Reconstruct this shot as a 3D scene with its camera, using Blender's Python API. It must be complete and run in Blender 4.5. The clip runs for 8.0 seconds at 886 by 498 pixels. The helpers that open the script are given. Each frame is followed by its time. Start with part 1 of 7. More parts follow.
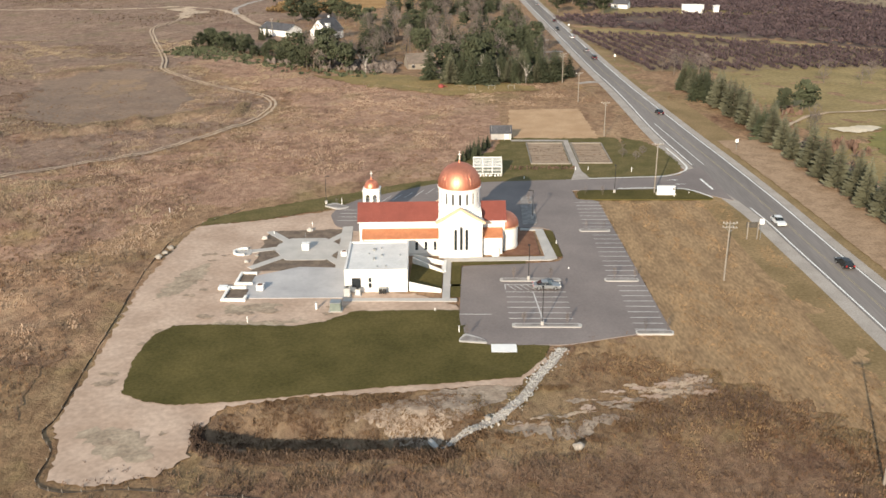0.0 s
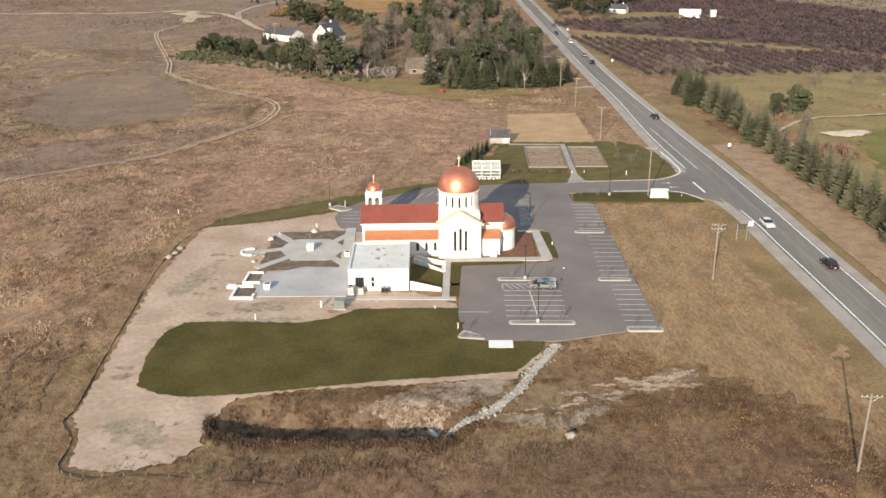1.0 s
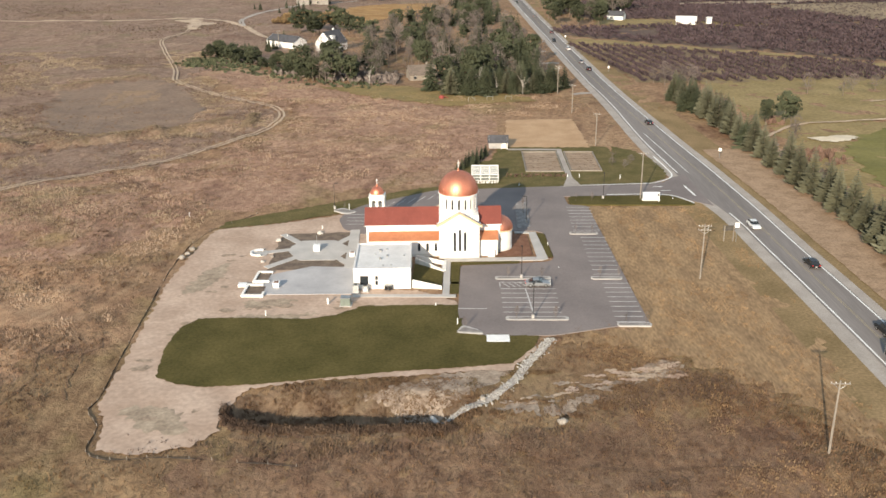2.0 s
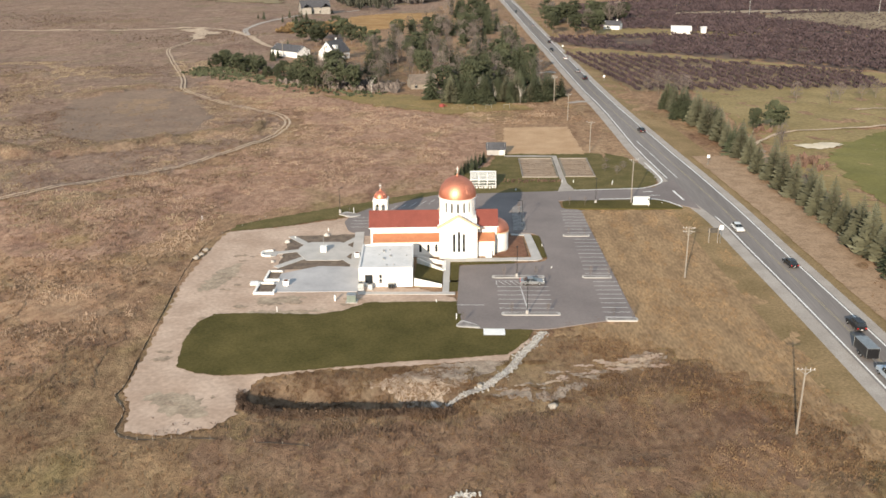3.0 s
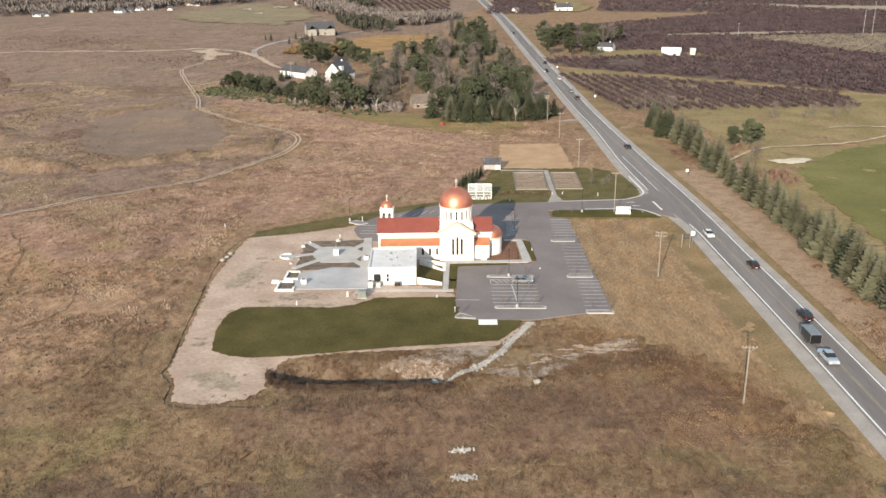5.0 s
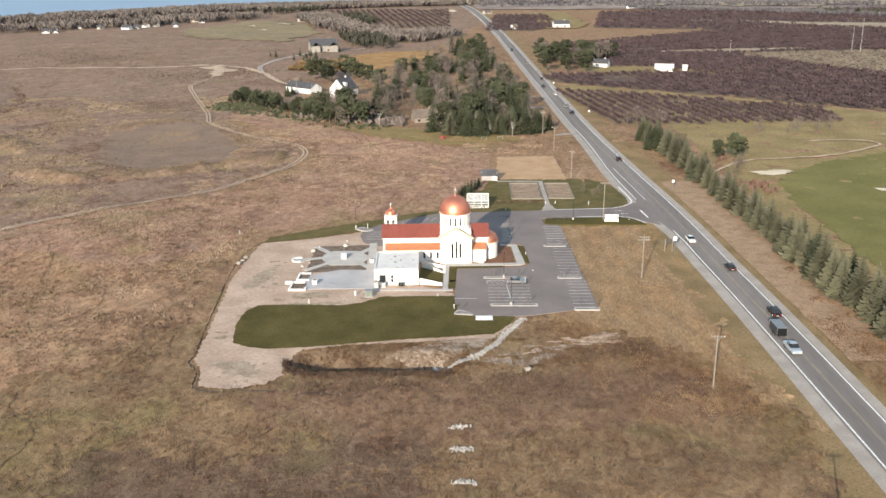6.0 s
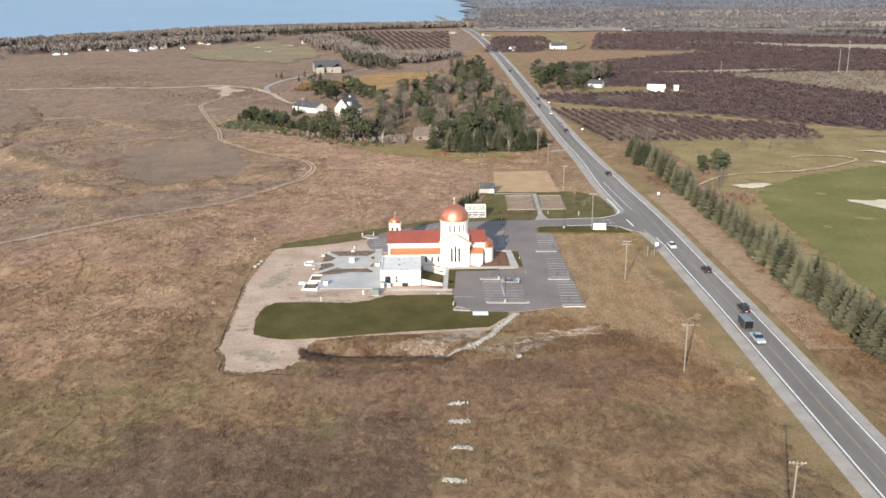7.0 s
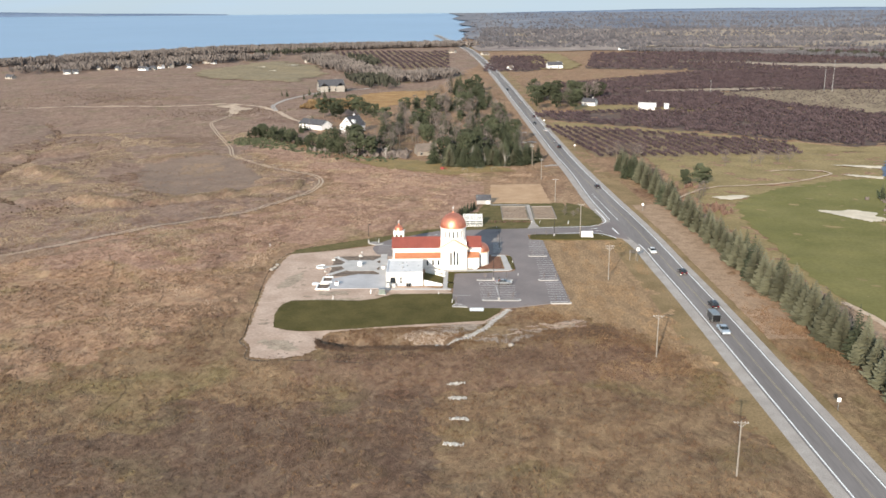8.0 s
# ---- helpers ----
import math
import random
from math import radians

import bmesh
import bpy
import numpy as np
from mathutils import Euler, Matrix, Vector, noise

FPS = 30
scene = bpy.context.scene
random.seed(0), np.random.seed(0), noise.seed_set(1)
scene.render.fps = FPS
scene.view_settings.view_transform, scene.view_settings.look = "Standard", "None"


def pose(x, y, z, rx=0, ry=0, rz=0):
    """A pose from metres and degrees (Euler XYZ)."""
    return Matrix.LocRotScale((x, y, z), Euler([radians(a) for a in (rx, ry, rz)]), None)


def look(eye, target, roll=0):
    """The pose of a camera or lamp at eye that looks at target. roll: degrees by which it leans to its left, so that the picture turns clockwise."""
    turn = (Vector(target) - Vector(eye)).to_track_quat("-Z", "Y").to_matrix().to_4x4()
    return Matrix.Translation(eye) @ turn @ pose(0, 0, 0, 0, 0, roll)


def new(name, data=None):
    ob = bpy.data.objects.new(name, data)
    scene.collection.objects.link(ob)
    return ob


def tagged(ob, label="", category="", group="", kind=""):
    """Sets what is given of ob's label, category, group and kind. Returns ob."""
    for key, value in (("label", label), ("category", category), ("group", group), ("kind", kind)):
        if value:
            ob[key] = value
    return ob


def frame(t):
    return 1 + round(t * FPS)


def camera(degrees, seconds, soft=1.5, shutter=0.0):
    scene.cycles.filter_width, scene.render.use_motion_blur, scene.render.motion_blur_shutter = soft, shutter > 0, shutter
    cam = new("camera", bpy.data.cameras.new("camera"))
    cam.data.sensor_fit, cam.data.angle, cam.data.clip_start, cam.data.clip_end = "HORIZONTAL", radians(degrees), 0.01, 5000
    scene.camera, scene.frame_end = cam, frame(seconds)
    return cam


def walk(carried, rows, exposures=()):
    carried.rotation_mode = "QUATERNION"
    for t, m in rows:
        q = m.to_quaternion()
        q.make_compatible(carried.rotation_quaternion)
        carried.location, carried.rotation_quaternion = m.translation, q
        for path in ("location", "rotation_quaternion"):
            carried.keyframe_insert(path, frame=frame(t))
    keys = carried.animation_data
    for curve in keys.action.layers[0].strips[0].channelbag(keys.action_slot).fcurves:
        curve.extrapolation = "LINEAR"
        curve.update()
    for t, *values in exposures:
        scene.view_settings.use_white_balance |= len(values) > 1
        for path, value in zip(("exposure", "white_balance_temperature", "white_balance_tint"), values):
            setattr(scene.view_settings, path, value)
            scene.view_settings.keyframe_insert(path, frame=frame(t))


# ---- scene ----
cam = camera(52.0, 8.0, soft=1.6)
PATH = [
    (0, look((-0.83, -124.27, 61.20), (-3.24, -30.84, 25.65), -0.45)),
    (0.5, look((-0.62, -127.23, 62.16), (-3.09, -33.76, 26.72), -0.38)),
    (1, look((-0.57, -130.28, 63.19), (-3.03, -36.76, 27.85), -0.41)),
    (1.5, look((-0.49, -133.87, 64.22), (-2.98, -40.28, 29.07), -0.47)),
    (3, look((-0.06, -148.95, 67.98), (-2.57, -55.00, 33.81), -0.45)),
    (3.5, look((0.13, -154.12, 69.14), (-2.41, -60.03, 35.36), -0.44)),
    (4, look((0.31, -159.49, 70.32), (-2.26, -65.26, 36.93), -0.44)),
    (4.5, look((0.42, -164.53, 71.34), (-2.14, -70.17, 38.36), -0.44)),
    (6, look((1.05, -188.56, 75.76), (-1.53, -93.50, 44.83), -0.46)),
    (6.5, look((1.27, -197.38, 76.89), (-1.31, -102.04, 46.82), -0.46)),
    (7, look((1.60, -209.43, 77.94), (-1.00, -113.71, 49.12), -0.46)),
    (7.5, look((1.87, -221.61, 80.54), (-0.70, -125.72, 52.30), -0.46)),
    (8, look((2.18, -234.26, 81.34), (-0.39, -138.01, 54.33), -0.47)),
]
walk(cam, PATH, [(0, 0.66, 6780, 10), (3, 0.69, 6700, 10), (6, 0.77, 6420, 10), (8, 0.8, 6230, 10)])

# world, sun, exposure
SUN_AZ, SUN_EL = radians(197.7), radians(18.5)
world = bpy.data.worlds.new("world")
scene.world = world
world.use_nodes = True
sky = world.node_tree.nodes.new("ShaderNodeTexSky")
sky.sky_type, sky.sun_disc = "NISHITA", False
sky.sun_elevation, sky.sun_rotation = SUN_EL, SUN_AZ
sky.dust_density, sky.air_density, sky.ozone_density = 0.8, 1.0, 2.0
# thin high cloud over the whole sky
wn, wl = world.node_tree.nodes, world.node_tree.links
wco, wmap, wnoise, wramp, wmix = (wn.new(k) for k in ("ShaderNodeTexCoord", "ShaderNodeMapping", "ShaderNodeTexNoise", "ShaderNodeMapRange", "ShaderNodeMix"))
wmap.inputs["Scale"].default_value = (1.2, 1.2, 9)
wnoise.inputs["Scale"].default_value, wnoise.inputs["Detail"].default_value, wnoise.inputs["Distortion"].default_value = 2.2, 5, 0.6
wramp.inputs[1].default_value, wramp.inputs[2].default_value, wramp.inputs[3].default_value, wramp.inputs[4].default_value = 0.38, 0.72, 0.7, 0.96
wmix.data_type = "RGBA"
wmix.inputs[7].default_value = (2.65, 3.35, 4.0, 1)
wl.new(wco.outputs["Generated"], wmap.inputs["Vector"])
wl.new(wmap.outputs[0], wnoise.inputs["Vector"])
wl.new(wnoise.outputs[0], wramp.inputs[0])
wl.new(wramp.outputs[0], wmix.inputs[0])
wl.new(sky.outputs[0], wmix.inputs[6])
wl.new(wmix.outputs[2], wn["Background"].inputs[0])
world.node_tree.nodes["Background"].inputs[1].default_value = 0.12
sun = new("sun", bpy.data.lights.new("sun", "SUN"))
sun.data.energy, sun.data.angle, sun.data.color = 4.6, radians(0.5), (1.0, 0.87, 0.7)
SUN_DIR = Vector((math.sin(SUN_AZ) * math.cos(SUN_EL), math.cos(SUN_AZ) * math.cos(SUN_EL), math.sin(SUN_EL)))
sun.matrix_world = look(SUN_DIR * 200, (0, 0, 0))
scene.view_settings.exposure = 0.75


# materials
def mat(name, c1, c2=None, size=3.0, rough=0.9, metal=0.0, bump=0.0, bsize=0.3, grain=0.12, vary=0.0, stretch=(1, 1, 1), spec=0.3):
    """Two colours in patches of a size in metres, finer grain over them, relief, and a change from object to object."""
    m = bpy.data.materials.new(name)
    m.use_nodes = True
    n, l = m.node_tree.nodes, m.node_tree.links
    b = n["Principled BSDF"]
    b.inputs["Roughness"].default_value, b.inputs["Metallic"].default_value = rough, metal
    b.inputs["Specular IOR Level"].default_value = spec
    co = n.new("ShaderNodeTexCoord")
    mp = n.new("ShaderNodeMapping")
    mp.inputs["Scale"].default_value = stretch
    l.new(co.outputs["Object"], mp.inputs["Vector"])
    big = n.new("ShaderNodeTexNoise")
    big.inputs["Scale"].default_value, big.inputs["Detail"].default_value = 1 / size, 5
    l.new(mp.outputs[0], big.inputs["Vector"])
    ramp = n.new("ShaderNodeValToRGB")
    ramp.color_ramp.elements[0].position, ramp.color_ramp.elements[1].position = 0.36, 0.64
    ramp.color_ramp.elements[0].color = (*c1, 1)
    ramp.color_ramp.elements[1].color = (*(c2 or c1), 1)
    l.new(big.outputs[0], ramp.inputs[0])
    fine = n.new("ShaderNodeTexNoise")
    fine.inputs["Scale"].default_value, fine.inputs["Detail"].default_value = 1 / max(bsize, 0.02), 4
    l.new(mp.outputs[0], fine.inputs["Vector"])
    mr = n.new("ShaderNodeMapRange")
    mr.inputs[1].default_value, mr.inputs[2].default_value = 0.3, 0.7
    mr.inputs[3].default_value, mr.inputs[4].default_value = 1 - grain, 1 + grain
    l.new(fine.outputs[0], mr.inputs[0])
    mul = n.new("ShaderNodeVectorMath")
    mul.operation = "SCALE"
    l.new(ramp.outputs[0], mul.inputs[0])
    l.new(mr.outputs[0], mul.inputs["Scale"])
    out = mul
    if vary:
        info = n.new("ShaderNodeObjectInfo")
        vr = n.new("ShaderNodeMapRange")
        vr.inputs[3].default_value, vr.inputs[4].default_value = 1 - vary, 1 + vary
        l.new(info.outputs["Random"], vr.inputs[0])
        out = n.new("ShaderNodeVectorMath")
        out.operation = "SCALE"
        l.new(mul.outputs[0], out.inputs[0])
        l.new(vr.outputs[0], out.inputs["Scale"])
    l.new(out.outputs[0], b.inputs["Base Color"])
    if bump:
        bp = n.new("ShaderNodeBump")
        bp.inputs["Strength"].default_value, bp.inputs["Distance"].default_value = 1.0, bump
        l.new(fine.outputs[0], bp.inputs["Height"])
        l.new(bp.outputs[0], b.inputs["Normal"])
    return m


def field_mat(name="dry_grass_field", tone=(1, 1, 1), tuft=0.8):
    """Dry autumn grass: patches at 60 m, 12 m and 2 m, and fine stalks."""
    m = bpy.data.materials.new(name)
    m.use_nodes = True
    n, l = m.node_tree.nodes, m.node_tree.links
    b = n["Principled BSDF"]
    b.inputs["Roughness"].default_value, b.inputs["Specular IOR Level"].default_value = 1.0, 0.1
    co = n.new("ShaderNodeTexCoord")

    def tex(size, detail, rough=0.6, sx=1.0, warp=0.0):
        mp = n.new("ShaderNodeMapping")
        mp.inputs["Scale"].default_value = (sx, 1, 1)
        l.new(co.outputs["Object"], mp.inputs["Vector"])
        t = n.new("ShaderNodeTexNoise")
        t.inputs["Scale"].default_value, t.inputs["Detail"].default_value = 1 / size, detail
        t.inputs["Roughness"].default_value, t.inputs["Distortion"].default_value = rough, warp
        l.new(mp.outputs[0], t.inputs["Vector"])
        return t

    def ramp(src, *stops):
        r = n.new("ShaderNodeValToRGB")
        e = r.color_ramp.elements
        while len(e) < len(stops):
            e.new(0.5)
        for k, (p, c) in zip(e, stops):
            k.position, k.color = p, (*c, 1)
        l.new(src.outputs[0], r.inputs[0])
        return r

    def mix(f, a, c, kind="MIX"):
        x = n.new("ShaderNodeMix")
        x.data_type, x.blend_type = "RGBA", kind
        if isinstance(f, float):
            x.inputs[0].default_value = f
        else:
            l.new(f.outputs[0], x.inputs[0])
        l.new(a.outputs[2] if a.type == "MIX" else a.outputs[0], x.inputs[6])
        l.new(c.outputs[2] if c.type == "MIX" else c.outputs[0], x.inputs[7])
        return x

    large = ramp(tex(48, 5, 0.6, 1.2, 0.8), (0.34, (0.175, 0.1, 0.064)), (0.46, (0.315, 0.2, 0.124)), (0.54, (0.235, 0.146, 0.092)), (0.66, (0.39, 0.262, 0.162)))
    mid = ramp(tex(9, 6, 0.65, 1.5, 1.4), (0.35, (0.17, 0.098, 0.064)), (0.5, (0.29, 0.184, 0.115)), (0.66, (0.385, 0.265, 0.165)))
    small = ramp(tex(2.6, 6, 0.7, 1.7, 0.8), (0.33, (0.56, 0.53, 0.51)), (0.5, (1.0, 1.0, 1.0)), (0.68, (1.38, 1.37, 1.33)))
    green = ramp(tex(26, 4, 0.55, 1.0, 0.7), (0.54, (0, 0, 0)), (0.7, (0.5, 0.5, 0.5)))
    olive = ramp(tex(5, 3), (0.3, (0.17, 0.14, 0.06)), (0.7, (0.27, 0.22, 0.1)))
    c = mix(0.55, large, mid)
    g = n.new("ShaderNodeSeparateColor")
    l.new(green.outputs[0], g.inputs[0])
    c = mix(g, c, olive)
    c = mix(tuft, c, small, "MULTIPLY")
    tint = n.new("ShaderNodeVectorMath")
    tint.operation = "MULTIPLY"
    tint.inputs[1].default_value = tone
    l.new(c.outputs[2], tint.inputs[0])
    l.new(tint.outputs[0], b.inputs["Base Color"])
    bp = n.new("ShaderNodeBump")
    bp.inputs["Strength"].default_value, bp.inputs["Distance"].default_value = 0.8, 0.5
    l.new(tex(1.1, 6, 0.7).outputs[0], bp.inputs["Height"])
    l.new(bp.outputs[0], b.inputs["Normal"])
    return m


FIELD = field_mat()
FIELD_DARK = field_mat("dark_weed_field", (0.6, 0.62, 0.67))
FIELD_STALKS = field_mat("field_stalks", (0.62, 0.6, 0.58))
FIELD_GREY = field_mat("grazed_field", (0.9, 0.965, 1.16), 0.7)
FIELD_PALE = field_mat("pale_tall_grass", (1.2, 1.19, 1.2), 0.7)
FIELD_NORTH = field_mat("pinkish_tall_grass", (1.18, 1.16, 1.3), 0.75)
BED = mat("garden_bed_soil", (0.25, 0.18, 0.125), (0.36, 0.27, 0.195), 1.6, 0.95, bump=0.04, bsize=0.5, grain=0.2, stretch=(0.25, 1.3, 1))
ISLAND_GRAVEL = mat("dark_island_gravel", (0.2, 0.18, 0.17), (0.29, 0.265, 0.25), 1.5, 0.95, bump=0.02, bsize=0.2, grain=0.2)
ROADSIDE = mat("roadside_tan_grass", (0.29, 0.2, 0.132), (0.375, 0.262, 0.176), 4, 0.95, bump=0.04, bsize=0.6, grain=0.2, spec=0.1)
FIELD_NEAR = field_mat("near_tall_grass", (0.84, 0.87, 0.82))
BASIN = field_mat("basin_grass", (0.66, 0.72, 0.76))
DULL_ROCK = mat("dull_field_stone", (0.24, 0.215, 0.19), (0.34, 0.31, 0.275), 0.6, 0.9, bump=0.02, bsize=0.15, grain=0.15, vary=0.15)
CUT = mat("cut_straw", (0.4, 0.26, 0.155), (0.47, 0.32, 0.2), 7, 0.95, bump=0.03, bsize=0.5, grain=0.12, spec=0.1)
FAR_STRAW = mat("far_straw", (0.31, 0.245, 0.18), (0.38, 0.31, 0.235), 40, 0.95, grain=0.15, bsize=4, spec=0.1)
REEDS = field_mat("basin_reeds", (0.6, 0.61, 0.61))
LAWN = mat("mown_lawn", (0.07, 0.06, 0.02), (0.108, 0.088, 0.032), 10, 0.95, bump=0.06, bsize=0.5, grain=0.2, spec=0.1)
LAWN_LIGHT = mat("thin_lawn", (0.1, 0.088, 0.034), (0.15, 0.118, 0.054), 5, 0.95, bump=0.06, bsize=0.6, grain=0.2, spec=0.1)
FAIRWAY = mat("golf_fairway", (0.15, 0.14, 0.05), (0.19, 0.17, 0.066), 25, 0.95, bump=0.05, bsize=1.2, grain=0.12, spec=0.1)
DRY_FAIRWAY = mat("dry_rough", (0.225, 0.172, 0.082), (0.29, 0.22, 0.11), 18, 0.95, bump=0.05, bsize=1.5, grain=0.2, spec=0.1)
MOWN = mat("mown_dry_grass", (0.235, 0.155, 0.09), (0.325, 0.218, 0.124), 3.2, 0.95, bump=0.05, bsize=0.55, grain=0.3, stretch=(1.0, 0.3, 1), spec=0.1)
VERGE = mat("verge_grass", (0.195, 0.14, 0.072), (0.285, 0.2, 0.11), 14, 0.95, bump=0.04, bsize=0.6, grain=0.25, spec=0.1)
DIRT = mat("bare_sandy_soil", (0.39, 0.284, 0.218), (0.495, 0.375, 0.298), 9, 0.95, bump=0.01, bsize=0.9, grain=0.14, spec=0.1)
TRACK = mat("worn_track_sand", (0.43, 0.325, 0.24), (0.53, 0.415, 0.31), 4, 0.95, bump=0.04, bsize=0.7, grain=0.14, spec=0.1)
SAND = mat("bunker_sand", (0.55, 0.47, 0.35), (0.62, 0.54, 0.42), 6, 0.95, bump=0.05, bsize=0.8, grain=0.08)
ASPHALT = mat("lot_asphalt", (0.178, 0.153, 0.147), (0.228, 0.196, 0.186), 14, 0.9, bump=0.01, bsize=0.35, grain=0.1, spec=0.2)
ROADTOP = mat("road_asphalt", (0.174, 0.156, 0.148), (0.23, 0.207, 0.195), 10, 0.9, bump=0.01, bsize=0.5, grain=0.12, stretch=(1.5, 0.08, 1), spec=0.2)
SHOULDER = mat("gravel_shoulder", (0.32, 0.285, 0.255), (0.39, 0.35, 0.315), 5, 0.95, bump=0.04, bsize=0.3, grain=0.15)
CONCRETE = mat("concrete", (0.4, 0.38, 0.36), (0.48, 0.455, 0.43), 4, 0.85, bump=0.005, bsize=0.3, grain=0.06)
WETSLAB = mat("smooth_concrete_slab", (0.355, 0.342, 0.345), (0.465, 0.45, 0.448), 6, 0.6, bump=0.003, bsize=0.5, grain=0.05)
PAINT = mat("white_line_paint", (0.7, 0.7, 0.68), (0.8, 0.8, 0.78), 0.7, 0.7, grain=0.12, bsize=0.15)
STALL = mat("worn_line_paint", (0.42, 0.405, 0.4), (0.56, 0.545, 0.535), 0.9, 0.8, grain=0.15, bsize=0.2)
YELLOW = mat("yellow_line_paint", (0.27, 0.235, 0.17), (0.33, 0.28, 0.19), 3, 0.8, grain=0.15, bsize=0.3)
STUCCO = mat("white_stucco", (0.78, 0.76, 0.72), (0.82, 0.8, 0.76), 2.5, 0.85, bump=0.006, bsize=0.12, grain=0.03)
STONE_BASE = mat("pale_stone_plinth", (0.6, 0.58, 0.54), (0.68, 0.66, 0.62), 1.2, 0.85, bump=0.008, bsize=0.2, grain=0.06)
COPPER = mat("polished_copper", (0.72, 0.275, 0.175), (0.78, 0.315, 0.2), 1.5, 0.5, 1.0, grain=0.05, bsize=0.4)
COPPER_TRIM = mat("copper_trim", (0.7, 0.5, 0.32), (0.76, 0.55, 0.36), 1.5, 0.6, 0.15, grain=0.05, bsize=0.3)
COPPER_ROOF = mat("copper_sheet_roof", (0.5, 0.2, 0.1), (0.56, 0.235, 0.12), 2.0, 0.5, 0.35, grain=0.06, bsize=0.5)
SOIL = mat("dark_garden_soil", (0.12, 0.088, 0.068), (0.19, 0.145, 0.11), 2.0, 0.95, bump=0.03, bsize=0.3, grain=0.2)
RED_ROOF = mat("red_metal_roof", (0.19, 0.055, 0.042), (0.225, 0.066, 0.05), 3.0, 0.5, 0.1, grain=0.06, bsize=0.5)
MEMBRANE = mat("flat_roof_membrane", (0.58, 0.575, 0.565), (0.68, 0.67, 0.66), 4, 0.8, grain=0.06, bsize=0.6)
GLASS = mat("dark_window_glass", (0.02, 0.025, 0.03), (0.03, 0.035, 0.04), 1, 0.08, 0.0, grain=0.0, spec=0.6)
GREY_METAL = mat("grey_metal", (0.3, 0.31, 0.31), (0.38, 0.39, 0.39), 0.6, 0.45, 0.7, grain=0.08, bsize=0.2)
WOOD_POLE = mat("weathered_pole_wood", (0.2, 0.175, 0.15), (0.28, 0.25, 0.215), 0.8, 0.9, bump=0.01, bsize=0.15, grain=0.15, stretch=(4, 4, 0.4))
WHITE_PAINT = mat("white_paint", (0.76, 0.76, 0.75), (0.82, 0.82, 0.81), 1.5, 0.6, grain=0.03, bsize=0.3)
DARK_ROOF = mat("grey_shingle_roof", (0.06, 0.06, 0.066), (0.09, 0.09, 0.1), 1.2, 0.9, grain=0.15, bsize=0.25)
BROWN_ROOF = mat("brown_shingle_roof", (0.13, 0.105, 0.088), (0.18, 0.145, 0.12), 1.2, 0.9, grain=0.15, bsize=0.25)
WATER = mat("lake_water", (0.16, 0.25, 0.37), (0.19, 0.285, 0.41), 500, 0.3, grain=0.03, bsize=60, spec=0.5)
POND = mat("pond_water", (0.02, 0.034, 0.08), (0.028, 0.045, 0.1), 20, 0.3, grain=0.02, bsize=6, spec=0.25)
MULCH = mat("brown_mulch", (0.16, 0.075, 0.045), (0.21, 0.105, 0.065), 1.5, 0.95, bump=0.03, bsize=0.2, grain=0.2)
NEEDLES = mat("spruce_needles", (0.042, 0.05, 0.028), (0.082, 0.088, 0.054), 1.6, 0.8, grain=0.3, bsize=0.35, vary=0.3, spec=0.15)
BLUE_NEEDLES = mat("blue_spruce_needles", (0.1, 0.1, 0.063), (0.185, 0.18, 0.12), 1.6, 0.8, grain=0.3, bsize=0.35, vary=0.25, spec=0.15)
TWIGS = mat("bare_twigs", (0.14, 0.116, 0.105), (0.2, 0.17, 0.155), 2.5, 0.95, grain=0.2, bsize=0.5, vary=0.25, spec=0.1)
BARK = mat("grey_bark", (0.13, 0.1, 0.08), (0.2, 0.16, 0.13), 0.8, 0.95, bump=0.02, bsize=0.15, grain=0.2)
BIRCH_BARK = mat("white_birch_bark", (0.33, 0.305, 0.28), (0.48, 0.45, 0.42), 1.0, 0.9, bump=0.01, bsize=0.1, grain=0.25)
ORCHARD = mat("cherry_twigs", (0.058, 0.042, 0.047), (0.088, 0.064, 0.068), 14, 0.95, grain=0.25, bsize=1.0, spec=0.1)
ORCHARD_FLOOR = mat("orchard_floor", (0.17, 0.125, 0.085), (0.25, 0.19, 0.115), 22, 0.95, grain=0.2, bsize=1.6, spec=0.1)
RUST_BUSH = mat("rust_coloured_foliage", (0.17, 0.112, 0.058), (0.25, 0.165, 0.08), 4, 0.9, grain=0.3, bsize=0.8, vary=0.2)
RUSSET = mat("withered_russet_leaves", (0.115, 0.074, 0.058), (0.175, 0.115, 0.09), 3, 0.9, grain=0.3, bsize=0.6, spec=0.1)
FAR_WOOD = mat("far_bare_woods", (0.13, 0.112, 0.105), (0.18, 0.157, 0.143), 60, 0.95, grain=0.25, bsize=9, spec=0.1)
# the haze of distance is put into this blue base colour
HAZE_HILL = mat("haze_tinted_hills", (0.09, 0.125, 0.19), (0.12, 0.155, 0.22), 500, 1.0, grain=0.08, bsize=70, spec=0.0)
ROCK = mat("pale_field_stone", (0.34, 0.325, 0.3), (0.48, 0.46, 0.43), 0.6, 0.9, bump=0.02, bsize=0.15, grain=0.15, vary=0.2)
TYRE = mat("black_rubber", (0.02, 0.02, 0.02), (0.03, 0.03, 0.03), 0.3, 0.9)
RED_PAINT = mat("red_paint", (0.22, 0.045, 0.04), (0.27, 0.06, 0.05), 1, 0.7)


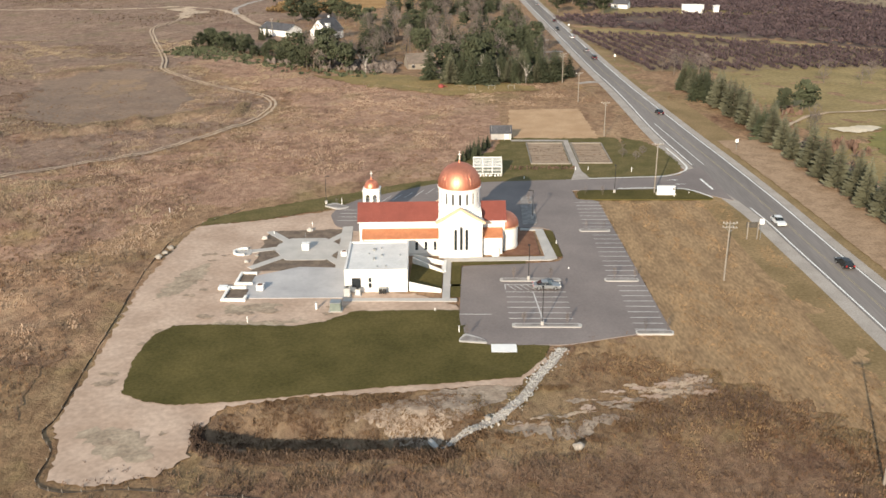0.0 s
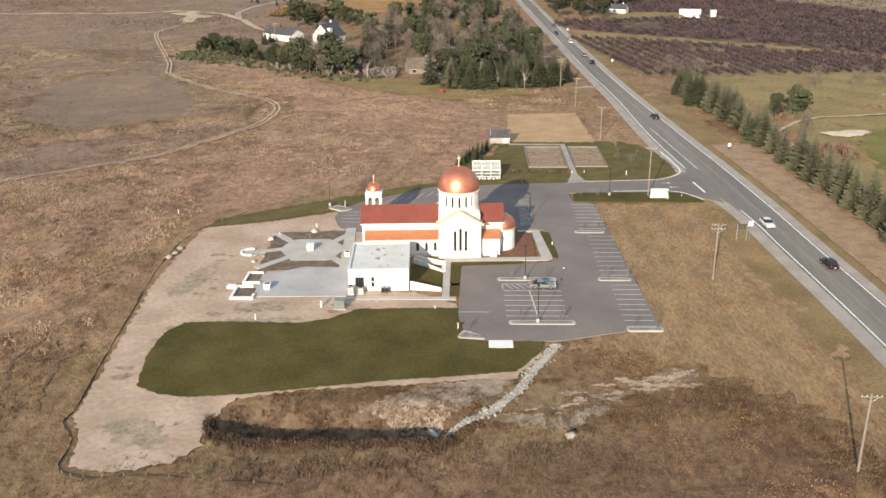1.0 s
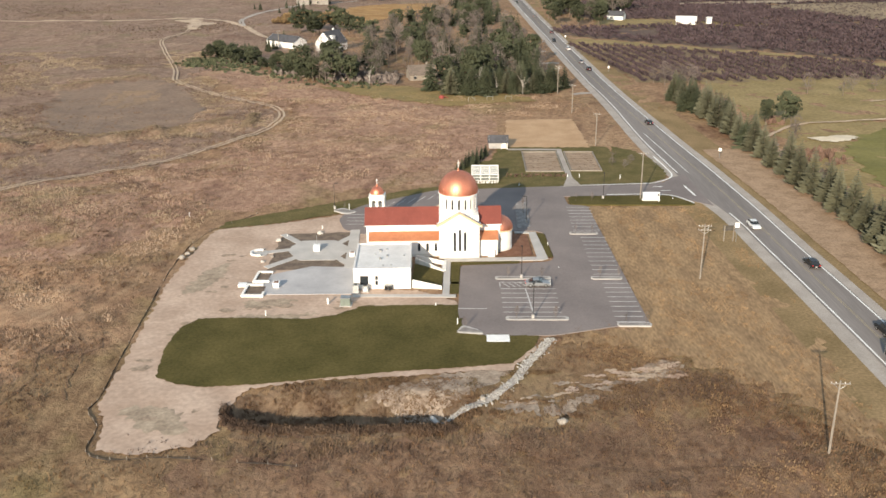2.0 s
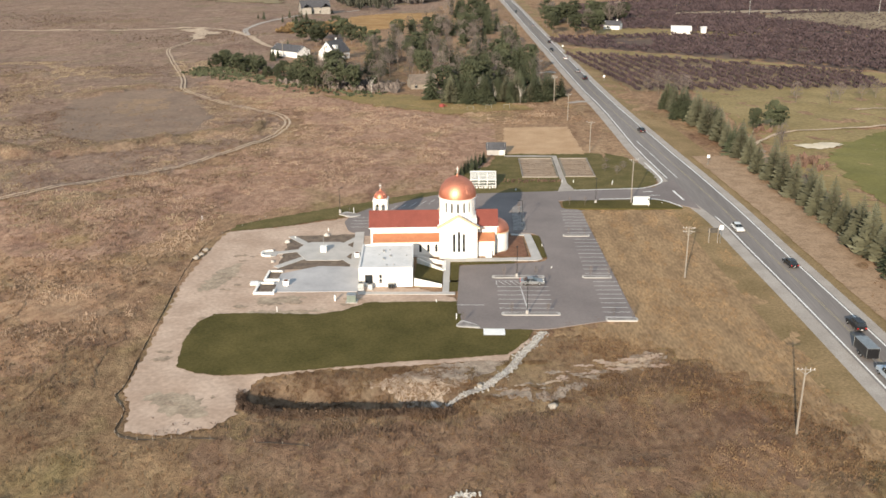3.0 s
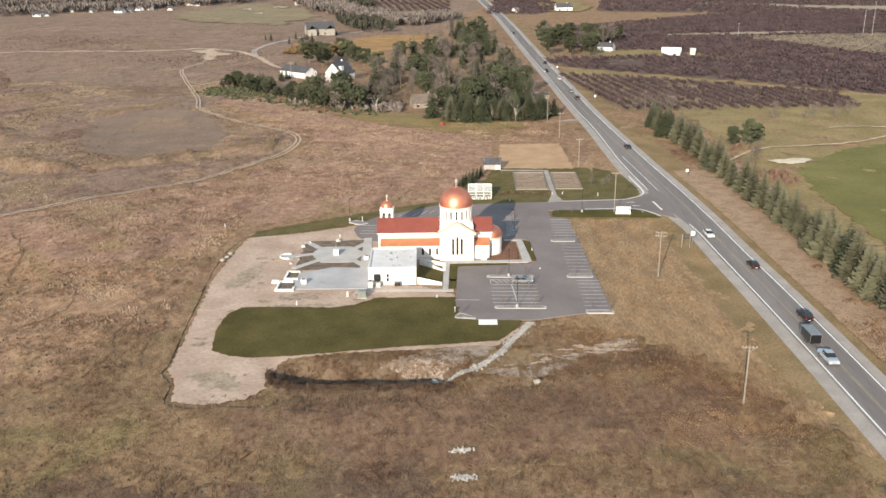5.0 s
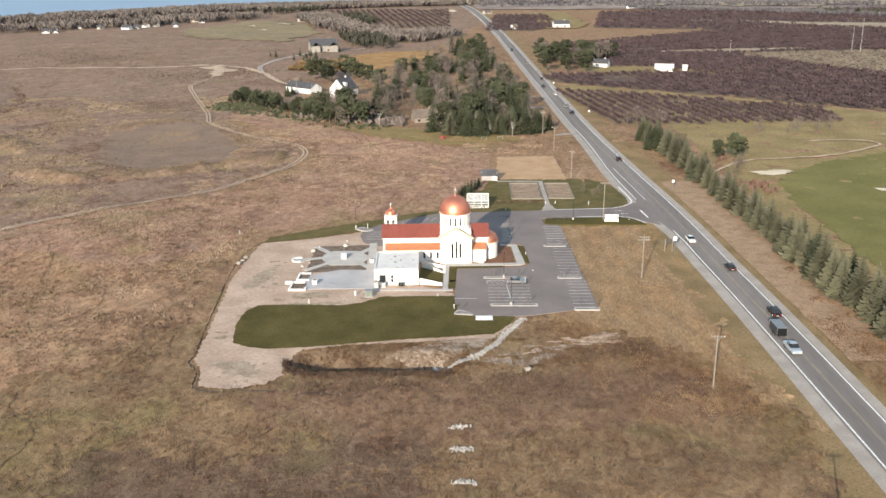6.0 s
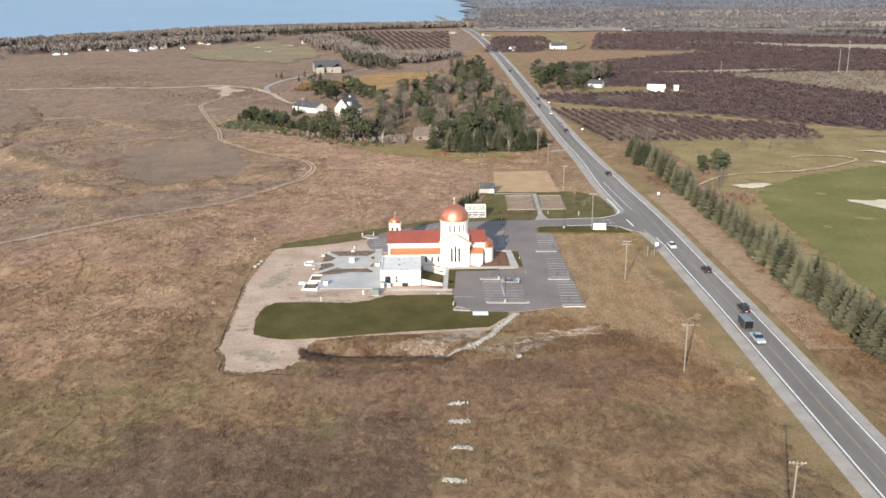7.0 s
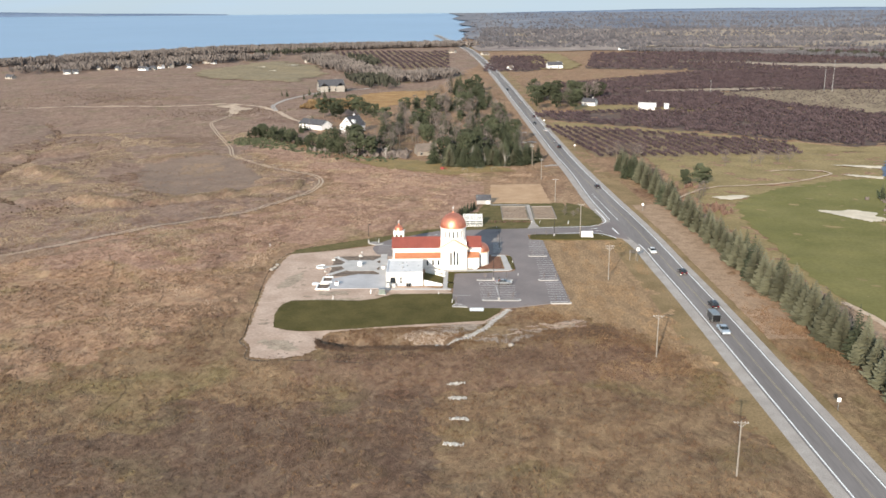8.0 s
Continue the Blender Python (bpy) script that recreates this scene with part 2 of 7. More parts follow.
# helpers for meshes
def link(name, bm, material, parent=None, smooth=False):
    me = bpy.data.meshes.new(name)
    bm.to_mesh(me)
    bm.free()
    for m in material if isinstance(material, (list, tuple)) else [material]:
        me.materials.append(m)
    if smooth:
        for p in me.polygons:
            p.use_smooth = True
    ob = new(name, me)
    if parent:
        ob.parent = parent
    return ob


def part(name, bm, material, parent, label="", smooth=False):
    ob = link(name, bm, material, parent, smooth)
    return tagged(ob, label) if label else ob


def setting(name, bm, material, label, smooth=False):
    return tagged(link(name, bm, material, None, smooth), label, kind="structure")


def thing(name, label, category, group="", at=None):
    ob = new(name)
    ob.empty_display_size = 0.5
    if at:
        ob.matrix_world = at
    return tagged(ob, label, category, group)


def box(bm, x0, x1, y0, y1, z0, z1, m=None):
    v = [bm.verts.new((x, y, z)) for z in (z0, z1) for x, y in ((x0, y0), (x1, y0), (x1, y1), (x0, y1))]
    for f in ((3, 2, 1, 0), (4, 5, 6, 7), (0, 1, 5, 4), (1, 2, 6, 5), (2, 3, 7, 6), (3, 0, 4, 7)):
        bm.faces.new([v[i] for i in f])
    if m is not None:
        bmesh.ops.transform(bm, matrix=m, verts=v)
    return bm


def boxes(*dims):
    bm = bmesh.new()
    for d in dims:
        box(bm, *d)
    return bm


def prism(bm, outline, z0, z1):
    """A closed outline (x, y), counterclockwise, raised from z0 to z1."""
    lo = [bm.verts.new((x, y, z0)) for x, y in outline]
    hi = [bm.verts.new((x, y, z1)) for x, y in outline]
    k = len(outline)
    top = bm.faces.new(hi)
    bm.faces.new(lo[::-1])
    for i in range(k):
        bm.faces.new((lo[i], lo[(i + 1) % k], hi[(i + 1) % k], hi[i]))
    return bm


def tube(bm, a, b, r0, r1, seg=8):
    a, b = Vector(a), Vector(b)
    q = (b - a).to_track_quat("Z", "Y")
    rings = []
    for p, r in ((a, r0), (b, r1)):
        rings.append([bm.verts.new(p + q @ Vector((r * math.cos(2 * math.pi * i / seg), r * math.sin(2 * math.pi * i / seg), 0))) for i in range(seg)])
    for i in range(seg):
        bm.faces.new((rings[0][i], rings[0][(i + 1) % seg], rings[1][(i + 1) % seg], rings[1][i]))
    bm.faces.new(rings[0][::-1])
    bm.faces.new(rings[1])
    return bm


def lathe(bm, profile, seg, cx=0, cy=0, a0=0.0, a1=2 * math.pi):
    """Turns a profile of (radius, z) about an upright axis."""
    full = abs(a1 - a0 - 2 * math.pi) < 1e-6
    cols = seg if full else seg + 1
    grid = [[bm.verts.new((cx + r * math.cos(a0 + (a1 - a0) * i / seg), cy + r * math.sin(a0 + (a1 - a0) * i / seg), z)) for i in range(cols)] for r, z in profile]
    for j in range(len(profile) - 1):
        for i in range(seg):
            k = (i + 1) % cols
            bm.faces.new((grid[j][i], grid[j][k], grid[j + 1][k], grid[j + 1][i]))
    return bm


def ragged(outline, step=2.0, rough=0.6, seed=1):
    """A closed outline with its sides cut into steps and shaken, as an edge of earth or grass."""
    rnd = random.Random(seed)
    out = []
    for i, a in enumerate(outline):
        b = outline[(i + 1) % len(outline)]
        d = math.dist(a, b)
        k = max(1, int(d / step))
        nx, ny = (b[1] - a[1]) / d, -(b[0] - a[0]) / d
        for j in range(k):
            s = rnd.uniform(-rough, rough)
            out.append((a[0] + (b[0] - a[0]) * j / k + nx * s, a[1] + (b[1] - a[1]) * j / k + ny * s))
    return out


def rounded(outline, r, seg=5):
    """A closed outline with its corners rounded."""
    out = []
    k = len(outline)
    for i in range(k):
        p0, p, p1 = Vector(outline[i - 1]), Vector(outline[i]), Vector(outline[(i + 1) % k])
        ra = min(r, (p0 - p).length * 0.45, (p1 - p).length * 0.45)
        a, b = p + (p0 - p).normalized() * ra, p + (p1 - p).normalized() * ra
        for j in range(seg + 1):
            s = j / seg
            out.append(tuple((1 - s) ** 2 * a + 2 * s * (1 - s) * p + s * s * b))
    return out


def sheet(name, outline, z, material, label, thick=0.0):
    """A flat patch of the ground with a given outline."""
    bm = bmesh.new()
    if thick:
        prism(bm, outline, z - thick, z)
    else:
        bm.faces.new([bm.verts.new((x, y, z)) for x, y in outline])
    bm.normal_update()
    bmesh.ops.triangulate(bm, faces=[f for f in bm.faces if len(f.verts) > 4], ngon_method="EAR_CLIP")
    bmesh.ops.recalc_face_normals(bm, faces=bm.faces)
    if not thick:
        for f in bm.faces:
            if f.normal.z < 0:
                f.normal_flip()
    return setting(name, bm, material, label)


def curve(points, s):
    """A smooth line through points at s from 0 to 1."""
    k = len(points) - 1
    u = min(max(s, 0), 0.99999) * k
    i = int(u)
    f = u - i
    p0, p1, p2, p3 = (Vector(points[min(max(j, 0), k)]) for j in (i - 1, i, i + 1, i + 2))
    return 0.5 * (2 * p1 + (p2 - p0) * f + (2 * p0 - 5 * p1 + 4 * p2 - p3) * f * f + (3 * p1 - p0 - 3 * p2 + p3) * f ** 3)


def ribbon(bm, points, w0, w1, z, n=120, s0=0.0, s1=1.0):
    """A flat band between the offsets w0 and w1 (to the right) from a smooth line."""
    last = None
    for i in range(n + 1):
        s = s0 + (s1 - s0) * i / n
        p, q = curve(points, s), curve(points, s + 0.002)
        d = (q - p).normalized() if (q - p).length > 1e-6 else d
        side = Vector((d.y, -d.x))
        a, b = w0(p.y) if callable(w0) else w0, w1(p.y) if callable(w1) else w1
        now = [bm.verts.new((*(p + side * a), z)), bm.verts.new((*(p + side * b), z))]
        if last:
            bm.faces.new((last[0], last[1], now[1], now[0]))
        last = now
    return bm


from mathutils.geometry import delaunay_2d_cdt
# ---- ground ----
def smoothstep(a, b, x):
    t = min(max((x - a) / (b - a), 0), 1)
    return t * t * (3 - 2 * t)


ROAD = [(91.5, -420), (87.2, -270), (83.4, -150), (80.3, -60), (79.3, -28), (78.4, -3), (77.4, 20), (76.2, 43), (75, 73), (73.9, 92), (72.1, 119), (68.4, 167), (61.6, 275), (53.4, 490), (38.5, 880), (12, 1330), (-17, 1570), (-70, 2000)]


def road_x(y):
    for a, b in zip(ROAD, ROAD[1:]):
        if a[1] <= y <= b[1]:
            return a[0] + (b[0] - a[0]) * (y - a[1]) / (b[1] - a[1])
    return ROAD[-1][0]



SHORE = [(-1500, 760), (-760, 1020), (-600, 1250), (-400, 1480), (-200, 1560), (-14, 1600), (5, 1900), (30, 2300), (10, 3000), (60, 4640)]
LAKE = [(-4200, 700), *SHORE, (-4200, 4640)]


def in_lake(x, y):
    """How far out on the lake a place lies, from 0 to 1."""
    for a, b in zip(SHORE, SHORE[1:]):
        if a[1] <= y < b[1]:
            sx = a[0] + (b[0] - a[0]) * (y - a[1]) / (b[1] - a[1])
            return smoothstep(0, 60, sx + 20 - x)
    return 0.0 if y < 760 else 1.0


RIDGES = [((-270, 274), (-232, 312), 12, 2.8), ((-242, 226), (-210, 204), 12, 2.6), ((-186, 152), (-160, 144), 10, 2.4), ((-192, 262), (-156, 286), 6, 1.2), ((-148, 146), (-118, 170), 6, 1.6), ((-118, 170), (-92, 188), 5, 1.4), ((-84, 178), (-86, 200), 3, 0.8), ((-330, 560), (-260, 600), 16, 2.2)]
SCRUB = [(-330, 440), (-306, 400), (-284, 350), (-275, 298), (-264, 268), (-262, 240), (-258, 218), (-252, 192), (-234, 163), (-215, 146)]
DITCHES = [(a, b, 5, -1.1) for a, b in zip(SCRUB, SCRUB[1:])] + [((-204, 141), (-184, 122), 5, -1.4)]


def near(a, b, x, y):
    """The distance of a place from the stretch a to b."""
    dx, dy = b[0] - a[0], b[1] - a[1]
    s = min(max(((x - a[0]) * dx + (y - a[1]) * dy) / (dx * dx + dy * dy), 0), 1)
    return math.hypot(x - a[0] - dx * s, y - a[1] - dy * s)


def relief(x, y):
    """Banks and ditches in the grazed field."""
    z = 0
    for a, b, w, h in RIDGES:
        z += h * smoothstep(w, 0, near(a, b, x, y)) * (1 + 0.5 * noise.noise((x / 9, y / 9, 2.2)))
    return z + min(h * smoothstep(w, 0, near(a, b, x, y)) for a, b, w, h in DITCHES)


def height(x, y):
    """The land: level round the church, a basin beside the lawn, gentle swells in the fields."""
    site = smoothstep(-72, -66, x) * smoothstep(-50, -44, y) * smoothstep(96, 88, x) * smoothstep(200, 192, y)
    if y < -15:
        site *= max(smoothstep(-36, -42, x), smoothstep(-28, -22, y), 0.0) if x < 12 else smoothstep(-50, -40, y)
    far = max(smoothstep(-72, -120, x), smoothstep(205, 260, y) * smoothstep(50, 20, x), smoothstep(-48, -90, y)) * smoothstep(1500, 900, y)
    z = far * (noise.noise((x / 90, y / 90, 3.1)) * 2.2 + noise.noise((x / 28, y / 28, 7.7)) * 0.7)
    z += (1 - 0.85 * site) * (noise.noise((x / 11, y / 8, 4.3)) * 0.34 + noise.noise((x / 5.5, y / 5.5, 1.3)) * 0.3 + noise.noise((x / 2.3, y / 2.3, 5.3)) * 0.2)
    road = smoothstep(13, 6, abs(x - road_x(y) + 1.5))
    z = z * (1 - road) - 0.13 * max(site, road)
    if x < -70 and 130 < y < 640:
        z += relief(x, y)
    # the basin
    u = (x + 21) / 20.5
    if abs(u) < 1.15:
        v = y + 33.6 - 1.6 * max(-u, 0) ** 2
        v = v / 4.0 if v < 0 else v / 8.5
        z -= 2.3 * smoothstep(1.0, 0.2, math.hypot(max(abs(u) - 0.6, 0) / 0.45, v))
    return z - 8 * in_lake(x, y)


def axis(stops):
    out = []
    for a, b, d in stops:
        k = max(1, round((b - a) / d))
        out += [a + (b - a) * i / k for i in range(k)]
    return out + [stops[-1][1]]


xs = axis([(-4200, -1500, 300), (-1500, -500, 50), (-500, -180, 4), (-180, 120, 1.6), (120, 340, 6), (340, 1200, 40), (1200, 4200, 250)])
ys = axis([(-900, -200, 50), (-200, -130, 4), (-130, 200, 1.6), (200, 480, 4), (480, 1200, 14), (1200, 2000, 40), (2000, 4640, 160)])
verts = [(x, y, height(x, y)) for y in ys for x in xs]
nx = len(xs)
faces = [(j * nx + i, j * nx + i + 1, (j + 1) * nx + i + 1, (j + 1) * nx + i) for j in range(len(ys) - 1) for i in range(nx - 1)]
me = bpy.data.meshes.new("ground")
me.from_pydata(verts, [], faces)
me.materials.append(FIELD)
me.materials.append(FIELD_GREY)
me.materials.append(FIELD_PALE)
me.materials.append(FIELD_NEAR)
me.materials.append(FIELD_NORTH)
FARM = [(-900, -160), (-290, -30), (-210, 32), (-146, 84), (-104, 123), (-87, 149), (-76, 172), (-74, 194), (-84, 217), (-112, 250), (-140, 300), (-110, 340), (-100, 440), (-30, 700), (20, 1000), (20, 1600), (-1500, 1600)]

PALE = [(-330, -60), (-230, -95), (-130, -72), (-84, -30), (-78, 20), (-84, 50), (-72, 70), (-30, 95), (8, 108), (12, 200), (-10, 226), (-60, 262), (-130, 330), (-160, 330), (-60, 190), (-90, 130), (-150, 84)]


def within(outline, x, y):
    c = False
    for (ax, ay), (bx, by) in zip(outline, outline[1:] + outline[:1]):
        if (ay > y) != (by > y) and x < (bx - ax) * (y - ay) / (by - ay) + ax:
            c = not c
    return c


for p in me.polygons:
    p.use_smooth = True
    x, y = p.center.x, p.center.y
    if x < 40 and y > -160 and within(FARM, x + 9 * noise.noise((x / 7, y / 7, 8)), y + 9 * noise.noise((x / 7, y / 7, 1))):
        p.material_index = 1
    elif x < 12 and -110 < y < 420 and within(PALE, x + 12 * noise.noise((x / 9, y / 9, 3)), y + 14 * noise.noise((x / 9, y / 9, 4))):
        p.material_index = 2 if y + 25 * noise.noise((x / 16, y / 16, 11)) < 45 else 4
    elif y + 18 * noise.noise((x / 14, y / 14, 6)) < -8 - 0.25 * max(0, -x - 60):
        p.material_index = 3
tagged(new("ground", me), "open field of dry brown autumn grass with faint swells", kind="structure")

sheet("water", LAKE, -1.0, WATER, "wide blue lake under a hazy horizon")

# ---- road ----
def west(y):
    """The west edge of the carriageway: wider by a turning lane at the junction."""
    return -4.0 - 3.4 * smoothstep(60, 105, y) * smoothstep(240, 130, y)


bm = ribbon(bmesh.new(), ROAD, lambda y: west(y) - 3.7, 7.0, 0.06, 200)
setting("road_shoulder", bm, SHOULDER, "pale gravel shoulders along the highway")
bm = ribbon(bmesh.new(), ROAD, lambda y: west(y) - 0.5, 4.6, 0.10, 200)
road = setting("road", bm, ROADTOP, "grey asphalt two-lane highway with a turning lane")
for nm, off, wd, mt, s0, s1 in (("edge_line", 3.95, 0.36, PAINT, 0.02, 1.0), ("centre_line", 0.12, 0.16, YELLOW, 0.02, 1.0), ("centre_line", -0.24, 0.16, YELLOW, 0.02, 1.0)):
    part(nm, ribbon(bmesh.new(), ROAD, off, off + wd, 0.115, 160, s0, s1), mt, road)
WEST = [(road_x(y) + west(y) * 1.0, y) for y in (-420, -260, -150, -90, -40, 0, 25, 45, 60, 72)]
part("edge_line", ribbon(bmesh.new(), WEST, 0, 0.36, 0.115, 80), PAINT, road)
WEST = [(road_x(y) + west(y) * 1.0, y) for y in (112, 125, 140, 160, 185, 210, 240, 270, 330, 520, 950, 1500, 2100)]
part("edge_line", ribbon(bmesh.new(), WEST, 0, 0.36, 0.115, 80), PAINT, road)
for y0, y1 in ((112, 165),):
    LANE = [(road_x(y) - 3.9, y) for y in (y0, (y0 + y1) / 2, y1)]
    part("lane_line", ribbon(bmesh.new(), LANE, 0, 0.22, 0.115, 20), PAINT, road)
part("stop_line", prism(bmesh.new(), [(63.9, 97.5), (64.9, 87.5), (65.5, 87.5), (64.5, 97.5)], 0.17, 0.178), PAINT, road)

# verges: mown bands on both sides of the road
bm = ribbon(bmesh.new(), ROAD, 6.5, 17, 0.03, 160, 0.0, 0.93)
setting("verge", bm, VERGE, "dry mown grass verge between highway and spruces")
bm = ribbon(bmesh.new(), ROAD, 9.4, lambda y: 37 if y > 0 else 48, 0.02, 600, 0.0, 0.62)
for v in bm.verts:
    v.co.z += 0.2 + 0.08 * noise.noise((v.co.x / 3, v.co.y / 3, 2))
    v.co.x += (0.5 if v.co.x < road_x(v.co.y) + 20 else 2.6) * noise.noise((v.co.x / 9, v.co.y / 4, 5))
ob = setting("verge", bm, ROADSIDE, "tan uncut grass before the row of spruces")
ob.data.materials.append(FIELD_NEAR)
for f in ob.data.polygons:
    f.material_index = 1 if f.center.y < -30 else 0
bm = ribbon(bmesh.new(), ROAD, -15.5, lambda y: west(y) - 3.5, 0.03, 90, 0.0, 0.5)
setting("verge", bm, VERGE, "dry yellow-brown verge along the west shoulder")

# ---- church site ----
def draped(name, outline, lift, material, label, step=6.0, rough=0.4):
    """A patch that follows the land, with an uneven edge."""
    edge = ragged(outline, step * 0.7, step * rough, len(outline) + int(abs(outline[0][0])))
    pts = [Vector(p) for p in edge]
    for i in range(int((max(p[0] for p in edge) - min(p[0] for p in edge)) / step)):
        for j in range(int((max(p[1] for p in edge) - min(p[1] for p in edge)) / step)):
            x, y = min(p[0] for p in outline) + (i + 0.5) * step, min(p[1] for p in outline) + (j + 0.5) * step
            pts.append(Vector((x + noise.noise((x, y, 1)) * step * 0.3, y + noise.noise((x, y, 6)) * step * 0.3)))
    vs, _, fs, *_ = delaunay_2d_cdt(pts, [], [list(range(len(edge)))], 1, 1e-4)
    bm = bmesh.new()
    bv = [bm.verts.new((v.x, v.y, height(v.x, v.y) + lift)) for v in vs]
    for f in fs:
        bm.faces.new([bv[k] for k in f])
    bm.normal_update()
    for f in bm.faces:
        if f.normal.z < 0:
            f.normal_flip()
    return setting(name, bm, material, label, smooth=True)


draped("bare_soil", [(-61.6, -32), (-58.4, -37), (-57, -45), (-50, -45.9), (-43, -43.6), (-39.6, -39), (-41, -32), (-37.6, -25.2), (-27.5, -22.3), (-11.6, -20.6), (2, -18.6), (8, -18), (13, -9), (3, -5), (-2, 12), (-11, 18), (-22, 19), (-22, 50), (-33.8, 70), (-51, 62), (-64.7, 58), (-66, 48), (-66.6, 22), (-63.8, -7)], 0.2, DIRT, "bare sandy soil around the new building", 1.2)
draped("lawn", [(-55.2, -21.6), (-57.2, -10), (-56.8, -1), (-54.4, 3), (-49, 3.6), (-38.9, 3.4), (-32.4, 3), (-27, 5), (-24.3, 7.4), (-21.6, 9.6), (-10, 10.2), (-1.3, 10.3), (-0.9, -1.9), (3.5, -3.7), (13.7, -4.4), (12.6, -9), (8.2, -15.6), (-2, -17.6), (-11.7, -18.8), (-24, -21.3), (-37.8, -24.2), (-45.5, -25), (-51, -24)], 0.29, LAWN, "dark green mown lawn with a ragged edge", 0.9, 0.22)
draped("lawn", [(-65, 58), (-50, 63), (-37, 70), (-33, 73.5), (-27, 80), (-9, 93), (6, 95.5), (4, 98.5), (-12, 96.5), (-30, 86), (-48, 74.5), (-64, 64)], 0.2, LAWN_LIGHT, "strip of thin green grass behind the lot", 1.5)
sheet("grass_strip", rounded([(28.5, 78.5), (64, 78.5), (58, 87.6), (28.7, 86.6)], 2.5), 0.3, LAWN, "kerbed green grass strip beside the entrance drive", 0.3)
draped("garden_lawn", [(-6, 97), (8, 94), (30, 96), (50, 99), (50, 122), (48, 146), (11, 146), (8, 128), (-4, 118)], 0.2, LAWN_LIGHT, "green lawn around the garden plots", 1.6)
draped("cut_field", [(12.6, 148.5), (14.5, 145), (42.5, 144.5), (41.3, 190), (15.6, 188.5)], 0.25, CUT, "square of mown straw-coloured grass", 1.6)
draped("dry_lot", [(34, 1), (32, 77), (60, 79), (63.5, 60), (65, 20), (67, -20), (71, -64), (65, -52), (58, -40), (54, -26), (46, -20), (36, -12), (17, -5)], 0.14, MOWN, "dry mown grass between the lot and the highway", 2.2, 1.2)
for o, s in (([(18.9, 113.2), (29.8, 113.8), (29.7, 137.4), (18.4, 136.8)], 21), ([(32.8, 114), (42, 114.5), (42, 137), (32.8, 136.4)], 22)):
    sheet("garden_bed", ragged(o, 1.5, 0.25, s), 0.16, BED, "bare garden plot edged with low timbers")
sheet("garden_path", [(28.4, 96.4), (34, 97.6), (32.3, 106), (32.2, 142), (14, 142.6), (14, 140.4), (30.5, 140), (30.5, 106)], 0.17, SHOULDER, "pale gravel garden path")

for o in ([(-58, -33), (-52, -39), (-44, -40), (-47, -34), (-53, -31)], [(-50, -2), (-38, 1), (-30, 6), (-44, 5), (-52, 3)], [(-62, 14), (-56, 20), (-55, 34), (-60, 30)], [(-46, 8), (-38, 10), (-36, 13), (-47, 12)]):
    draped("soil_stain", o, 0.225, mat("damp_soil", (0.27, 0.21, 0.155), (0.4, 0.32, 0.24), 2.5, 0.95, bump=0.05, bsize=0.6, grain=0.2), "darker damp stain in the bare soil", 1.0, 0.9)

STAIN = mat("dark_soil_streak", (0.23, 0.175, 0.13), (0.36, 0.275, 0.205), 1.5, 0.95, bump=0.01, bsize=0.5, grain=0.2)
rnd = random.Random(77)
for i in range(26):
    if i < 16:
        y = rnd.uniform(-40, 40)
        cx, cy = rnd.uniform(-60, -52) if y > -20 else rnd.uniform(-58, -44), y
    else:
        cx, cy = rnd.uniform(-50, -24), rnd.uniform(4.5, 12)
    r = rnd.uniform(0.5, 1.5)
    blob = [(cx + r * rnd.uniform(0.8, 2.6) * math.cos(k * 0.9), cy + r * rnd.uniform(0.3, 0.9) * math.sin(k * 0.9)) for k in range(7)]
    draped("soil_stain", blob, 0.235 + 0.002 * i, STAIN, "dark damp streak in the bare soil", 0.8, 0.6)

# the asphalt lot
LOT = rounded([(-2, 7), (-1.2, -1.7), (3.5, -4.4), (17, -4), (29.5, 0.2), (36.1, 0.2), (33.2, 78), (28, 79), (27.6, 88), (27.4, 97), (8, 95), (-9.4, 92.8), (-24.4, 82), (-28.7, 78.8), (-33, 72.4), (-34.2, 66), (-31.9, 58.1), (-27.2, 54.4), (12, 57), (17.4, 57), (19.6, 55), (20.4, 37.6), (19.2, 35.2), (10, 33.6), (-1.6, 32.6)], 1.5)
lot = sheet("parking_lot", LOT, 0.16, ASPHALT, "grey asphalt parking lot with worn white stalls", 0.2)
sheet("drive", [(27.0, 86.8), (57, 88), (68, 78), (67, 110), (62, 106), (59, 101), (31, 98), (27.0, 97)], 0.164, ASPHALT, "grey asphalt entrance drive from the highway", 0.2)
draped("grass_verge", [(46, 99.6), (54, 100.6), (59.6, 104.6), (61.8, 109), (62, 115), (60.2, 131), (56, 141), (50, 146), (46, 122)], 0.2, LAWN_LIGHT, "green grass beside the junction", 1.4)


def stall_lines(x0, x1, ys, name="stall_line"):
    first = None
    for y in ys:
        if first is None:
            first = part(name, boxes((x0, x1, -0.11, 0.11, 0, 0.006)), STALL, lot)
            ob = first
        else:
            ob = new(name, first.data)
            ob.parent = lot
        ob.location = (0, y, 0.164)


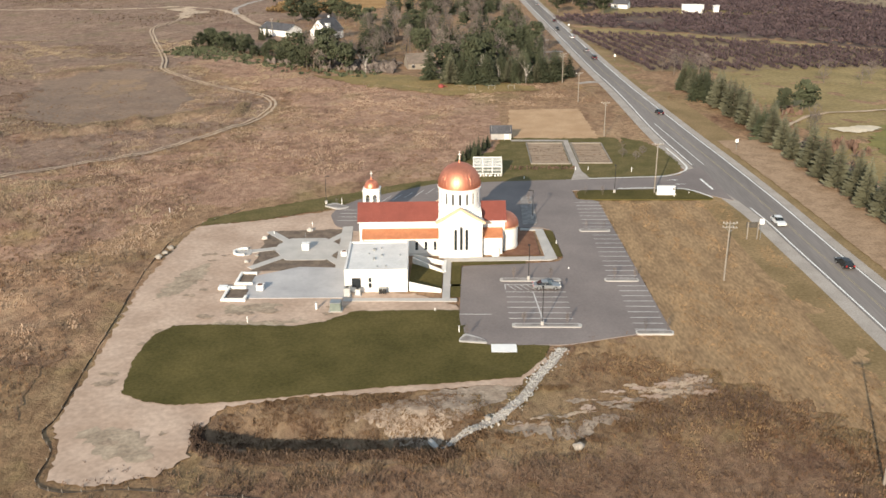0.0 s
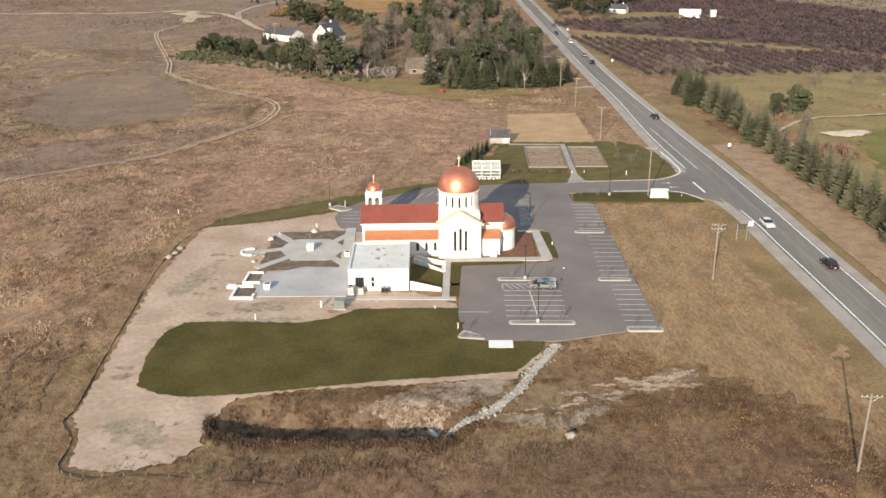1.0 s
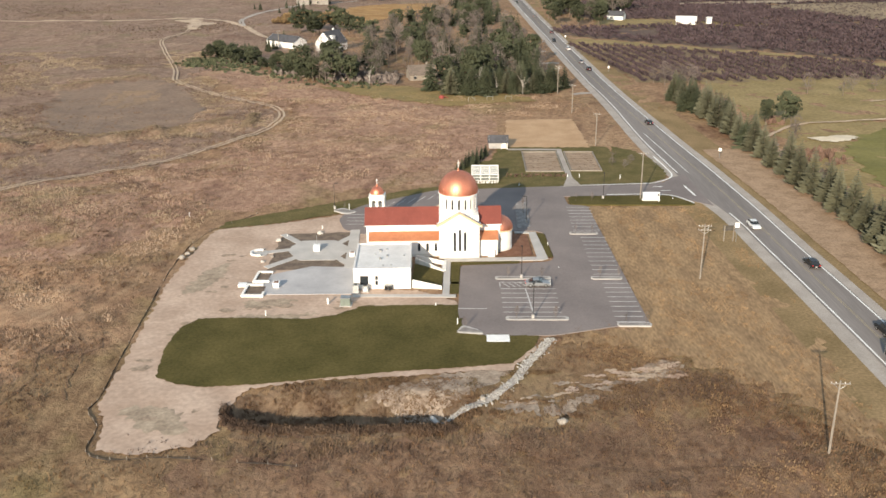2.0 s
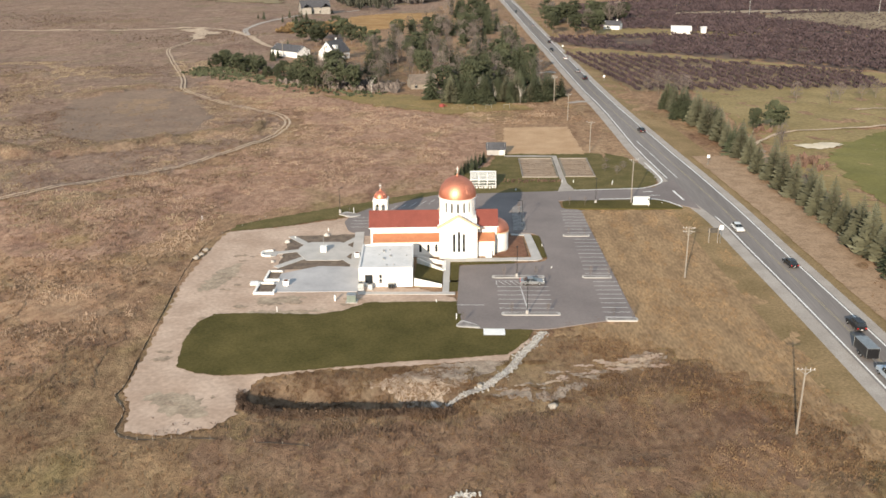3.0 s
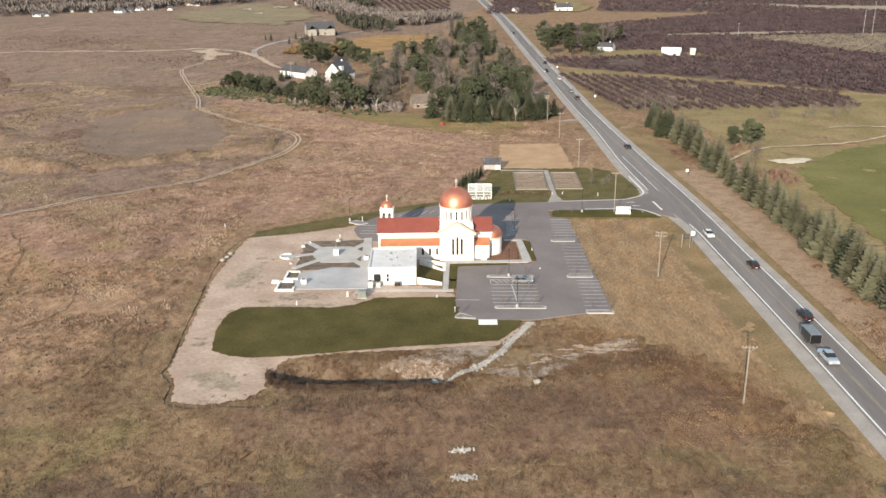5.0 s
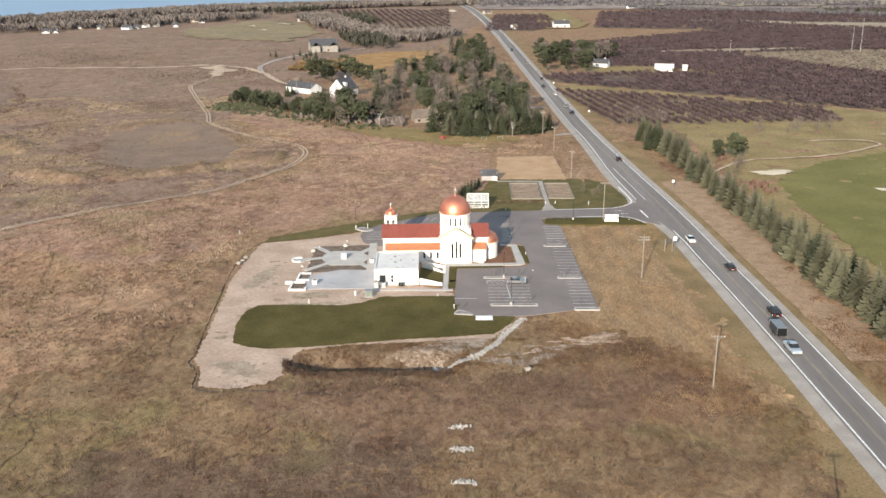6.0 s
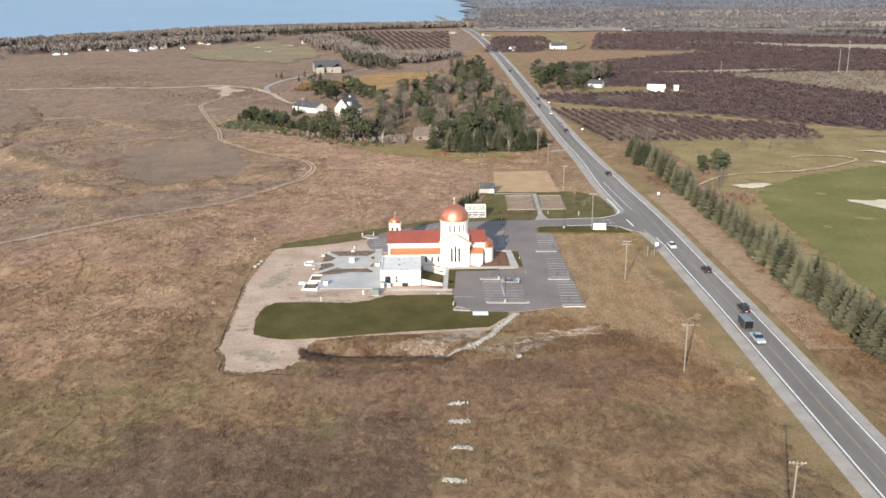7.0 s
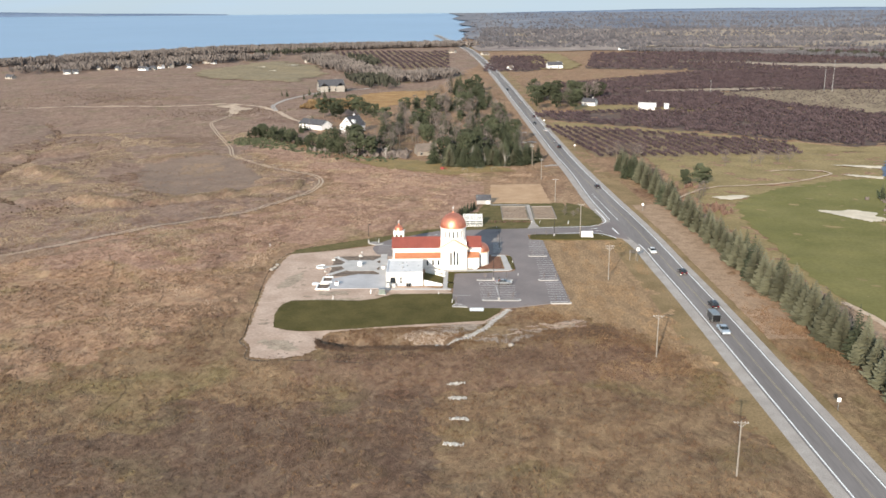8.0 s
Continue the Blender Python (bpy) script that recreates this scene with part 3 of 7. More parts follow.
P = 2.48
stall_lines(29.6, 35.3, [2.2 + P * i for i in range(9)])
stall_lines(28.4, 34.5, [27.4 + 2.72 * i for i in range(10)])
stall_lines(27.2, 33.8, [57.4 + 2.72 * i for i in range(8)])
stall_lines(7.2, 19.0, [6.6 + 2.45 * i for i in range(6)])
stall_lines(-32.0, -26.5, [62 + 2.7 * i for i in range(4)])
for i in range(6):
    bm = bmesh.new()
    box(bm, -0.09, 0.09, 0, 5.5, 0, 0.006, Matrix.Translation((-22.5 + 2.8 * i, 76.6 + 1.7 * i, 0.164)) @ Matrix.Rotation(radians(-22), 4, "Z"))
    part("stall_line", bm, STALL, lot)
bm = bmesh.new()
box(bm, 7.0, 14.5, 22.4, 22.58, 0.16, 0.168)
box(bm, 7.0, 7.18, 19.9, 22.5, 0.16, 0.168)
for i in range(6):
    box(bm, -0.09, 0.09, 0, 3.0, 0, 0.008, Matrix.Translation((7.6 + 1.3 * i, 22.4, 0.16)) @ Matrix.Rotation(radians(-150), 4, "Z"))
part("hatched_aisle", bm, STALL, lot)
# the lamp pole's pale reflection, painted on the asphalt as a strip
part("pole_reflection_stripe", box(bmesh.new(), -0.12, 0.12, 0, 14.5, 0, 0.008, Matrix.Translation((13.5, 4.6, 0.16)) @ Matrix.Rotation(radians(4), 4, "Z")), STALL, lot)
part("cracked_patch", boxes((-2, 4, 8.2, 8.45, 0.15, 0.164)), STALL, lot)


def island(outline, label="raised concrete kerb island", top=None):
    ob = setting("kerb_island", prism(bmesh.new(), rounded(outline, 1.0, 6), 0.0, 0.31), top or CONCRETE, label)
    cx, cy = sum(p[0] for p in outline) / len(outline), sum(p[1] for p in outline) / len(outline)
    inner = [(cx + (x - cx) * 0.9, cy + (y - cy) * 0.6) for x, y in outline]
    part("gravel_fill", prism(bmesh.new(), rounded(inner, 0.6, 4), 0.2, 0.33), ISLAND_GRAVEL, ob)
    return ob


for x0, x1, y in ((6.1, 18.6, 24.9), (7.6, 20.3, 3.5), (25.8, 33.0, 54.9), (27.4, 34.4, 25.0), (29.5, 36.3, 0.8)):
    island([(x0, y - 0.85), (x1, y - 0.85), (x1, y + 0.85), (x0, y + 0.85)])
island([(-2.3, -3.2), (3.2, -3.9), (2.4, -2.2), (-1.0, 0.2)])
island([(12.8, 58.6), (16.4, 59), (16.6, 81), (13.4, 81)], "gravel kerb island with a lamp behind the apse", ISLAND_GRAVEL)
island([(-37, 73.4), (-32.6, 70.2), (-29.9, 72.3), (-34.4, 75.7)])
tagged(setting("concrete_pad", boxes((3.6, 8.0, -7.0, -4.0, 0.0, 0.2)), WHITE_PAINT, "small pale concrete pad at the lot's edge"))

# walks round the church
walks = setting("pavement", prism(bmesh.new(), [(-5.4, 15.6), (-3.9, 15.6), (-3.9, 35.0), (17.6, 36.1), (19.0, 37.2), (17.3, 56), (12, 56.4), (12, 55.2), (15.5, 55), (16.4, 38.2), (15, 38.1), (-5.4, 37.1)], 0.0, 0.22), CONCRETE, "pale concrete walk round the church")
part("walk_slab", boxes((-24.5, -2.5, 14.2, 15.6, 0.0, 0.2)), CONCRETE, walks)
part("walk_slab", boxes((-3.9, -1.8, 21.5, 22.6, 0.1, 0.2)), CONCRETE, walks)
sheet("mulch_bed", rounded([(6, 38.7), (15.5, 38.9), (15, 54.3), (10.5, 54.6), (10, 48), (8, 41)], 1.2), 0.2, MULCH, "red-brown mulch bed round the apse")
sheet("grass_patch", [(18.9, 37.9), (20.2, 37.9), (19.4, 54.6), (17.5, 55)], 0.24, LAWN, "narrow grass strip beside the walk")
sheet("grass_patch", [(-3.8, 16), (-1.9, 16), (-1.7, 32.7), (12, 33.9), (12, 35.5), (-3.8, 34.8)], 0.2, LAWN, "narrow grass strip beside the lot")
sheet("grass_patch", [(-12.4, 19.8), (-5.6, 19.4), (-5.6, 29), (-12.2, 34)], 0.16, LAWN, "sunken grass slope beside the annex")

# plaza with crossing paths
sheet("plaza", [(-44.6, 15.3), (-24.6, 15.8), (-24.6, 31.2), (-36, 31.8), (-45.4, 26)], 0.2, WETSLAB, "smooth pale grey concrete terrace", 0.2)
sheet("mulch_bed", ragged([(-46, 29), (-27, 31.6), (-29, 56), (-47, 54)], 2, 0.3, 31), 0.14, SOIL, "dark soil between the crossing paths")
paths = setting("plaza_paths", prism(bmesh.new(), rounded([(-43, 41.2), (-39.8, 35.6), (-31.1, 35.8), (-29, 41.4), (-29.2, 45), (-32.8, 49.5), (-41, 49.2), (-43.2, 45)], 0.6), 0.0, 0.22), CONCRETE, "pale concrete paths meeting in an octagon")
for a, b in (((-41, 37.4), (-46.5, 31)), ((-41.6, 47.6), (-46.8, 54)), ((-30.6, 37.4), (-27.4, 33)), ((-31.6, 48), (-28.6, 53.4)), ((-42.6, 43), (-49.5, 40.6)), ((-29, 43), (-28, 43))):
    d = (Vector(b) - Vector(a)).normalized() * 0.9
    s = Vector((-d.y, d.x))
    a, b = Vector(a), Vector(b)
    part("path_arm", prism(bmesh.new(), [tuple(a - s - d), tuple(b - s), tuple(b + s), tuple(a + s - d)][::1], 0.0, 0.205), CONCRETE, paths)
part("path_arm", prism(bmesh.new(), [(-28.4, 31), (-25.6, 31), (-27.6, 57.6), (-30, 57.4)], 0.0, 0.212), CONCRETE, paths)
part("path_end", prism(bmesh.new(), rounded([(-52, 38.6), (-48, 38.2), (-48, 42.4), (-52, 41.8)], 1.6), 0.0, 0.24), CONCRETE, paths)

# ---- church ----
AX = 44.7
CX = -2.2


def arch_wall(bm, u0, u1, z0, z1, thick, openings, put):
    """An upright wall with arched openings through it. openings: (u, width, sill, spring); put(u, d, z) places a point."""
    def block(a, b, lo, hi):
        v = [bm.verts.new(put(u, d, z)) for z in (lo, hi) for u, d in ((a, 0), (b, 0), (b, thick), (a, thick))]
        for f in ((3, 2, 1, 0), (4, 5, 6, 7), (0, 1, 5, 4), (1, 2, 6, 5), (2, 3, 7, 6), (3, 0, 4, 7)):
            bm.faces.new([v[i] for i in f])

    last = u0
    for u, w, lo, hi in sorted(openings):
        a, b = u - w / 2, u + w / 2
        block(last, a, z0, z1)
        if lo > z0:
            block(a, b, z0, lo)
        k = 6
        for i in range(k):
            p, q = math.pi * (1 - i / k), math.pi * (1 - (i + 1) / k)
            ua, ub = u + w / 2 * math.cos(p), u + w / 2 * math.cos(q)
            za, zb = hi + w / 2 * math.sin(p), hi + w / 2 * math.sin(q)
            v = [bm.verts.new(put(uu, d, z)) for d in (0, thick) for uu, z in ((ua, za), (ub, zb), (ub, z1), (ua, z1))]
            for f in ((0, 1, 2, 3), (7, 6, 5, 4), (0, 4, 5, 1), (2, 6, 7, 3)):
                bm.faces.new([v[j] for j in f])
        last = b
    block(last, u1, z0, z1)
    return bm


def pane(parent, put, u, w, lo, hi):
    """A dark arched pane set back in its opening."""
    bm = bmesh.new()
    ring = [(u - w / 2, lo), (u + w / 2, lo), (u + w / 2, hi)] + [(u + w / 2 * math.cos(math.pi * i / 8), hi + w / 2 * math.sin(math.pi * i / 8)) for i in range(1, 8)] + [(u - w / 2, hi)]
    bm.faces.new([bm.verts.new(put(a, 0.22, z)) for a, z in ring])
    return part("window_pane", bm, GLASS, parent)


def gable_roof(bm, x0, x1, yc, half, z0, z1, over=0.35, t=0.18):
    """A pitched roof, ridge along x."""
    sl = (z1 - z0) / half
    e, ze = half + over, z0 - sl * over
    pts = [(yc - e, ze), (yc, z1), (yc + e, ze), (yc + e, ze - t), (yc, z1 - t), (yc - e, ze - t)]
    a = [bm.verts.new((x0, y, z)) for y, z in pts]
    b = [bm.verts.new((x1, y, z)) for y, z in pts]
    for i in range(6):
        j = (i + 1) % 6
        bm.faces.new((a[i], a[j], b[j], b[i]))
    for r, o in ((a, 1), (b, -1)):
        bm.faces.new((r[0], r[1], r[4], r[5])[::o])
        bm.faces.new((r[1], r[2], r[3], r[4])[::o])
    return bm


church = thing("church", "white stucco church with copper domes and red metal roofs", "church")
NAVE_H, EAVE, RIDGE, AISLE = 3.1, 7.6, 10.7, 5.6
# nave
part("nave_wall", boxes((-24.2, CX - 4.6, AX - NAVE_H, AX - NAVE_H + 0.35, 0, EAVE)), STUCCO, church)
part("nave_wall", boxes((-24.2, CX - 4.6, AX + NAVE_H - 0.35, AX + NAVE_H, 0, EAVE)), STUCCO, church)
for x0, x1 in ((-24.2, -23.85), (7.25, 7.6)):
    bm = bmesh.new()
    pts = [(AX - NAVE_H + 0.36, 0), (AX + NAVE_H - 0.36, 0), (AX + NAVE_H - 0.36, EAVE - 0.1), (AX, RIDGE - 0.25), (AX - NAVE_H + 0.36, EAVE - 0.1)]
    a = [bm.verts.new((x0, y, z)) for y, z in pts]
    b = [bm.verts.new((x1, y, z)) for y, z in pts]
    bm.faces.new(a[::-1]), bm.faces.new(b)
    for i in range(5):
        bm.faces.new((a[i], a[(i + 1) % 5], b[(i + 1) % 5], b[i]))
    part("gable_wall", bm, STUCCO, church)
part("nave_wall", boxes((CX + 4.6, 7.6, AX - NAVE_H, AX - NAVE_H + 0.35, 0, EAVE)), STUCCO, church)
part("nave_wall", boxes((CX + 4.6, 7.6, AX + NAVE_H - 0.35, AX + NAVE_H, 0, EAVE)), STUCCO, church)
for x0, x1 in ((-24.6, CX - 4.4), (CX + 4.4, 8.0)):
    roof = part("nave_roof", gable_roof(bmesh.new(), x0, x1, AX, NAVE_H, EAVE, RIDGE), RED_ROOF, church, "standing-seam red metal roof")
    seam = None
    k = int((x1 - x0) / 0.6)
    for i in range(1, k):
        for sgn in (-1, 1):
            if seam is None:
                sl = math.atan2(RIDGE - EAVE, NAVE_H)
                bm = box(bmesh.new(), -0.015, 0.015, -0.02, 4.68, 0, 0.03)
                seam = {}
                seam[-1] = part("roof_seam", bm, RED_ROOF, roof)
                ob = seam[-1]
            else:
                ob = new("roof_seam", seam[-1].data)
                ob.parent = roof
            ex = NAVE_H + 0.33
            zz = EAVE - (RIDGE - EAVE) / NAVE_H * 0.33
            ob.matrix_world = Matrix.Translation((x0 + (x1 - x0) * i / k, AX + sgn * ex, zz)) @ Matrix.Rotation(0 if sgn < 0 else math.pi, 4, "Z") @ Matrix.Rotation(sl, 4, "X")
    part("eave_trim", boxes((x0, x1, AX - NAVE_H - 0.42, AX - NAVE_H - 0.32, EAVE - 0.62, EAVE - 0.42)), WHITE_PAINT, church)
# aisles with their small windows
for sgn in (-1, 1):
    ya = AX + sgn * AISLE
    put = lambda u, d, z, ya=ya, sgn=sgn: (u, ya - sgn * d, z)
    for x0, x1, wins in ((-23.4, CX - 4.6, [-20.6, -17.6, -14.6, -11.7, -9.7, -7.7]), (CX + 4.6, 6.9, [])):
        ops = [(u, 0.62, 1.3, 3.05) for u in wins]
        aisle = part("aisle_wall", arch_wall(bmesh.new(), x0, x1, 0, 4.2, 0.35, ops, put), STUCCO, church)
        for o in ops:
            pane(aisle, put, *o)
        part("end_wall", boxes((x0, x0 + 0.35, min(ya, AX + sgn * NAVE_H), max(ya, AX + sgn * NAVE_H), 0, 4.2)), STUCCO, aisle)
        part("end_wall", boxes((x1 - 0.35, x1, min(ya, AX + sgn * NAVE_H) + 0.01, max(ya, AX + sgn * NAVE_H) - 0.01, 0, 4.19)), STUCCO, aisle)
        bm = bmesh.new()
        y0, y1 = ya + sgn * 0.35, AX + sgn * (NAVE_H + 0.02)
        v = [bm.verts.new(p) for p in ((x0 - 0.2, y0, 4.05), (x1 + 0.2, y0, 4.05), (x1 + 0.2, y1, 5.35), (x0 - 0.2, y1, 5.35), (x0 - 0.2, y0, 4.25), (x1 + 0.2, y0, 4.25), (x1 + 0.2, y1, 5.55), (x0 - 0.2, y1, 5.55))]
        for f in ((3, 2, 1, 0), (4, 5, 6, 7), (0, 1, 5, 4), (1, 2, 6, 5), (2, 3, 7, 6), (3, 0, 4, 7)):
            bm.faces.new([v[i] for i in f])
        bmesh.ops.recalc_face_normals(bm, faces=bm.faces)
        part("aisle_roof", bm, COPPER_ROOF, church, "low-pitched copper roof")
    part("plinth", boxes((-23.5, CX - 4.6, ya - 0.06 * (sgn < 0), ya + 0.06 * (sgn > 0), 0, 0.7)), STONE_BASE, church)
# transept with gabled fronts
for sgn in (-1, 1):
    yf = AX + sgn * 7.1
    put = lambda u, d, z, yf=yf, sgn=sgn: (u, yf - sgn * d, z)
    ops = [(CX + o * 1.2 + 0.15, 0.6, 1.7, 6.2 + (0.6 if o == 0 else 0)) for o in (-1, 0, 1)]
    front = part("transept_front", arch_wall(bmesh.new(), CX - 4.7, CX + 4.7, 0, 8.1, 0.4, ops, put), STUCCO, church)
    for o in ops:
        pane(front, put, *o)
    bm = bmesh.new()
    g = [(CX - 4.7, 8.1), (CX + 4.7, 8.1), (CX, 10.9)]
    a = [bm.verts.new(put(u, 0, z)) for u, z in g]
    b = [bm.verts.new(put(u, 0.4, z)) for u, z in g]
    bm.faces.new(a), bm.faces.new(b[::-1])
    for i in range(3):
        bm.faces.new((a[i], b[i], b[(i + 1) % 3], a[(i + 1) % 3]))
    bmesh.ops.recalc_face_normals(bm, faces=bm.faces)
    part("gable", bm, STUCCO, front)
    y0, y1 = sorted((yf - sgn * 0.4, AX + sgn * 4.7))
    for xa in (CX - 4.7, CX + 4.3):
        part("transept_side", boxes((xa, xa + 0.4, y0, y1, 0, 8.1)), STUCCO, church)
    bm = bmesh.new()
    gable_roof(bm, -7.1 if sgn < 0 else 4.0, -4.0 if sgn < 0 else 7.1, 0, 4.7, 8.1, 10.9, 0.5, 0.2)
    bmesh.ops.transform(bm, matrix=Matrix.Translation((CX, AX, 0)) @ Matrix.Rotation(radians(90), 4, "Z"), verts=bm.verts)
    part("transept_roof", bm, STUCCO, church)
    for s in (-1, 1):
        bm = bmesh.new()
        ang = math.atan2(2.8, 4.7)
        box(bm, 0, 6.1, -0.55, 0.35, 0.0, 0.34)
        bmesh.ops.transform(bm, matrix=Matrix.Translation((CX, yf, 11.02)) @ Matrix.Rotation(0 if s > 0 else math.pi, 4, "Z") @ Matrix.Rotation(ang, 4, "Y"), verts=bm.verts)
        part("gable_coping", bm, COPPER_TRIM, church, "copper coping along the gable")
    part("plinth", boxes((CX - 4.76, CX + 4.76, min(yf, yf + sgn * 0.08), max(yf, yf + sgn * 0.08), 0, 0.75)), STONE_BASE, church)
    part("step", boxes((CX - 2.4, CX + 2.2, min(yf + sgn * 0.1, yf + sgn * 0.5), max(yf + sgn * 0.1, yf + sgn * 0.5), 0, 1.1)), STONE_BASE, church)
# crossing, drum and dome
part("crossing_base", boxes((CX - 4.65, CX + 4.65, AX - 4.65, AX + 4.65, 7.0, 9.7)), STUCCO, church)
part("drum_foot", lathe(bmesh.new(), [(4.72, 9.7), (4.72, 10.3), (4.6, 10.35), (4.6, 10.5)], 48, CX, AX), STUCCO, church, smooth=False)
R, DZ0, DZ1 = 4.55, 10.3, 14.2
put = lambda u, d, z: (CX + (R - d) * math.cos(u / R), AX + (R - d) * math.sin(u / R), z)
NW = 18
ops = [(2 * math.pi * R * (i + 0.5) / NW, 0.52, 11.0, 13.3) for i in range(NW)]
bm = bmesh.new()
for u, w, lo, hi in ops:
    h = math.pi * R / NW
    arch_wall(bm, u - h, u + h, DZ0, DZ1, 0.35, [(u, w, lo, hi)], put)
drum = part("drum", bm, STUCCO, church)
for o in ops:
    pane(drum, put, *o)
part("drum_cornice", lathe(bmesh.new(), [(4.5, 13.95), (4.78, 14.1), (4.82, 14.4), (4.6, 14.45)], 64, CX, AX), STUCCO, church)


def dome(parent, cx, cy, z, r, rise, ribs, cross):
    prof = [(r * math.cos(math.pi / 2 * i / 18), z + rise * math.sin(math.pi / 2 * i / 18)) for i in range(18)] + [(0.02, z + rise)]
    ob = part("dome", lathe(bmesh.new(), prof, 72, cx, cy), COPPER, parent, "gleaming copper dome with thin standing seams", smooth=True)
    first = None
    bm = bmesh.new()
    pts = [(r * math.cos(math.pi / 2 * i / 12) + 0.0, rise * math.sin(math.pi / 2 * i / 12)) for i in range(12)]
    w = 0.02 * r / 4.5 + 0.012
    for (ra, za), (rb, zb) in zip(pts, pts[1:]):
        v = [bm.verts.new(p) for p in ((ra, -w, za), (ra + 0.022, 0, za + 0.01), (ra, w, za), (rb, -w, zb), (rb + 0.022, 0, zb + 0.01), (rb, w, zb))]
        bm.faces.new((v[0], v[3], v[4], v[1]))
        bm.faces.new((v[1], v[4], v[5], v[2]))
    for i in range(ribs):
        if first is None:
            first = o = part("dome_seam", bm, COPPER, ob)
        else:
            o = new("dome_seam", first.data)
            o.parent = ob
        o.matrix_world = Matrix.Translation((cx, cy, z)) @ Matrix.Rotation(2 * math.pi * i / ribs, 4, "Z")
    zt = z + rise
    part("finial", lathe(bmesh.new(), [(0.28, zt - 0.1), (0.32, zt + 0.1), (0.12, zt + 0.25), (0.22, zt + 0.45), (0.05, zt + 0.62)], 16, cx, cy), COPPER, ob, smooth=True)
    h = cross
    part("cross", boxes((cx - 0.055, cx + 0.055, cy - 0.05, cy + 0.05, zt + 0.5, zt + 0.5 + h), (cx - h * 0.2, cx + h * 0.2, cy - 0.045, cy + 0.045, zt + 0.5 + h * 0.62, zt + 0.59 + h * 0.62)), WHITE_PAINT, ob, "slender metal cross")
    return ob


dome(church, CX, AX, 14.4, 4.7, 5.1, 36, 2.0)
# apse
part("apse_wall", lathe(bmesh.new(), [(3.2, 0), (3.2, 5.3), (2.8, 5.3)], 32, 7.6, AX, -math.pi / 2, math.pi / 2), STUCCO, church)
part("plinth", lathe(bmesh.new(), [(3.27, 0), (3.27, 0.7), (3.1, 0.72)], 32, 7.6, AX, -math.pi / 2, math.pi / 2), STONE_BASE, church)
part("apse_roof", lathe(bmesh.new(), [(3.35, 5.1)] + [(3.35 * math.cos(math.pi / 2 * i / 12), 5.3 + 3.0 * math.sin(math.pi / 2 * i / 12)) for i in range(12)] + [(0.02, 8.3)], 36, 7.6, AX, -math.pi / 2, math.pi / 2), COPPER, church, "copper half-dome", smooth=True)
part("apse_cornice", lathe(bmesh.new(), [(3.2, 4.9), (3.4, 5.0), (3.4, 5.25), (3.3, 5.3)], 36, 7.6, AX, -math.pi / 2, math.pi / 2), COPPER_TRIM, church)
part("downpipe", tube(bmesh.new(), (6.95, AX - AISLE - 0.08, 0), (6.95, AX - AISLE - 0.08, 4.1), 0.07, 0.07), GREY_METAL, church)
part("downpipe", tube(bmesh.new(), (7.7, AX - NAVE_H - 0.1, 0), (7.7, AX - NAVE_H - 0.1, 6.9), 0.07, 0.07), GREY_METAL, church)
part("utility_box", boxes((4.6, 6.2, AX - AISLE - 1.0, AX - AISLE, 0, 1.7)), STUCCO, church)

church.matrix_world = Matrix.Translation((CX, AX, 0)) @ Matrix.Rotation(radians(2.4), 4, "Z") @ Matrix.Translation((-CX, -AX, 0))

# bell tower
tower = thing("bell_tower", "white open bell tower with a small copper dome", "tower")
TX, TY, TH = -23.3, 61.6, 1.95
put = lambda u, d, z: (TX + u, TY - TH + d, z)
for k in range(4):
    bm = arch_wall(bmesh.new(), -TH + 0.4 * (k % 2), TH - 0.4 * (k % 2), 0, 8.2, 0.4, [(-0.85, 1.0, 5.4, 6.9), (0.85, 1.0, 5.4, 6.9)], put)
    bmesh.ops.transform(bm, matrix=Matrix.Translation((TX, TY, 0)) @ Matrix.Rotation(radians(90 * k), 4, "Z") @ Matrix.Translation((-TX, -TY, 0)), verts=bm.verts)
    part("tower_wall", bm, STUCCO, tower)
part("tower_floor", boxes((TX - 1.5, TX + 1.5, TY - 1.5, TY + 1.5, 5.0, 5.2)), STUCCO, tower)
part("cornice", boxes((TX - 2.08, TX + 2.08, TY - 2.08, TY + 2.08, 8.2, 8.45)), STUCCO, tower)
part("drum", lathe(bmesh.new(), [(1.75, 8.45), (1.75, 8.75), (1.5, 8.8)], 32, TX, TY), STUCCO, tower)
dome(tower, TX, TY, 8.75, 1.75, 1.9, 16, 1.5)
part("bell", lathe(bmesh.new(), [(0.62, 5.7), (0.45, 6.0), (0.34, 6.6), (0.05, 6.85)], 20, TX, TY), GREY_METAL, tower, "dark metal bell", smooth=True)

# annex
annex = thing("annex", "low white flat-roofed church annex", "building")
AXL, AXR, AY0, AY1, AZ = -24.0, -11.6, 17.3, 33.2, 4.85
put = lambda u, d, z: (u, AY0 + d, z)
bm = bmesh.new()
dark = [(-22.6, -20.8, 1.0, 3.1), (-19.3, -18.7, 0.9, 3.1)]
last = AXL
for a, b, lo, hi in dark:
    box(bm, last, a, AY0, AY0 + 0.35, 0, AZ)
    box(bm, a, b, AY0, AY0 + 0.35, 0, lo)
    box(bm, a, b, AY0, AY0 + 0.35, hi, AZ)
    last = b
box(bm, last, AXR, AY0, AY0 + 0.35, 0, AZ)
front = part("front_wall", bm, STUCCO, annex)
part("opening", boxes((-22.6, -20.8, AY0 + 0.3, AY0 + 0.34, 1.0, 3.1)), GLASS, front)
part("window_pane", boxes((-19.3, -18.7, AY0 + 0.25, AY0 + 0.29, 0.9, 3.1)), GLASS, front)
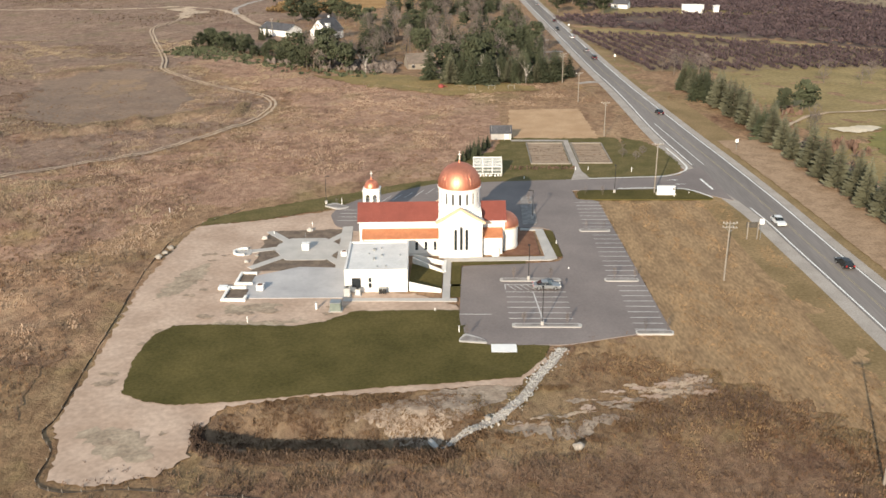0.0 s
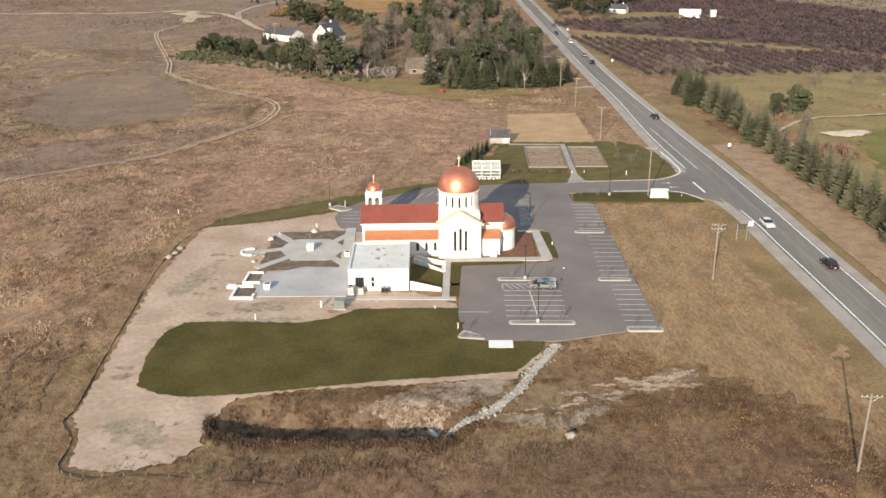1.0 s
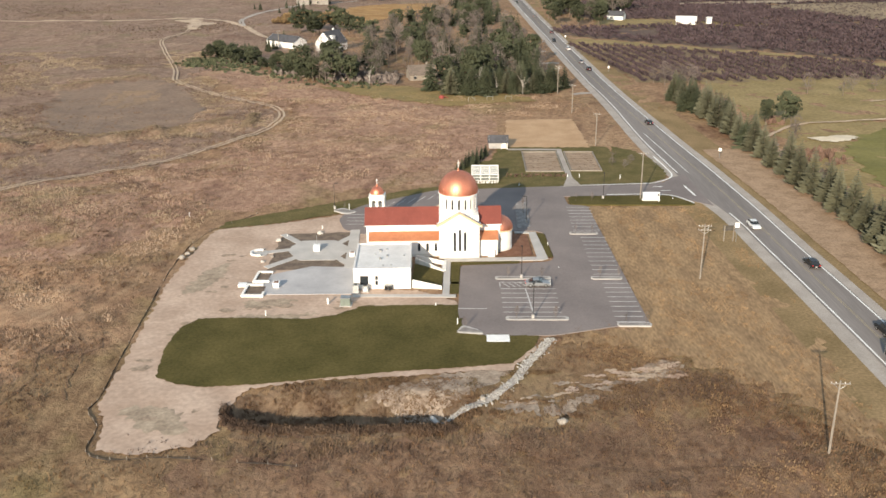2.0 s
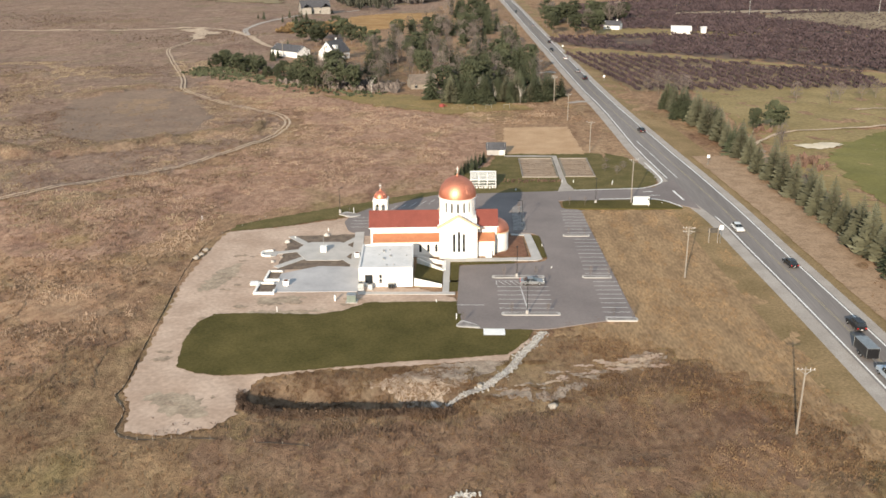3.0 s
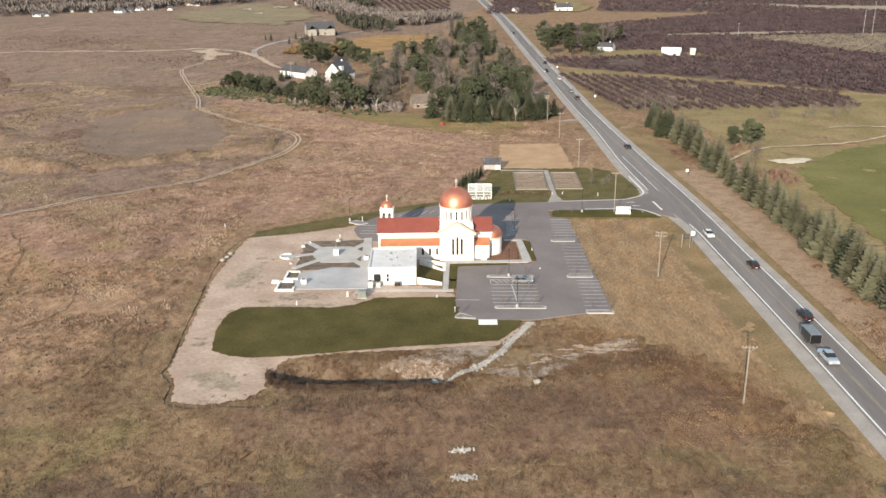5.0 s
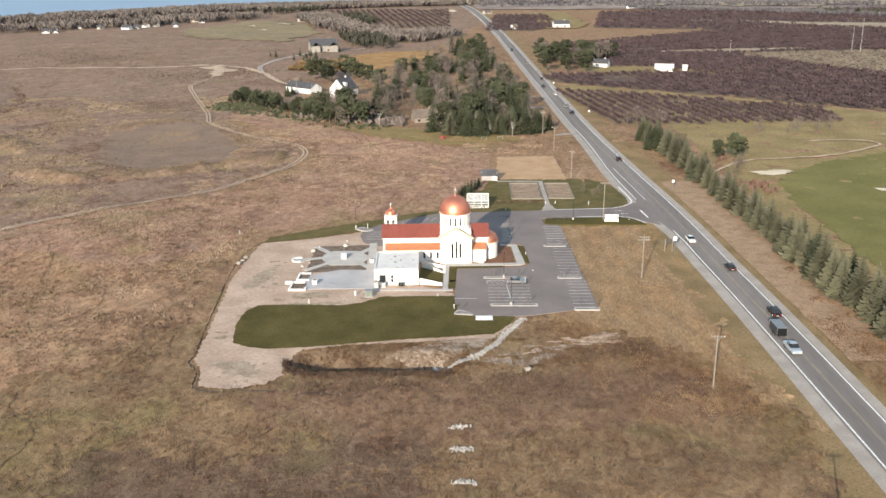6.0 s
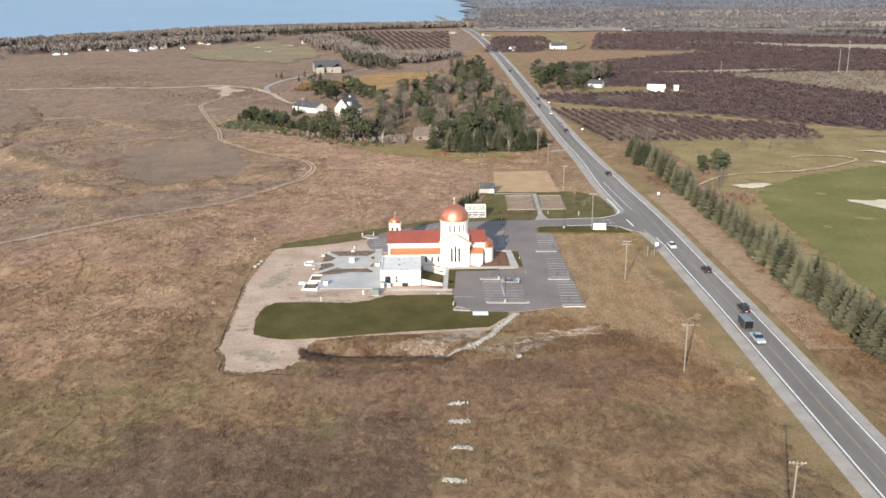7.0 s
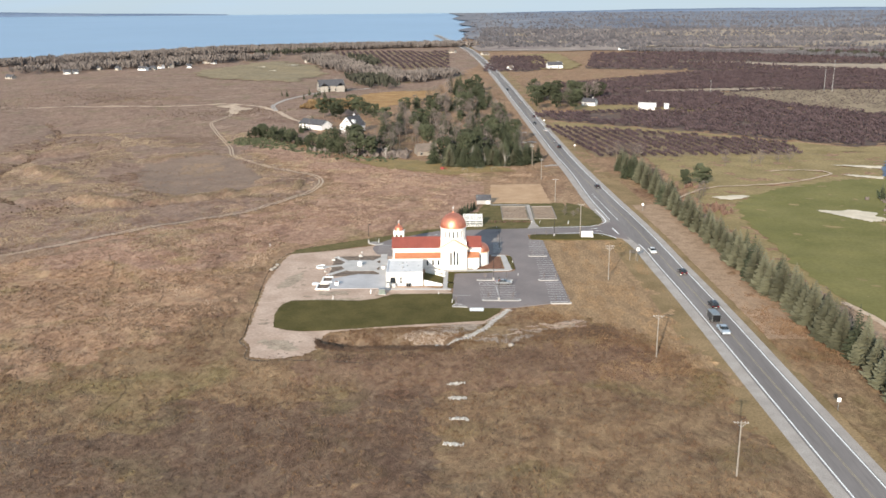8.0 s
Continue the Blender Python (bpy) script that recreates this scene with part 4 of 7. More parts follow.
part("window_bar", boxes((-19.3, -18.7, AY0 + 0.1, AY0 + 0.24, 1.95, 2.1)), WHITE_PAINT, front)
part("side_wall", boxes((AXL, AXL + 0.35, AY0 + 0.35, AY1, 0, AZ), (AXR - 0.35, AXR, AY0 + 0.35, AY1, 0, AZ), (AXL + 0.35, AXR - 0.35, AY1 - 0.35, AY1, 0, AZ)), STUCCO, annex)
part("flat_roof", boxes((AXL + 0.35, AXR - 0.35, AY0 + 0.35, AY1 - 0.35, AZ - 0.5, AZ - 0.22)), MEMBRANE, annex, "pale flat membrane roof")
part("parapet_cap", boxes((AXL - 0.04, AXR + 0.04, AY0 - 0.04, AY0 + 0.39, AZ, AZ + 0.08), (AXL - 0.04, AXR + 0.04, AY1 - 0.39, AY1 + 0.04, AZ, AZ + 0.08), (AXL - 0.04, AXL + 0.39, AY0 + 0.39, AY1 - 0.39, AZ, AZ + 0.08), (AXR - 0.39, AXR + 0.04, AY0 + 0.39, AY1 - 0.39, AZ, AZ + 0.08)), MEMBRANE, annex)
ANNEX_AT = Matrix.Translation((-24.7, 18.6, 0)) @ Matrix.Rotation(radians(2.4), 4, "Z") @ Matrix.Translation((24.0, -17.3, 0))
for i, (x, y, s) in enumerate(((-18.6, 28.4, 0.6), (-18.4, 23.2, 0.55), (-16.9, 25.2, 0.45), (-13.2, 25.4, 0.3), (-17.6, 19.3, 0.28), (-15.9, 19.5, 0.3), (-19.6, 26.4, 0.3), (-17.2, 29.4, 0.35))):
    u = thing("roof_vent", "small grey metal vent on the flat annex roof", "roof vent", "vents on the annex roof", ANNEX_AT @ pose(x, y, AZ - 0.22))
    part("vent_base", boxes((-s / 2, s / 2, -s / 2, s / 2, 0, s * 0.5)), GREY_METAL, u)
    part("vent_cap", lathe(bmesh.new(), [(0.01, s * 0.95), (s * 0.5, s * 0.8), (s * 0.5, s * 0.5), (0.01, s * 0.5)], 16), GREY_METAL, u, smooth=False)
annex.matrix_world = ANNEX_AT
# ramp wall and stair between annex and church
ramp = thing("ramp_wall", "white sloping ramp walls beside the annex", "wall", at=Matrix.Translation((-0.5, 1.9, 0)))
for a, b, za, zb in (((-11.6, 32.4), (-5.0, 27.0), 1.4, 0.7), ((-11.5, 34.4), (-5.0, 31.4), 1.3, 1.0), ((-11.5, 17.6), (-5.1, 16.9), 2.0, 0.8)):
    bm = bmesh.new()
    d = (Vector(b) - Vector(a)).normalized()
    s = Vector((-d.y, d.x)) * 0.12
    a, b = Vector(a), Vector(b)
    v = [bm.verts.new((*p, z)) for p, z in ((a - s, 0), (b - s, 0), (b + s, 0), (a + s, 0), (a - s, za), (b - s, zb), (b + s, zb), (a + s, za))]
    for f in ((3, 2, 1, 0), (4, 5, 6, 7), (0, 1, 5, 4), (1, 2, 6, 5), (2, 3, 7, 6), (3, 0, 4, 7)):
        bm.faces.new([v[i] for i in f])
    part("ramp_side", bm, STUCCO, ramp)
part("landing", boxes((-5.3, -4.4, 27.2, 33.4, 0, 0.45)), STUCCO, ramp)


# ---- fields, track, golf course and orchards ----
TRACK_LINE = [(-300, -40), (-210, 32), (-146, 84.6), (-126, 104.7), (-103.9, 124), (-96, 134), (-87, 150), (-78.7, 165.7), (-74.8, 180), (-74.2, 194.2), (-77, 206.4), (-83.4, 216.8), (-94, 226), (-109.5, 239), (-128.6, 258), (-141, 275), (-150, 305), (-165, 345), (-181, 385), (-196, 430), (-192, 470), (-203, 515)]
bm = ribbon(bmesh.new(), TRACK_LINE, -1.35, -0.45, 0, 220)
ribbon(bm, TRACK_LINE, 0.45, 1.35, 0, 220)
for v in bm.verts:
    v.co.z = height(v.co.x, v.co.y) + 0.3
track = setting("track", bm, TRACK, "pale sandy farm track winding through the field")
for line, w in (([(-520, 590), (-420, 545), (-330, 535), (-262, 541), (-216, 560), (-190, 545), (-160, 500), (-135, 445), (-100, 400)], 2.2), ([(-160, 500), (-172, 560), (-150, 640), (-100, 700)], 2.0)):
    bm = ribbon(bmesh.new(), line, -w, w, 0, 70)
    for v in bm.verts:
        v.co.z = height(v.co.x, v.co.y) + 0.25
    setting("track", bm, TRACK if w > 2.1 else SHOULDER, "pale drive across the far field")


HOLLOW = [(-171, 196), (-188, 250), (-170, 272), (-150, 280), (-130, 252), (-116, 226), (-108, 190), (-114, 177), (-134, 162), (-156, 168)]
draped("meadow", HOLLOW, 0.16, mat("grazed_meadow", (0.185, 0.128, 0.095), (0.235, 0.165, 0.118), 12, 0.95, bump=0.15, bsize=1.5, grain=0.15), "grey-brown hollow of short dry grass", 4, 1.1)
draped("meadow", [(-158, 222), (-162, 246), (-148, 256), (-136, 238), (-142, 216)], 0.22, mat("tan_meadow", (0.215, 0.148, 0.098), (0.265, 0.178, 0.113), 10, 0.95, bump=0.15, bsize=1.5, grain=0.15), "tan patch in the grey hollow", 4, 1.0)
draped("meadow", [(-355, 930), (-310, 1068), (-273, 1105), (-215, 1027), (-175, 896), (-196, 770), (-251, 790), (-312, 830)], 0.6, mat("pale_green_meadow", (0.21, 0.165, 0.095), (0.26, 0.2, 0.115), 40, 0.95, grain=0.2, bsize=5), "pale olive far golf meadow", 10, 0.9)
for o in ([(-250, 1010), (-235, 1005), (-228, 1020), (-244, 1026)], [(-285, 985), (-272, 980), (-276, 996)], [(-258, 930), (-246, 926), (-250, 940)], [(-218, 1062), (-190, 1050), (-188, 1066), (-210, 1075)]):
    draped("bunker", o, 1.4, SAND, "small pale bunker in the far meadow", 3)
draped("track_junction", [(-222, 545), (-206, 528), (-201, 500), (-195, 482), (-188, 484), (-192, 505), (-182, 518), (-197, 535), (-210, 556)], 0.4, TRACK, "pale bare sand where the farm tracks meet", 4, 0.6)
draped("lawn", [(-40, 232), (-9, 216), (30, 224), (28, 232), (-30, 262), (-70, 262)], 0.3, mat("yellowing_grass", (0.2, 0.15, 0.06), (0.26, 0.18, 0.075), 8, 0.95, grain=0.2, bsize=1), "yellow-green grass before the trees", 3)
golf = draped("golf_course", [(108, 285), (112, 240), (112, 100), (117, 30), (128, -60), (160, -160), (520, -160), (520, 320), (230, 300)], 0.12, DRY_FAIRWAY, "olive rough around the golf fairway", 6)
draped("fairway", [(123, 84), (123.5, 110), (126.9, 138), (140, 159.8), (166, 181), (205, 200), (236, 200), (300, 190), (300, -120), (150, -120), (128, -50), (124, 0), (121.5, 50)], 0.3, FAIRWAY, "bright green mown golf fairway", 4)
for o, sd in (([(120.5, 157), (123, 152), (129, 150.4), (137, 154), (139.8, 159), (133, 161), (128, 157.5)], 2), ([(160, 128), (166, 119), (175, 106), (187, 109), (182, 116), (186, 124), (176, 128)], 3), ([(204, 212), (212, 203), (222, 199), (224, 204), (212, 211)], 4), ([(208, 240), (222, 233), (235, 228), (236, 234), (220, 240)], 5), ([(229, 181), (234, 176.5), (240, 176.5), (237, 181.5)], 6)):
    draped("bunker", o, 0.5, SAND, "pale sand bunker in the golf course", 1.6)
draped("pond", [(225, 206), (233, 226), (245, 250), (262, 262), (300, 252), (330, 218), (264, 200)], 0.5, POND, "small dark blue pond in the golf course", 3)
CART = [(100, 148), (112.4, 165), (126, 178.9), (146, 184), (170, 191), (200, 214), (188, 226), (170, 222)]
bm = ribbon(bmesh.new(), CART, -0.8, 0.8, 0, 60)
for v in bm.verts:
    v.co.z = height(v.co.x, v.co.y) + 0.5
setting("cart_path", bm, TRACK, "narrow pale golf cart path")
bm = ribbon(bmesh.new(), [(122, 0), (126, -14), (126.5, -26), (124, -42), (120, -60)], -1.2, 1.2, 0, 30)
for v in bm.verts:
    v.co.z = height(v.co.x, v.co.y) + 0.5
setting("cart_path", bm, TRACK, "narrow pale golf cart path")


def stalks(verts, faces, x, y, z, r, h, rnd, blades=4):
    """A tuft of thin leaning stalks."""
    for k in range(blades):
        cx, cy = x + rnd.uniform(-r, r), y + rnd.uniform(-r, r)
        b = rnd.uniform(0, math.pi)
        w = rnd.uniform(0.04, 0.1)
        wx, wy = math.cos(b) * w, math.sin(b) * w
        hh = h * rnd.uniform(0.6, 1.0)
        lx, ly = rnd.uniform(-0.35, 0.35) * hh, rnd.uniform(-0.35, 0.35) * hh
        i = len(verts)
        verts += [(cx - wx, cy - wy, z - 0.1), (cx + wx, cy + wy, z - 0.1), (cx + lx + wx * 1.4, cy + ly + wy * 1.4, z + hh * 0.75), (cx + lx * 1.3, cy + ly * 1.3, z + hh)]
        faces.append((i, i + 1, i + 2, i + 3))


def clump(verts, faces, x, y, z, r, h, rnd, blades=7):
    """A twiggy bush as a few ragged upright leaves of twigs."""
    for k in range(blades):
        a = rnd.uniform(0, 2 * math.pi)
        d = rnd.uniform(0, r * 0.5)
        cx, cy = x + d * math.cos(a), y + d * math.sin(a)
        b = rnd.uniform(0, math.pi)
        wx, wy = math.cos(b) * r * rnd.uniform(0.3, 0.65), math.sin(b) * r * rnd.uniform(0.3, 0.65)
        hh = h * rnd.uniform(0.55, 1.0)
        i = len(verts)
        verts += [(cx - wx * 0.4, cy - wy * 0.4, z - 0.1), (cx + wx * 0.4, cy + wy * 0.4, z - 0.1), (cx + wx, cy + wy, z + hh * 0.6), (cx + wx * 0.2, cy + wy * 0.2, z + hh), (cx - wx, cy - wy, z + hh * 0.65)]
        faces.append((i, i + 1, i + 2, i + 3, i + 4))


def twigs(verts, faces, x, y, z, r, h, rnd, n=14):
    """A small leafless fruit tree: thin sprays that fan out from a short trunk."""
    for k in range(n):
        a = rnd.uniform(0, 2 * math.pi)
        d = r * rnd.uniform(0.25, 1.0)
        tx, ty, tz = x + d * math.cos(a), y + d * math.sin(a), z + h * rnd.uniform(0.55, 1.0)
        b = rnd.uniform(0, math.pi)
        w = r * rnd.uniform(0.1, 0.24)
        bx, by = x + (tx - x) * 0.25, y + (ty - y) * 0.25
        i = len(verts)
        verts += [(bx, by, z + h * 0.15), (tx + w * math.cos(b), ty + w * math.sin(b), tz), (tx - w * math.cos(b), ty - w * math.sin(b), tz - h * 0.12)]
        faces.append((i, i + 1, i + 2))


def stuff(name, verts, faces, material, label):
    me = bpy.data.meshes.new(name)
    me.from_pydata(verts, [], faces)
    me.materials.append(material)
    return tagged(new(name, me), label, name.replace("_", " "), kind="stuff")


# orchards in rows
ORCH_A = [(60, 400), (84, 268), (206, 276), (212, 322), (165, 352), (106, 386)]
ORCH_B = [(54, 478), (72, 432), (108, 412), (170, 370), (250, 306), (520, 380), (520, 900), (290, 880), (110, 735), (76, 700), (92, 545), (140, 520), (180, 500)]
ORCH_C = [(24, 905), (44, 1180), (120, 1180), (120, 960), (80, 900)]
ORCH_D = [(160, 940), (210, 1240), (700, 1300), (900, 900), (520, 820), (300, 900)]
# shade beneath the bigger trees is put into this darker floor colour
SHADED_FLOOR = mat("shaded_orchard_floor", (0.105, 0.076, 0.068), (0.16, 0.118, 0.09), 30, 0.95, grain=0.2, bsize=2, spec=0.1)
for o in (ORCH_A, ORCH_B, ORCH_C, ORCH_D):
    draped("orchard_ground", o, 0.15, ORCHARD_FLOOR if o is ORCH_A else SHADED_FLOOR, "dark grassy floor under the cherry rows", 7)
ORCH_W = [(-150, 960), (-20, 960), (-30, 1330), (-230, 1330)]
draped("orchard_ground", ORCH_W, 0.15, ORCHARD_FLOOR, "dark grassy floor under the cherry rows", 12)


LANES = [[(300, 1060), (378, 1012), (428, 945), (540, 880), (640, 900), (640, 1030), (560, 985), (440, 1010), (380, 1050)], [(180, 636), (260, 648), (330, 664), (330, 678), (250, 668), (180, 654)]]
YOUNG = [(244, 628), (302, 650), (540, 660), (540, 430), (400, 430), (348, 450), (300, 510)]
for o, row, gap, big in ((ORCH_A, 6.4, 3.0, 1.0), (ORCH_B, 7.0, 3.8, 1.1), (ORCH_C, 9, 6, 1.3), (ORCH_D, 12, 9, 1.6), (ORCH_W, 10, 7, 1.3)):
    rnd = random.Random(17)
    V, Fc = [], []
    lo, hi = min(p[1] for p in o), max(p[1] for p in o)
    y = lo
    while y < hi:
        k = 0
        for i in range(-60, 160):
            x = i * row - (y - lo) * 0.17 + 40 + rnd.uniform(-0.4, 0.4)
            if not within(o, x, y) or rnd.random() < 0.06 or noise.noise((x / 45, y / 30, 5)) > 0.42 or any(within(q, x, y) for q in LANES):
                continue
            young = 0.45 if within(YOUNG, x, y) else 1.0
            if young < 1 and rnd.random() < 0.35:
                continue
            twigs(V, Fc, x, y + rnd.uniform(-0.6, 0.6), height(x, y), (1.9 if o is ORCH_A else 2.7) * big * young, 2.8 * big * young * rnd.uniform(0.8, 1.15), rnd, 18 if o is ORCH_A else 14)
        y += gap
    stuff("cherry_orchard", V, Fc, ORCHARD, "rows of bare purple-brown cherry trees")
# far plain beyond the orchards; aerial haze is put into its two colours
for o, m, lift in (([(24, 1330), (1400, 1250), (4100, 900), (4100, 2300), (34, 2300)], mat("far_plain", (0.23, 0.19, 0.18), (0.34, 0.285, 0.245), 160, 1.0, grain=0.2, bsize=30, spec=0.0), 1.0), ([(30, 2300), (4100, 2300), (4100, 4560), (30, 4560)], mat("haze_blue_plain", (0.16, 0.175, 0.215), (0.235, 0.245, 0.27), 400, 1.0, grain=0.2, bsize=70, spec=0.0), 1.4)):
    draped("far_plain", o, lift, m, "far flat land of woods and fields, haze in its colour", 90, 0.15)
for o in ([(330, 2030), (640, 2147), (1100, 2010), (1100, 1700), (700, 1720), (500, 1800)], [(316, 1430), (520, 1360), (740, 1400), (1000, 1500), (800, 1560), (520, 1500)], [(110, 1560), (200, 1540), (220, 1650), (120, 1680)], [(900, 1900), (1500, 1850), (1500, 1990), (1000, 2030)], [(60, 1900), (140, 1880), (150, 2000), (70, 2010)]):
    draped("far_field", o, 2.2, FAR_STRAW, "pale straw field on the far plain", 40, 0.6)
# land beside the lake, its colour greyed and blued for haze
sheet("far_plain", ragged([(70, 1680), (14, 1740), (-6, 1880), (12, 2080), (-22, 2340), (32, 2500), (-30, 2800), (14, 3100), (-60, 3500), (-20, 4000), (-90, 4560), (110, 4560), (110, 1680)], 60, 14, 3), 1.6, mat("haze_grey_shore", (0.165, 0.172, 0.2), (0.24, 0.235, 0.245), 200, 1.0, grain=0.2, bsize=40, spec=0.0), "far land along the lake's edge, haze in its colour")
# straw strips among the orchards
draped("straw_strip", YOUNG, 0.5, mat("young_orchard_grass", (0.215, 0.165, 0.11), (0.29, 0.225, 0.15), 16, 0.95, grain=0.2, bsize=1.5, spec=0.1, stretch=(1, 0.3, 1)), "straw-coloured strip of young trees", 8)
draped("straw_strip", [(60, 402), (74, 428), (106, 408), (168, 366), (246, 302), (300, 310), (300, 290), (215, 284), (210, 325), (165, 356), (105, 392)], 0.25, DRY_FAIRWAY, "straw-coloured headland between orchard blocks", 4)
draped("straw_strip", [(90, 500), (100, 545), (180, 520), (230, 500), (170, 480), (120, 490)], 0.3, DRY_FAIRWAY, "dry grass around the farm sheds", 5)
for o in LANES:
    draped("straw_strip", o, 0.6, FAR_STRAW, "pale strip of grass between far orchards", 9)
draped("straw_strip", [(93, 1216), (152, 1261), (160, 1000), (142, 930), (100, 930)], 0.9, DRY_FAIRWAY, "tan grass field beside the highway", 9)

# darker stretches of weeds in the field
WEEDS = field_mat("brown_weed_field", (0.76, 0.75, 0.78))
for o, sd in (([(-44, -46), (-20, -44), (6, -40), (30, -34), (52, -36), (50, -58), (20, -62), (-8, -70), (-40, -62)], 1), ([(-7, -65), (-16, -62.5), (-24, -64), (-33, -71), (-41, -74), (-49, -76.5), (-57, -73), (-65, -70), (-74, -73.5), (-71, -87), (-82, -92), (-96, -88), (-110, -110), (-150, -190), (-5, -190), (-5, -100)], 2), ([(-40, -37), (-33, -40), (-8, -39), (-2, -35), (-10, -31.5), (-32, -31.5)], 4)):
    draped("weed_patch", o, 0.07, FIELD_DARK if sd == 2 else WEEDS, "stretch of dark brown weeds in the field", 2.5 if sd < 4 else 1.2, 1.1)
HUMMOCK = field_mat("pale_straw_field", (1.0, 1.06, 1.16), 0.7)
for o in ([(-148, 140), (-112, 160), (-92, 178), (-90, 186), (-116, 172), (-150, 150)], [(-246, 214), (-226, 194), (-206, 198), (-212, 216), (-240, 240)], [(-192, 146), (-176, 136), (-158, 138), (-160, 156), (-182, 160)], [(-180, 60), (-120, 88), (-90, 110), (-120, 90), (-180, 40)]):
    draped("straw_patch", o, 0.1, HUMMOCK, "pale straw-coloured stretch of the field", 3, 0.9)

# gravel drives that join the highway beside the wood
for line in ([(34, 371), (40, 373.5), (46, 374)], [(37, 329), (43, 329.4), (49.5, 329)], [(47, 241), (52, 244), (59, 244.6)]):
    bm = ribbon(bmesh.new(), line, -1.9, 1.9, 0, 10)
    for v in bm.verts:
        v.co.z = height(v.co.x, v.co.y) + 0.14
    setting("side_drive", bm, SHOULDER, "pale gravel drive joining the highway")

# thin trodden trails
TRAIL = field_mat("trodden_trail", (0.66, 0.66, 0.68), 0.6)
for line in ([(-78, -2), (-80, -12), (-77, -24), (-79, -34)], [(-96, -48), (-92, -58), (-86, -62), (-84, -72), (-88, -84)], [(-70, -6), (-71, -18), (-68.5, -30)], [(-112, 30), (-104, 22), (-98, 6), (-101, -8)], [(-140, 62), (-128, 44), (-122, 20)], [(-118, -84), (-108, -96), (-104, -112), (-110, -130)], [(8, -46), (22, -49), (38, -48), (48, -51)]):
    bm = ribbon(bmesh.new(), line, -0.16, 0.16, 0, 70)
    for v in bm.verts:
        v.co.x += 1.6 * noise.noise((v.co.y / 4, line[0][0], 3)) + 0.5 * noise.noise((v.co.y / 1.3, 5, line[0][0]))
        v.co.z = height(v.co.x, v.co.y) + 0.2
    setting("trail", bm, TRAIL, "narrow dark trail trodden through the dry grass")

# tufts of tall dry grass over the near fields
BROWN_STALKS = mat("brown_weed_stalks", (0.088, 0.06, 0.046), (0.155, 0.108, 0.078), 10, 0.95, grain=0.25, bsize=1.2, spec=0.1)
for m, label, seed, count, cut in ((FIELD_STALKS, "tufts of dry grass in the field", 5, 52000, -0.1), (BROWN_STALKS, "patches of dark brown dead weeds", 6, 60000, 0.1)):
    rnd = random.Random(seed)
    V, Fc = [], []
    while count > 0:
        x, y = rnd.uniform(-190, 80), rnd.uniform(-170, 120) if rnd.random() < 0.8 else rnd.uniform(120, 240)
        count -= 1
        if -70 < x < 40 and -24 < y < 100 or (-70 < x < -36 and -48 < y < 60) or (5 < x and 80 < y < 200):
            continue
        if abs(x - road_x(y) + 1.5) < 14 or (x > 33 and -40 < y < 200):
            continue
        if noise.noise((x / 22, y / 22, seed * 3.3)) + 0.5 * noise.noise((x / 6, y / 6, seed)) - (0.25 * smoothstep(-20, -60, y) if seed == 6 else 0) * -1 < cut:
            continue
        if y > 40 and rnd.random() < (0.75 if seed == 6 else 0.4):
            continue
        stalks(V, Fc, x, y, height(x, y), 0.5, rnd.uniform(0.25, 0.6), rnd, 4)
    stuff("dry_grass", V, Fc, m, label)

# ragged weeds where the mown lot meets the field
rnd = random.Random(31)
for m, label, n in ((FIELD_STALKS, "dry weeds at the edge of the mown lot", 2600), (BROWN_STALKS, "dark weeds at the edge of the mown lot", 800)):
    V, Fc = [], []
    for i in range(n):
        p = curve([(20, -9), (36, -19), (46, -30), (56, -36), (60, -46), (68, -62), (74, -100)], rnd.random())
        x, y = p.x + rnd.gauss(0, 4.6), p.y + rnd.gauss(0, 4.6)
        if x > road_x(y) - 12:
            continue
        stalks(V, Fc, x, y, height(x, y), 0.6, rnd.uniform(0.25, 0.6), rnd, 4)
    stuff("dry_grass", V, Fc, m, label)
V, Fc = [], []
for i in range(4200):
    y = rnd.gauss(-27, 15)
    x = road_x(y) + rnd.uniform(9.5, 36)
    stalks(V, Fc, x, y, height(x, y) + 0.15, 0.6, rnd.uniform(0.25, 0.6), rnd, 4)
stuff("dry_grass", V, Fc, FIELD_STALKS, "dry uncut grass between highway and spruces")
RUSTY_TUFT = mat("rusty_grass_tufts", (0.19, 0.122, 0.07), (0.29, 0.195, 0.112), 6, 0.95, grain=0.25, bsize=1.0, spec=0.1)
rnd = random.Random(58)
V, Fc = [], []
for i in range(17000):
    x, y = rnd.uniform(17, 69), rnd.uniform(-60, 78)
    if x < 38.5 and y > -3 or x > road_x(y) - 9.5 or x < 20 - y * 0.2 or noise.noise((x / 5, y / 14, 2.4)) + 0.5 * noise.noise((x / 2, y / 4, 7)) < 0.05:
        continue
    stalks(V, Fc, x, y, height(x, y) + 0.12, 0.5, rnd.uniform(0.12, 0.34), rnd, 3)
stuff("dry_grass", V, Fc, RUSTY_TUFT, "rusty tufts in the mown strip beside the highway")
V, Fc = [], []
for cx, cy, sx, sy, n in ((41, -22, 3, 3, 260), (36, -26, 4, 2, 220), (47, -27, 4, 3.5, 120), (26, -29, 6, 2, 160), (12, -41, 14, 3.5, 420), (-22, -44, 14, 2.2, 380), (34, -44, 12, 6, 380)):
    for i in range(n):
        x, y = rnd.gauss(cx, sx), rnd.gauss(cy, sy)
        stalks(V, Fc, x, y, height(x, y) + 0.1, 0.5, rnd.uniform(0.25, 0.55), rnd, 4)
